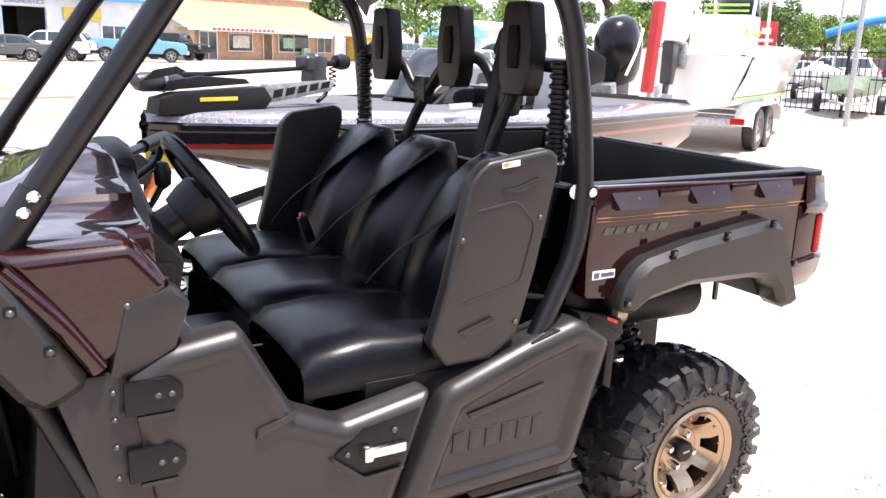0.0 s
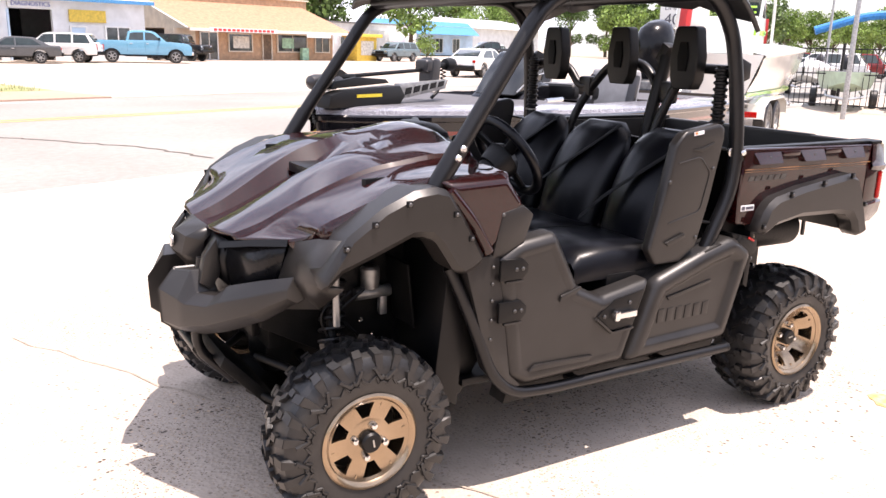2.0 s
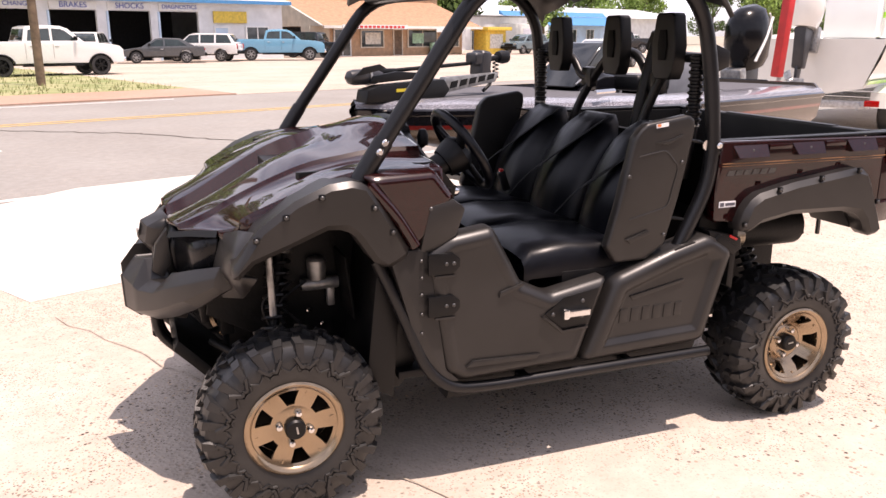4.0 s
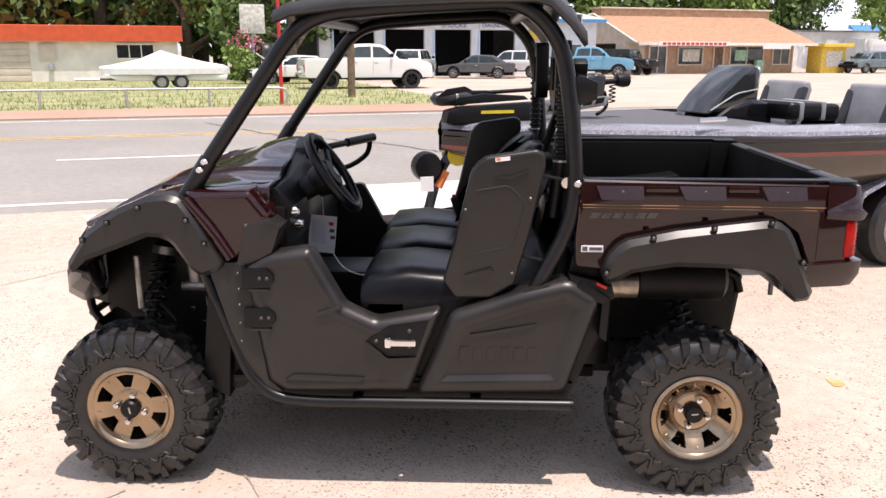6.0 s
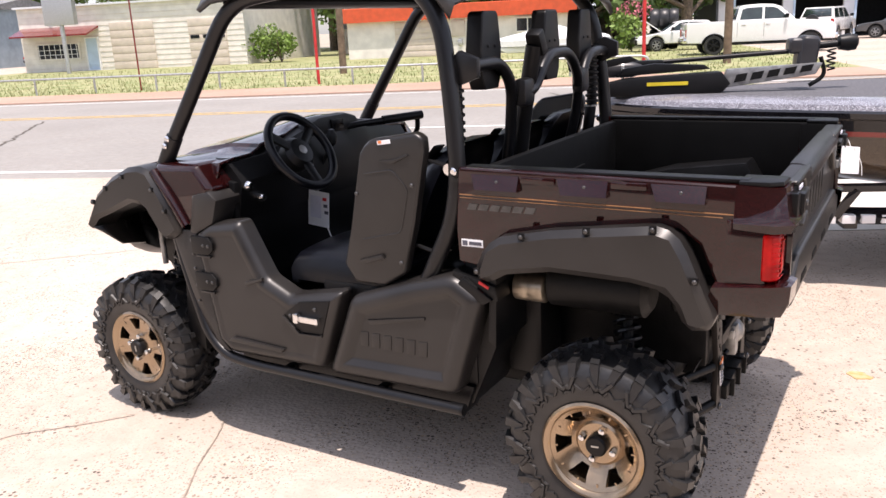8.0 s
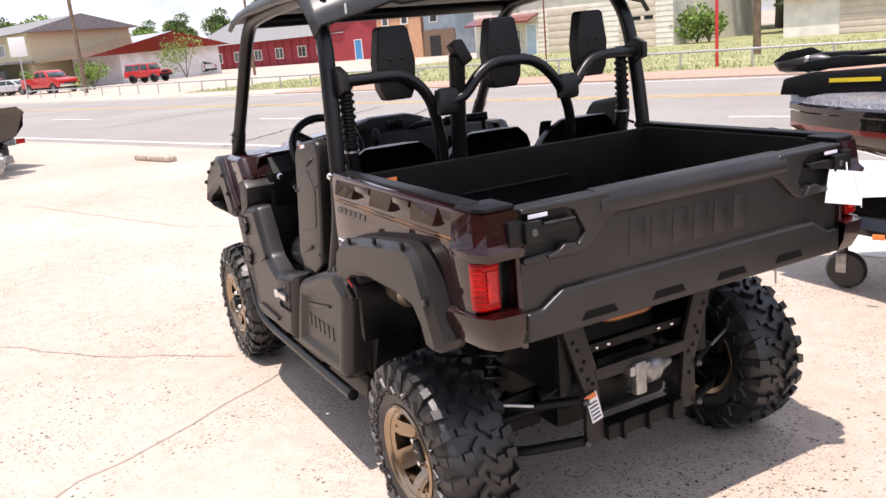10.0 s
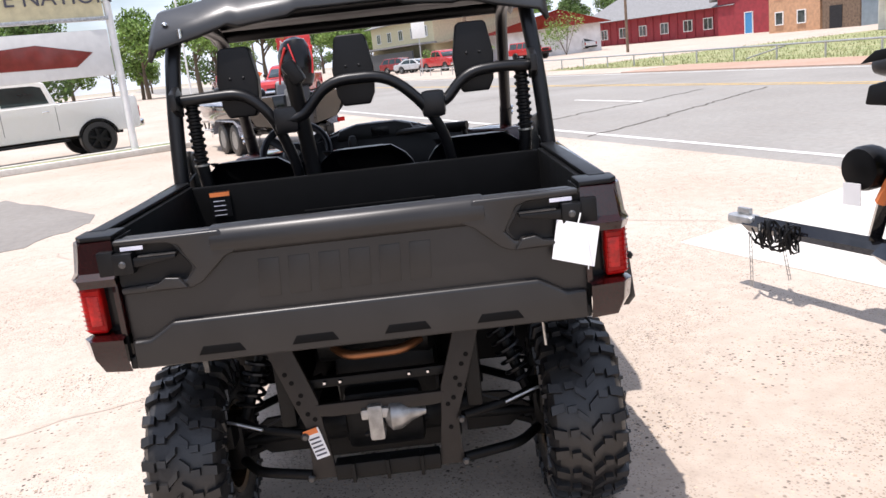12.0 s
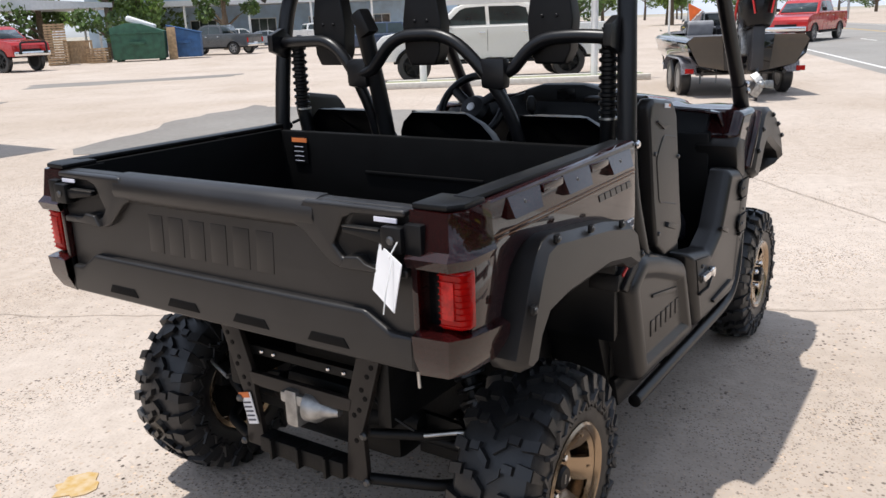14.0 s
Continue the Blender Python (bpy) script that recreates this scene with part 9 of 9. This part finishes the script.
pallet_stack(-24.7, -43.4, 16, -30, 0, "tall stack of wooden pallets")
pallet_stack(-26.8, -42.6, 6, -50, 0, "stack of wooden pallets beside the dumpster")
for k in range(3):
    up = thing("pallet", "wooden pallet standing on edge against the others", "pallet", Matrix.Translation((-26.0 + 0.12 * k, -43.0 - 0.13 * k, 0)) @ Matrix.Rotation(radians(-38), 4, "Z"), group="pallets by the dumpsters")
    for j in range(6):
        part("slat", box((-0.55 + 0.22 * j, 0.055, 0.68), (0.12, 0.02, 1.3), 0), M["pallet"], up)
    for z in (0.08, 0.68, 1.28):
        part("bearer", box((0, 0, z), (1.22, 0.09, 0.09), 0), M["pallet"], up)
b = thing("canopy", "white metal canopy over a parking shed", "canopy", Matrix.Translation((-26, -56, 0)) @ Matrix.Rotation(radians(-25), 4, "Z"))
part("roof", prism([(-9, 3.4), (9, 3.2), (9, 3.45), (0, 4.2), (-9, 3.7)], "y", -3.5, 3.5, 0), M["roof_white"], b)
for x in (-8, -2, 4, 8.5):
    part("post", box((x, 3.2, 1.7), (0.15, 0.15, 3.4), 0), M["white"], b)
    part("post", box((x, -3.2, 1.7), (0.15, 0.15, 3.4), 0), M["white"], b)
b = thing("warehouse", "grey metal warehouse with a white canopy roof", "warehouse", Matrix.Translation((-66, -62, 0)) @ Matrix.Rotation(radians(135), 4, "Z"))
walls(b, -22, 16, -4, 8, 5.4, M["wall_blue"])
part("roof", box((-3, 2, 5.5), (40, 14, 0.3), 0), M["roof_white"], b)
part("canopy", box((-3, -7, 4.2), (34, 6, 0.5), 0.02), M["roof_white"], b, "white canopy")
for x in (-18, -12, -6, 0, 6, 12):
    part("post", box((x, -9.6, 2.0), (0.2, 0.2, 4.0), 0), M["white"], b)
    pane(b, x, x + 2.5, 0.6, 2.6, -4.02, M["window"], M["white"], mull=2)
stn = solo("kerb_stone", box((0, 0, 0.05), (1.2, 0.18, 0.10), 0.04), M["joint"], "worn concrete wheel stop on the lot", "wheel stop")
stn.matrix_basis = Matrix.Translation((-11.6, 0.6, 0)) @ Matrix.Rotation(radians(19), 4, "Z")

# covered boat on the verge
wb_ = thing("covered_boat", "boat wrapped in a white cover on a small trailer", "boat", street(-1.6, 34.5, 0.05, 4))
rows = []
for x, w, z in ((-2.6, 0.35, 0.95), (-2.2, 0.85, 1.0), (-1.0, 1.05, 1.25), (-0.1, 1.05, 1.62), (0.6, 1.05, 1.40), (1.6, 1.0, 1.15), (2.5, 0.8, 1.0), (2.7, 0.5, 0.9)):
    rows.append([(x, -w, 0.62), (x, -w * 1.02, 0.88), (x, -w * 0.5, z - 0.08), (x, 0, z), (x, w * 0.5, z - 0.08), (x, w * 1.02, 0.88), (x, w, 0.62)])
part("cover", loft(rows), M["cover"], wb_, "white shrink-wrap cover")
part("hull", prism([(-2.5, 0.62), (2.6, 0.62), (2.5, 0.34), (-1.9, 0.34)], "y", -0.85, 0.85, 0.1), M["gel_white"], wb_)
for x in (-0.2, 0.6):
    for s in (-1, 1):
        trailer_wheel(wb_, x, s * 0.95, 0.3)
part("mudguard", box((0.2, -0.98, 0.60), (1.5, 0.24, 0.05), 0.02), M["galv"], wb_)
part("tongue", tube([(-2.0, 0, 0.4), (-3.6, 0, 0.42)], 0.05, bend=0, seg=4), M["galv"], wb_)

# ---- the yard beyond the cargo bed: fence, boats, signs ----
fn = thing("fence", "black steel picket fence round a boat yard", "fence")
fa_, fb_ = Vector((20.1, 9.9, 0)), Vector((18.6, 18.0, 0))
fc_ = Vector((36.0, 14.5, 0))
for a, c in ((fa_, fb_), (fa_, fc_)):
    d = c - a
    n = int(d.length / 0.16)
    for z in (0.18, 1.05, 1.75):
        part("rail", tube([a + Vector((0, 0, z)), c + Vector((0, 0, z))], 0.02, bend=0, seg=6), M["tube"], fn)
    for k in range(n + 1):
        q = a + d * (k / n)
        big = k % 12 == 0
        part("post" if big else "picket", box((q.x, q.y, 0.95), (0.06 if big else 0.016, 0.06 if big else 0.016, 1.9 if big else 1.65), 0), M["tube"], fn)


def small_boat(x, y, turn, mat, label, L=4.6, cover=None):
    bt = thing("small_boat", label, "boat", Matrix.Translation((x, y, 0)) @ Matrix.Rotation(radians(turn), 4, "Z"), group="boats in the yard")
    rows = hull_rows(L, 1.7, 0.50, 0.62, 1.05, 0.5, 0.08)
    part("hull", skin(rows, lambda w, zk, zc, zs: [(0, zk), (w * 0.8, zc), (w, zs)]), mat, bt)
    part("deck", skin(rows, lambda w, zk, zc, zs: [(w, zs), (max(0, w - 0.15), zs + 0.02), (0, zs - 0.05 if not cover else zs + 0.28)]), cover or M["carpet"], bt)
    xs, ws, zk, zc, zs = rows[-1]
    part("transom", prism([(-ws, zs), (-ws * 0.8, zc), (0, zk), (ws * 0.8, zc), (ws, zs)], "x", L - 0.03, L), mat, bt)
    outboard(bt, L + 0.25, 0, zs + 0.05, M["motor_grey"], None, -10, 0.7)
    for s in (-1, 1):
        trailer_wheel(bt, L * 0.65, s * 0.85, 0.28)
        part("trailer_rail", tube([(-0.8, s * 0.06, 0.42), (1.0, s * 0.5, 0.42), (L, s * 0.5, 0.42)], 0.04, bend=0.2, seg=4), M["galv"], bt)
    return bt


M["pale_green"] = material("pale_green_hull", (0.42, 0.55, 0.42), 0.4, vary=0.1)
small_boat(19.2, 11.2, 35, M["pale_green"], "pale green aluminium boat on a trailer in the yard", 4.6)
small_boat(21.6, 11.0, 15, M["galv"], "grey aluminium boat on a trailer in the yard", 4.8)
small_boat(24.5, 16.5, 30, M["gel_white"], "white boat on a trailer in the yard", 5.0, M["cover"])
small_boat(27.0, 13.2, 20, M["galv"], "grey covered boat in the yard", 4.8, M["cover"])


def lamp_pole(x, y, h, label="slim grey steel lamp pole"):
    o = thing("lamp_pole", label, "pole", Matrix.Translation((x, y, 0)), group="lamp poles by the yard")
    part("shaft", tube([(0, 0, 0), (0, 0, h)], lambda t: 0.065 * (1 - 0.35 * t), bend=0), M["galv"], o)
    part("lamp_head", box((0.25, -0.1, h), (0.6, 0.3, 0.14), 0.03), M["galv"], o)


lamp_pole(17.1, 9.8, 9.0)
lamp_pole(33.0, 18.5, 8.5)
lamp_pole(31.0, 20.2, 5.6, "grey steel pole with a cross arm")
sp = thing("speed_sign", "white speed limit sign on a post", "sign", Matrix.Translation((14.2, 13.1, 0)) @ Matrix.Rotation(radians(-42), 4, "Z"))
part("post", tube([(0, 0.04, 0), (0, 0.04, 2.9)], 0.03, bend=0), M["galv"], sp)
pl = part("panel", box((0, 0, 2.55), (0.62, 0.02, 0.78), 0.01), M["sign_white"], sp)
for text, z, size in (("SPEED", 2.83, 0.17), ("LIMIT", 2.66, 0.17), ("40", 2.36, 0.40)):
    words("letters", text, size, M["ink"], pl, Matrix.Translation((0, -0.016, z)) @ Matrix.Rotation(radians(90), 4, "X"), "black letters", 0.003)
sp = thing("speed_sign", "small white speed sign on a post", "sign", Matrix.Translation(at(-66, 24.5)) @ Matrix.Rotation(radians(85), 4, "Z"))
part("post", tube([(0, 0.04, 0), (0, 0.04, 4.0)], 0.05, bend=0), M["galv"], sp)
pl = part("panel", box((0, 0, 3.9), (1.2, 0.04, 1.5), 0.01), M["sign_white"], sp)
rp = thing("shallow_anchor", "red folded anchor pole on the stern of the boat", "anchor pole", Matrix.Translation((6.5, 5.3, 0)))
part("arm", box((0, 0, 1.62), (0.10, 0.14, 1.1), 0.02, Matrix.Rotation(0.08, 4, "Y")), M["sign_red"], rp)
part("stand", tube([(0, 0, 0), (0, 0, 1.1)], 0.03, bend=0), M["galv"], rp)
for x, y, z0, z1, w, lab in ((45.1, 35.6, 2.2, 3.8, 1.4, "red roadside sign with white print"),):
    o = thing("road_sign", lab, "sign", Matrix.Translation((x, y, 0)) @ Matrix.Rotation(radians(-52), 4, "Z"))
    part("panel", box((0, 0, (z0 + z1) / 2), (w, 0.15, z1 - z0), 0.03), M["sign_red"], o)
    part("print_block", box((0, -0.09, 3.2), (0.6, 0.04, 0.4), 0), M["sign_white"], o)
    part("print_block", box((0, -0.09, 2.6), (1.0, 0.04, 0.2), 0), M["sign_white"], o)
    part("post", tube([(0, 0, 0), (0, 0, z0)], 0.1, bend=0), M["galv"], o)
o = thing("parts_sign", "large red auto parts sign on a tall post", "sign", Matrix.Translation((50.2, 27.0, 0)) @ Matrix.Rotation(radians(-60), 4, "Z"))
part("panel", box((0, 0, 5.4), (3.6, 0.3, 2.2), 0.05), M["sign_red"], o)
part("print_block", box((0, -0.17, 5.9), (2.6, 0.04, 0.7), 0.1), M["sign_white"], o, "white plain brand shape")
words("letters", "AUTO PARTS", 0.58, M["sign_white"], o, Matrix.Translation((0, -0.17, 4.8)) @ Matrix.Rotation(radians(90), 4, "X"), "white letters", 0.02)
part("post", tube([(0, 0, 0), (0, 0, 4.4)], 0.18, bend=0), M["tube"], o)
M["tube_blue"] = material("blue_nylon", (0.02, 0.22, 0.55), 0.6, vary=0.2)
o = thing("air_dancer", "blue inflatable tube dancer bent over in the wind", "inflatable tube", Matrix.Translation((51.0, 28.4, 0)))
part("tube_body", tube([(0, 0, 0.0), (0.1, 0, 2.0), (-0.4, 0.5, 4.2), (-1.6, 2.2, 4.1), (-3.6, 4.4, 3.1)], 0.28, bend=1.0, seg=10), M["tube_blue"], o)
part("blower", box((0, 0, 0.3), (0.7, 0.7, 0.6), 0.1), M["plastic_dark"], o)
o = thing("warning_sign", "yellow diamond road sign on a post", "sign", Matrix.Translation((38.0, 21.0, 0)) @ Matrix.Rotation(radians(-60), 4, "Z"))
part("panel", box((0, 0, 2.2), (0.75, 0.03, 0.75), 0.01, Matrix.Rotation(radians(45), 4, "Y")), M["sign_yellow"], o)
part("post", tube([(0, 0.03, 0), (0, 0.03, 2.2)], 0.03, bend=0), M["galv"], o)
for k in range(16):
    x, y = 34 + 3.4 * (k % 8), 24 + 6.5 * (k // 8) + 1.6 * (k % 8)
    car(Matrix.Translation((x, y, 0)) @ Matrix.Rotation(radians(118), 4, "Z"), "suv" if k % 3 else "sedan", (SILVER, GREY, WHITE, BLACK, MAROON2)[k % 5], "row of parked cars, " + ("silver", "grey", "white", "black", "dark red")[k % 5] + " car on a sales lot", "car") if k % 2 == 0 else None

# ---- trees ----
M["bark"] = material("bark", (0.13, 0.095, 0.065), 0.95, vary=0.3, scale=8, bump=0.6, bump_scale=30)
M["leaf"] = material("leaves_mid", (0.16, 0.25, 0.05), 0.6, vary=0.3, scale=0.6, island=True)
M["leaf_dark"] = material("leaves_dark", (0.085, 0.145, 0.033), 0.6, vary=0.3, scale=0.6, island=True)
M["leaf_flower"] = material("pink_blossom", (0.55, 0.16, 0.20), 0.7, vary=0.2, island=True)


def leaf_cloud(rnd, blobs, n, size):
    verts, faces = [], []
    for _ in range(n):
        c, r = rnd.choice(blobs)
        v = Vector((rnd.gauss(0, 1), rnd.gauss(0, 1), rnd.gauss(0, 1))).normalized() * r * rnd.uniform(0.55, 1.05)
        p = Vector(c) + Vector((v.x, v.y, v.z * 0.8))
        a = Vector((rnd.gauss(0, 1), rnd.gauss(0, 1), rnd.gauss(0, 0.7))).normalized()
        b_ = a.orthogonal().normalized()
        b_.rotate(Matrix.Rotation(rnd.uniform(0, 6.3), 3, a))
        c_ = a.cross(b_)
        s = size * rnd.uniform(0.6, 1.35)
        i = len(verts)
        verts += [p - b_ * s, p + c_ * s * 0.55, p + b_ * s, p - c_ * s * 0.55]
        faces.append((i, i + 1, i + 2, i + 3))
    me = bpy.data.meshes.new("crown")
    me.from_pydata([tuple(v) for v in verts], [], faces)
    return me


def tree_kind(seed, h, spread, n, size, leaf, name, label, bare=0.3):
    rnd = random.Random(seed)
    t = thing(name, label, "tree", Matrix.Translation((0, 0, -500)), group="trees round the lot")
    tr = tube([(0, 0, -0.2), (0.1, 0.05, h * 0.25), (rnd.uniform(-0.3, 0.3), rnd.uniform(-0.3, 0.3), h * 0.55), (rnd.uniform(-0.5, 0.5), 0, h * 0.85)], lambda q: h * 0.028 * (1 - 0.8 * q), bend=0.5, seg=9)
    blobs = []
    for k in range(9):
        a = rnd.uniform(0, 6.3)
        z = h * rnd.uniform(bare, 0.72)
        d = spread * rnd.uniform(0.45, 0.95)
        tip = Vector((math.cos(a) * d, math.sin(a) * d, z + h * rnd.uniform(0.05, 0.18)))
        tube([(0, 0, z * 0.8), tuple(Vector((0, 0, z * 0.8)).lerp(tip, 0.5) + Vector((0, 0, 0.2))), tuple(tip)], lambda q: h * 0.011 * (1 - 0.75 * q), tr, 6, 0.3)
        blobs.append((tuple(tip), spread * rnd.uniform(0.28, 0.5)))
    for k in range(7):
        a = rnd.uniform(0, 6.3)
        d = spread * rnd.uniform(0, 0.6)
        blobs.append(((math.cos(a) * d, math.sin(a) * d, h * rnd.uniform(0.62, 0.93)), spread * rnd.uniform(0.3, 0.48)))
    part("trunk", tr, M["bark"], t, "brown bark trunk")
    me = leaf_cloud(rnd, blobs, n, size)
    me.materials.append(leaf)
    cr = new("crown", me)
    cr.parent = t
    tagged(cr, "leafy green crown")
    return t


kinds = [tree_kind(11, 11, 4.2, 4200, 0.24, M["leaf"], "tree", "broad leafy green tree", 0.2), tree_kind(12, 13, 4.6, 4600, 0.26, M["leaf_dark"], "tree", "tall dark green tree", 0.12),
         tree_kind(13, 9, 3.6, 3400, 0.22, M["leaf"], "tree", "rounded leafy green tree", 0.2), tree_kind(14, 15, 3.6, 3800, 0.26, M["leaf_dark"], "tree", "tall slender dark green tree", 0.15)]
rnd = random.Random(5)
spots = []
for s in range(-14, 8, 4):
    spots.append((s, 60 + rnd.uniform(-1.5, 2), 1))
for s in range(-30, 62, 5):
    spots.append((s + rnd.uniform(-1.5, 1.5), 70 + rnd.uniform(-2, 4), rnd.choice((0, 1, 3))))
for s in range(-40, 70, 7):
    spots.append((s + rnd.uniform(-2, 2), 80 + rnd.uniform(-2, 6), rnd.choice((1, 3, 0))))
for s in range(70, 190, 8):
    spots.append((s + rnd.uniform(-2, 2), 112 - 0.35 * (s - 70) + rnd.uniform(-4, 8), rnd.choice((0, 1, 2))))
for s in range(-70, -38, 6):
    spots.append((s, 92 + rnd.uniform(-3, 4), rnd.choice((0, 1))))
for s in range(-190, -70, 8):
    spots.append((s + rnd.uniform(-3, 3), 100 + rnd.uniform(-6, 10), rnd.choice((0, 1, 2))))
for s in range(-210, -118, 7):
    spots.append((s + rnd.uniform(-3, 3), 40 + rnd.uniform(-8, 30), rnd.choice((0, 1, 2, 3))))
for s in range(-215, -195, 5):
    spots.append((s, rnd.uniform(-30, 30), rnd.choice((0, 2))))
spots += [(-16.8, 58, 0), (-12.4, 62, 1), (5.5, 47, 1), (-0.5, 52.5, 1), (2.5, 50, 0), (46, 62, 2), (66, 61, 2)]
for s, p, k in spots:
    sc = rnd.uniform(0.85, 1.15) * (1.45 if -45 < s < 66 and p > 56 else 1.0)
    copy_thing(kinds[k], Matrix.Translation(at(s, p)) @ Matrix.Rotation(rnd.uniform(0, 6.3), 4, "Z") @ Matrix.Scale(sc, 4))
for x, y in ((-38, -66), (-45, -64), (-52, -70), (-30, -70), (-22, -72), (-14, -74), (-60, -74), (-92, -62), (-100, -50), (-108, -36), (-112, -20), (-84, -74), (-118, -60), (-70, -84), (-6, -76), (-96, -44), (-104, -34), (-99, -26), (-110, -46), (-118, -28), (-90, -52)):
    copy_thing(kinds[rnd.randrange(4)], Matrix.Translation((x, y, 0)) @ Matrix.Rotation(rnd.uniform(0, 6.3), 4, "Z"))
for k in range(26):
    a = radians(14 + 1.35 * k)
    d = 150 + rnd.uniform(-20, 30)
    copy_thing(kinds[rnd.randrange(3)], Matrix.Translation((d * math.cos(a), d * math.sin(a), -1.5)) @ Matrix.Rotation(rnd.uniform(0, 6.3), 4, "Z"))
for kd in kinds:
    kd.matrix_basis = Matrix.Translation(at(-20 + 14 * kinds.index(kd), 88))

for x, y, k, sc, a in ((-32.5, -49.5, 1, 0.72, 0.4), (-36.5, -51.5, 2, 0.9, 2.1), (-30.0, -53.5, 1, 0.8, 3.9), (-46.0, -53.0, 3, 0.7, 1.2)):
    copy_thing(kinds[k], Matrix.Translation((x, y, 0)) @ Matrix.Rotation(a, 4, "Z") @ Matrix.Scale(sc, 4))


def shrub(s, p, r, seed, flower=False, label="bushy green shrub growing beside the road"):
    rn = random.Random(seed)
    t = thing("shrub", label, "shrub", Matrix.Translation(at(s, p)))
    blobs = [((rn.uniform(-0.5, 0.5) * r, rn.uniform(-0.5, 0.5) * r, r * rn.uniform(0.4, 1.3)), r * rn.uniform(0.4, 0.6)) for _ in range(8)]
    me = leaf_cloud(rn, blobs, 900, 0.12)
    me.materials.append(M["leaf"])
    cr = new("foliage", me)
    cr.parent = t
    for k in range(5):
        part("stem", tube([(0, 0, 0), (rn.uniform(-0.6, 0.6) * r, rn.uniform(-0.6, 0.6) * r, r * 1.2)], 0.03, None, 6, 0), M["bark"], t)
    if flower:
        me = leaf_cloud(rn, [((0, 0, r * 1.75), r * 0.5), ((0.4 * r, 0.1, r * 1.6), r * 0.4), ((-0.4 * r, 0, r * 1.6), r * 0.35)], 160, 0.09)
        me.materials.append(M["leaf_flower"])
        fl_ = new("blossom", me)
        fl_.parent = t
        tagged(fl_, "pink blossom")


shrub(2.2, 40, 1.25, 1, True, "flowering shrub with pink blossom")
shrub(63.0, 56, 1.8, 2)
shrub(-68, 31, 1.6, 3)
shrub(-76, 45, 3.0, 4, False, "large rounded green bush by the barn")
shrub(-19.2, 46.5, 1.2, 6)
shrub(-20.2, 47, 1.6, 7)
shrub(-86, 33, 1.4, 8)

# tufts along the verge
rn = random.Random(9)
verts, faces = [], []
for _ in range(9000):
    q = at(rn.uniform(-37.8, 7.8), 21.7 + 20 * rn.random() ** 1.6, 0.02)
    a = rn.uniform(0, 6.3)
    hgt = rn.uniform(0.05, 0.16)
    w = Vector((math.cos(a), math.sin(a), 0)) * 0.02
    lean_ = Vector((rn.uniform(-0.06, 0.06), rn.uniform(-0.06, 0.06), hgt))
    i = len(verts)
    verts += [tuple(q - w), tuple(q + w), tuple(q + lean_)]
    faces.append((i, i + 1, i + 2))
me = bpy.data.meshes.new("grass_tufts")
me.from_pydata(verts, [], faces)
me.materials.append(M["grass"])
tagged(new("grass_tufts", me), "dry grass blades along the verge", "grass", kind="stuff")
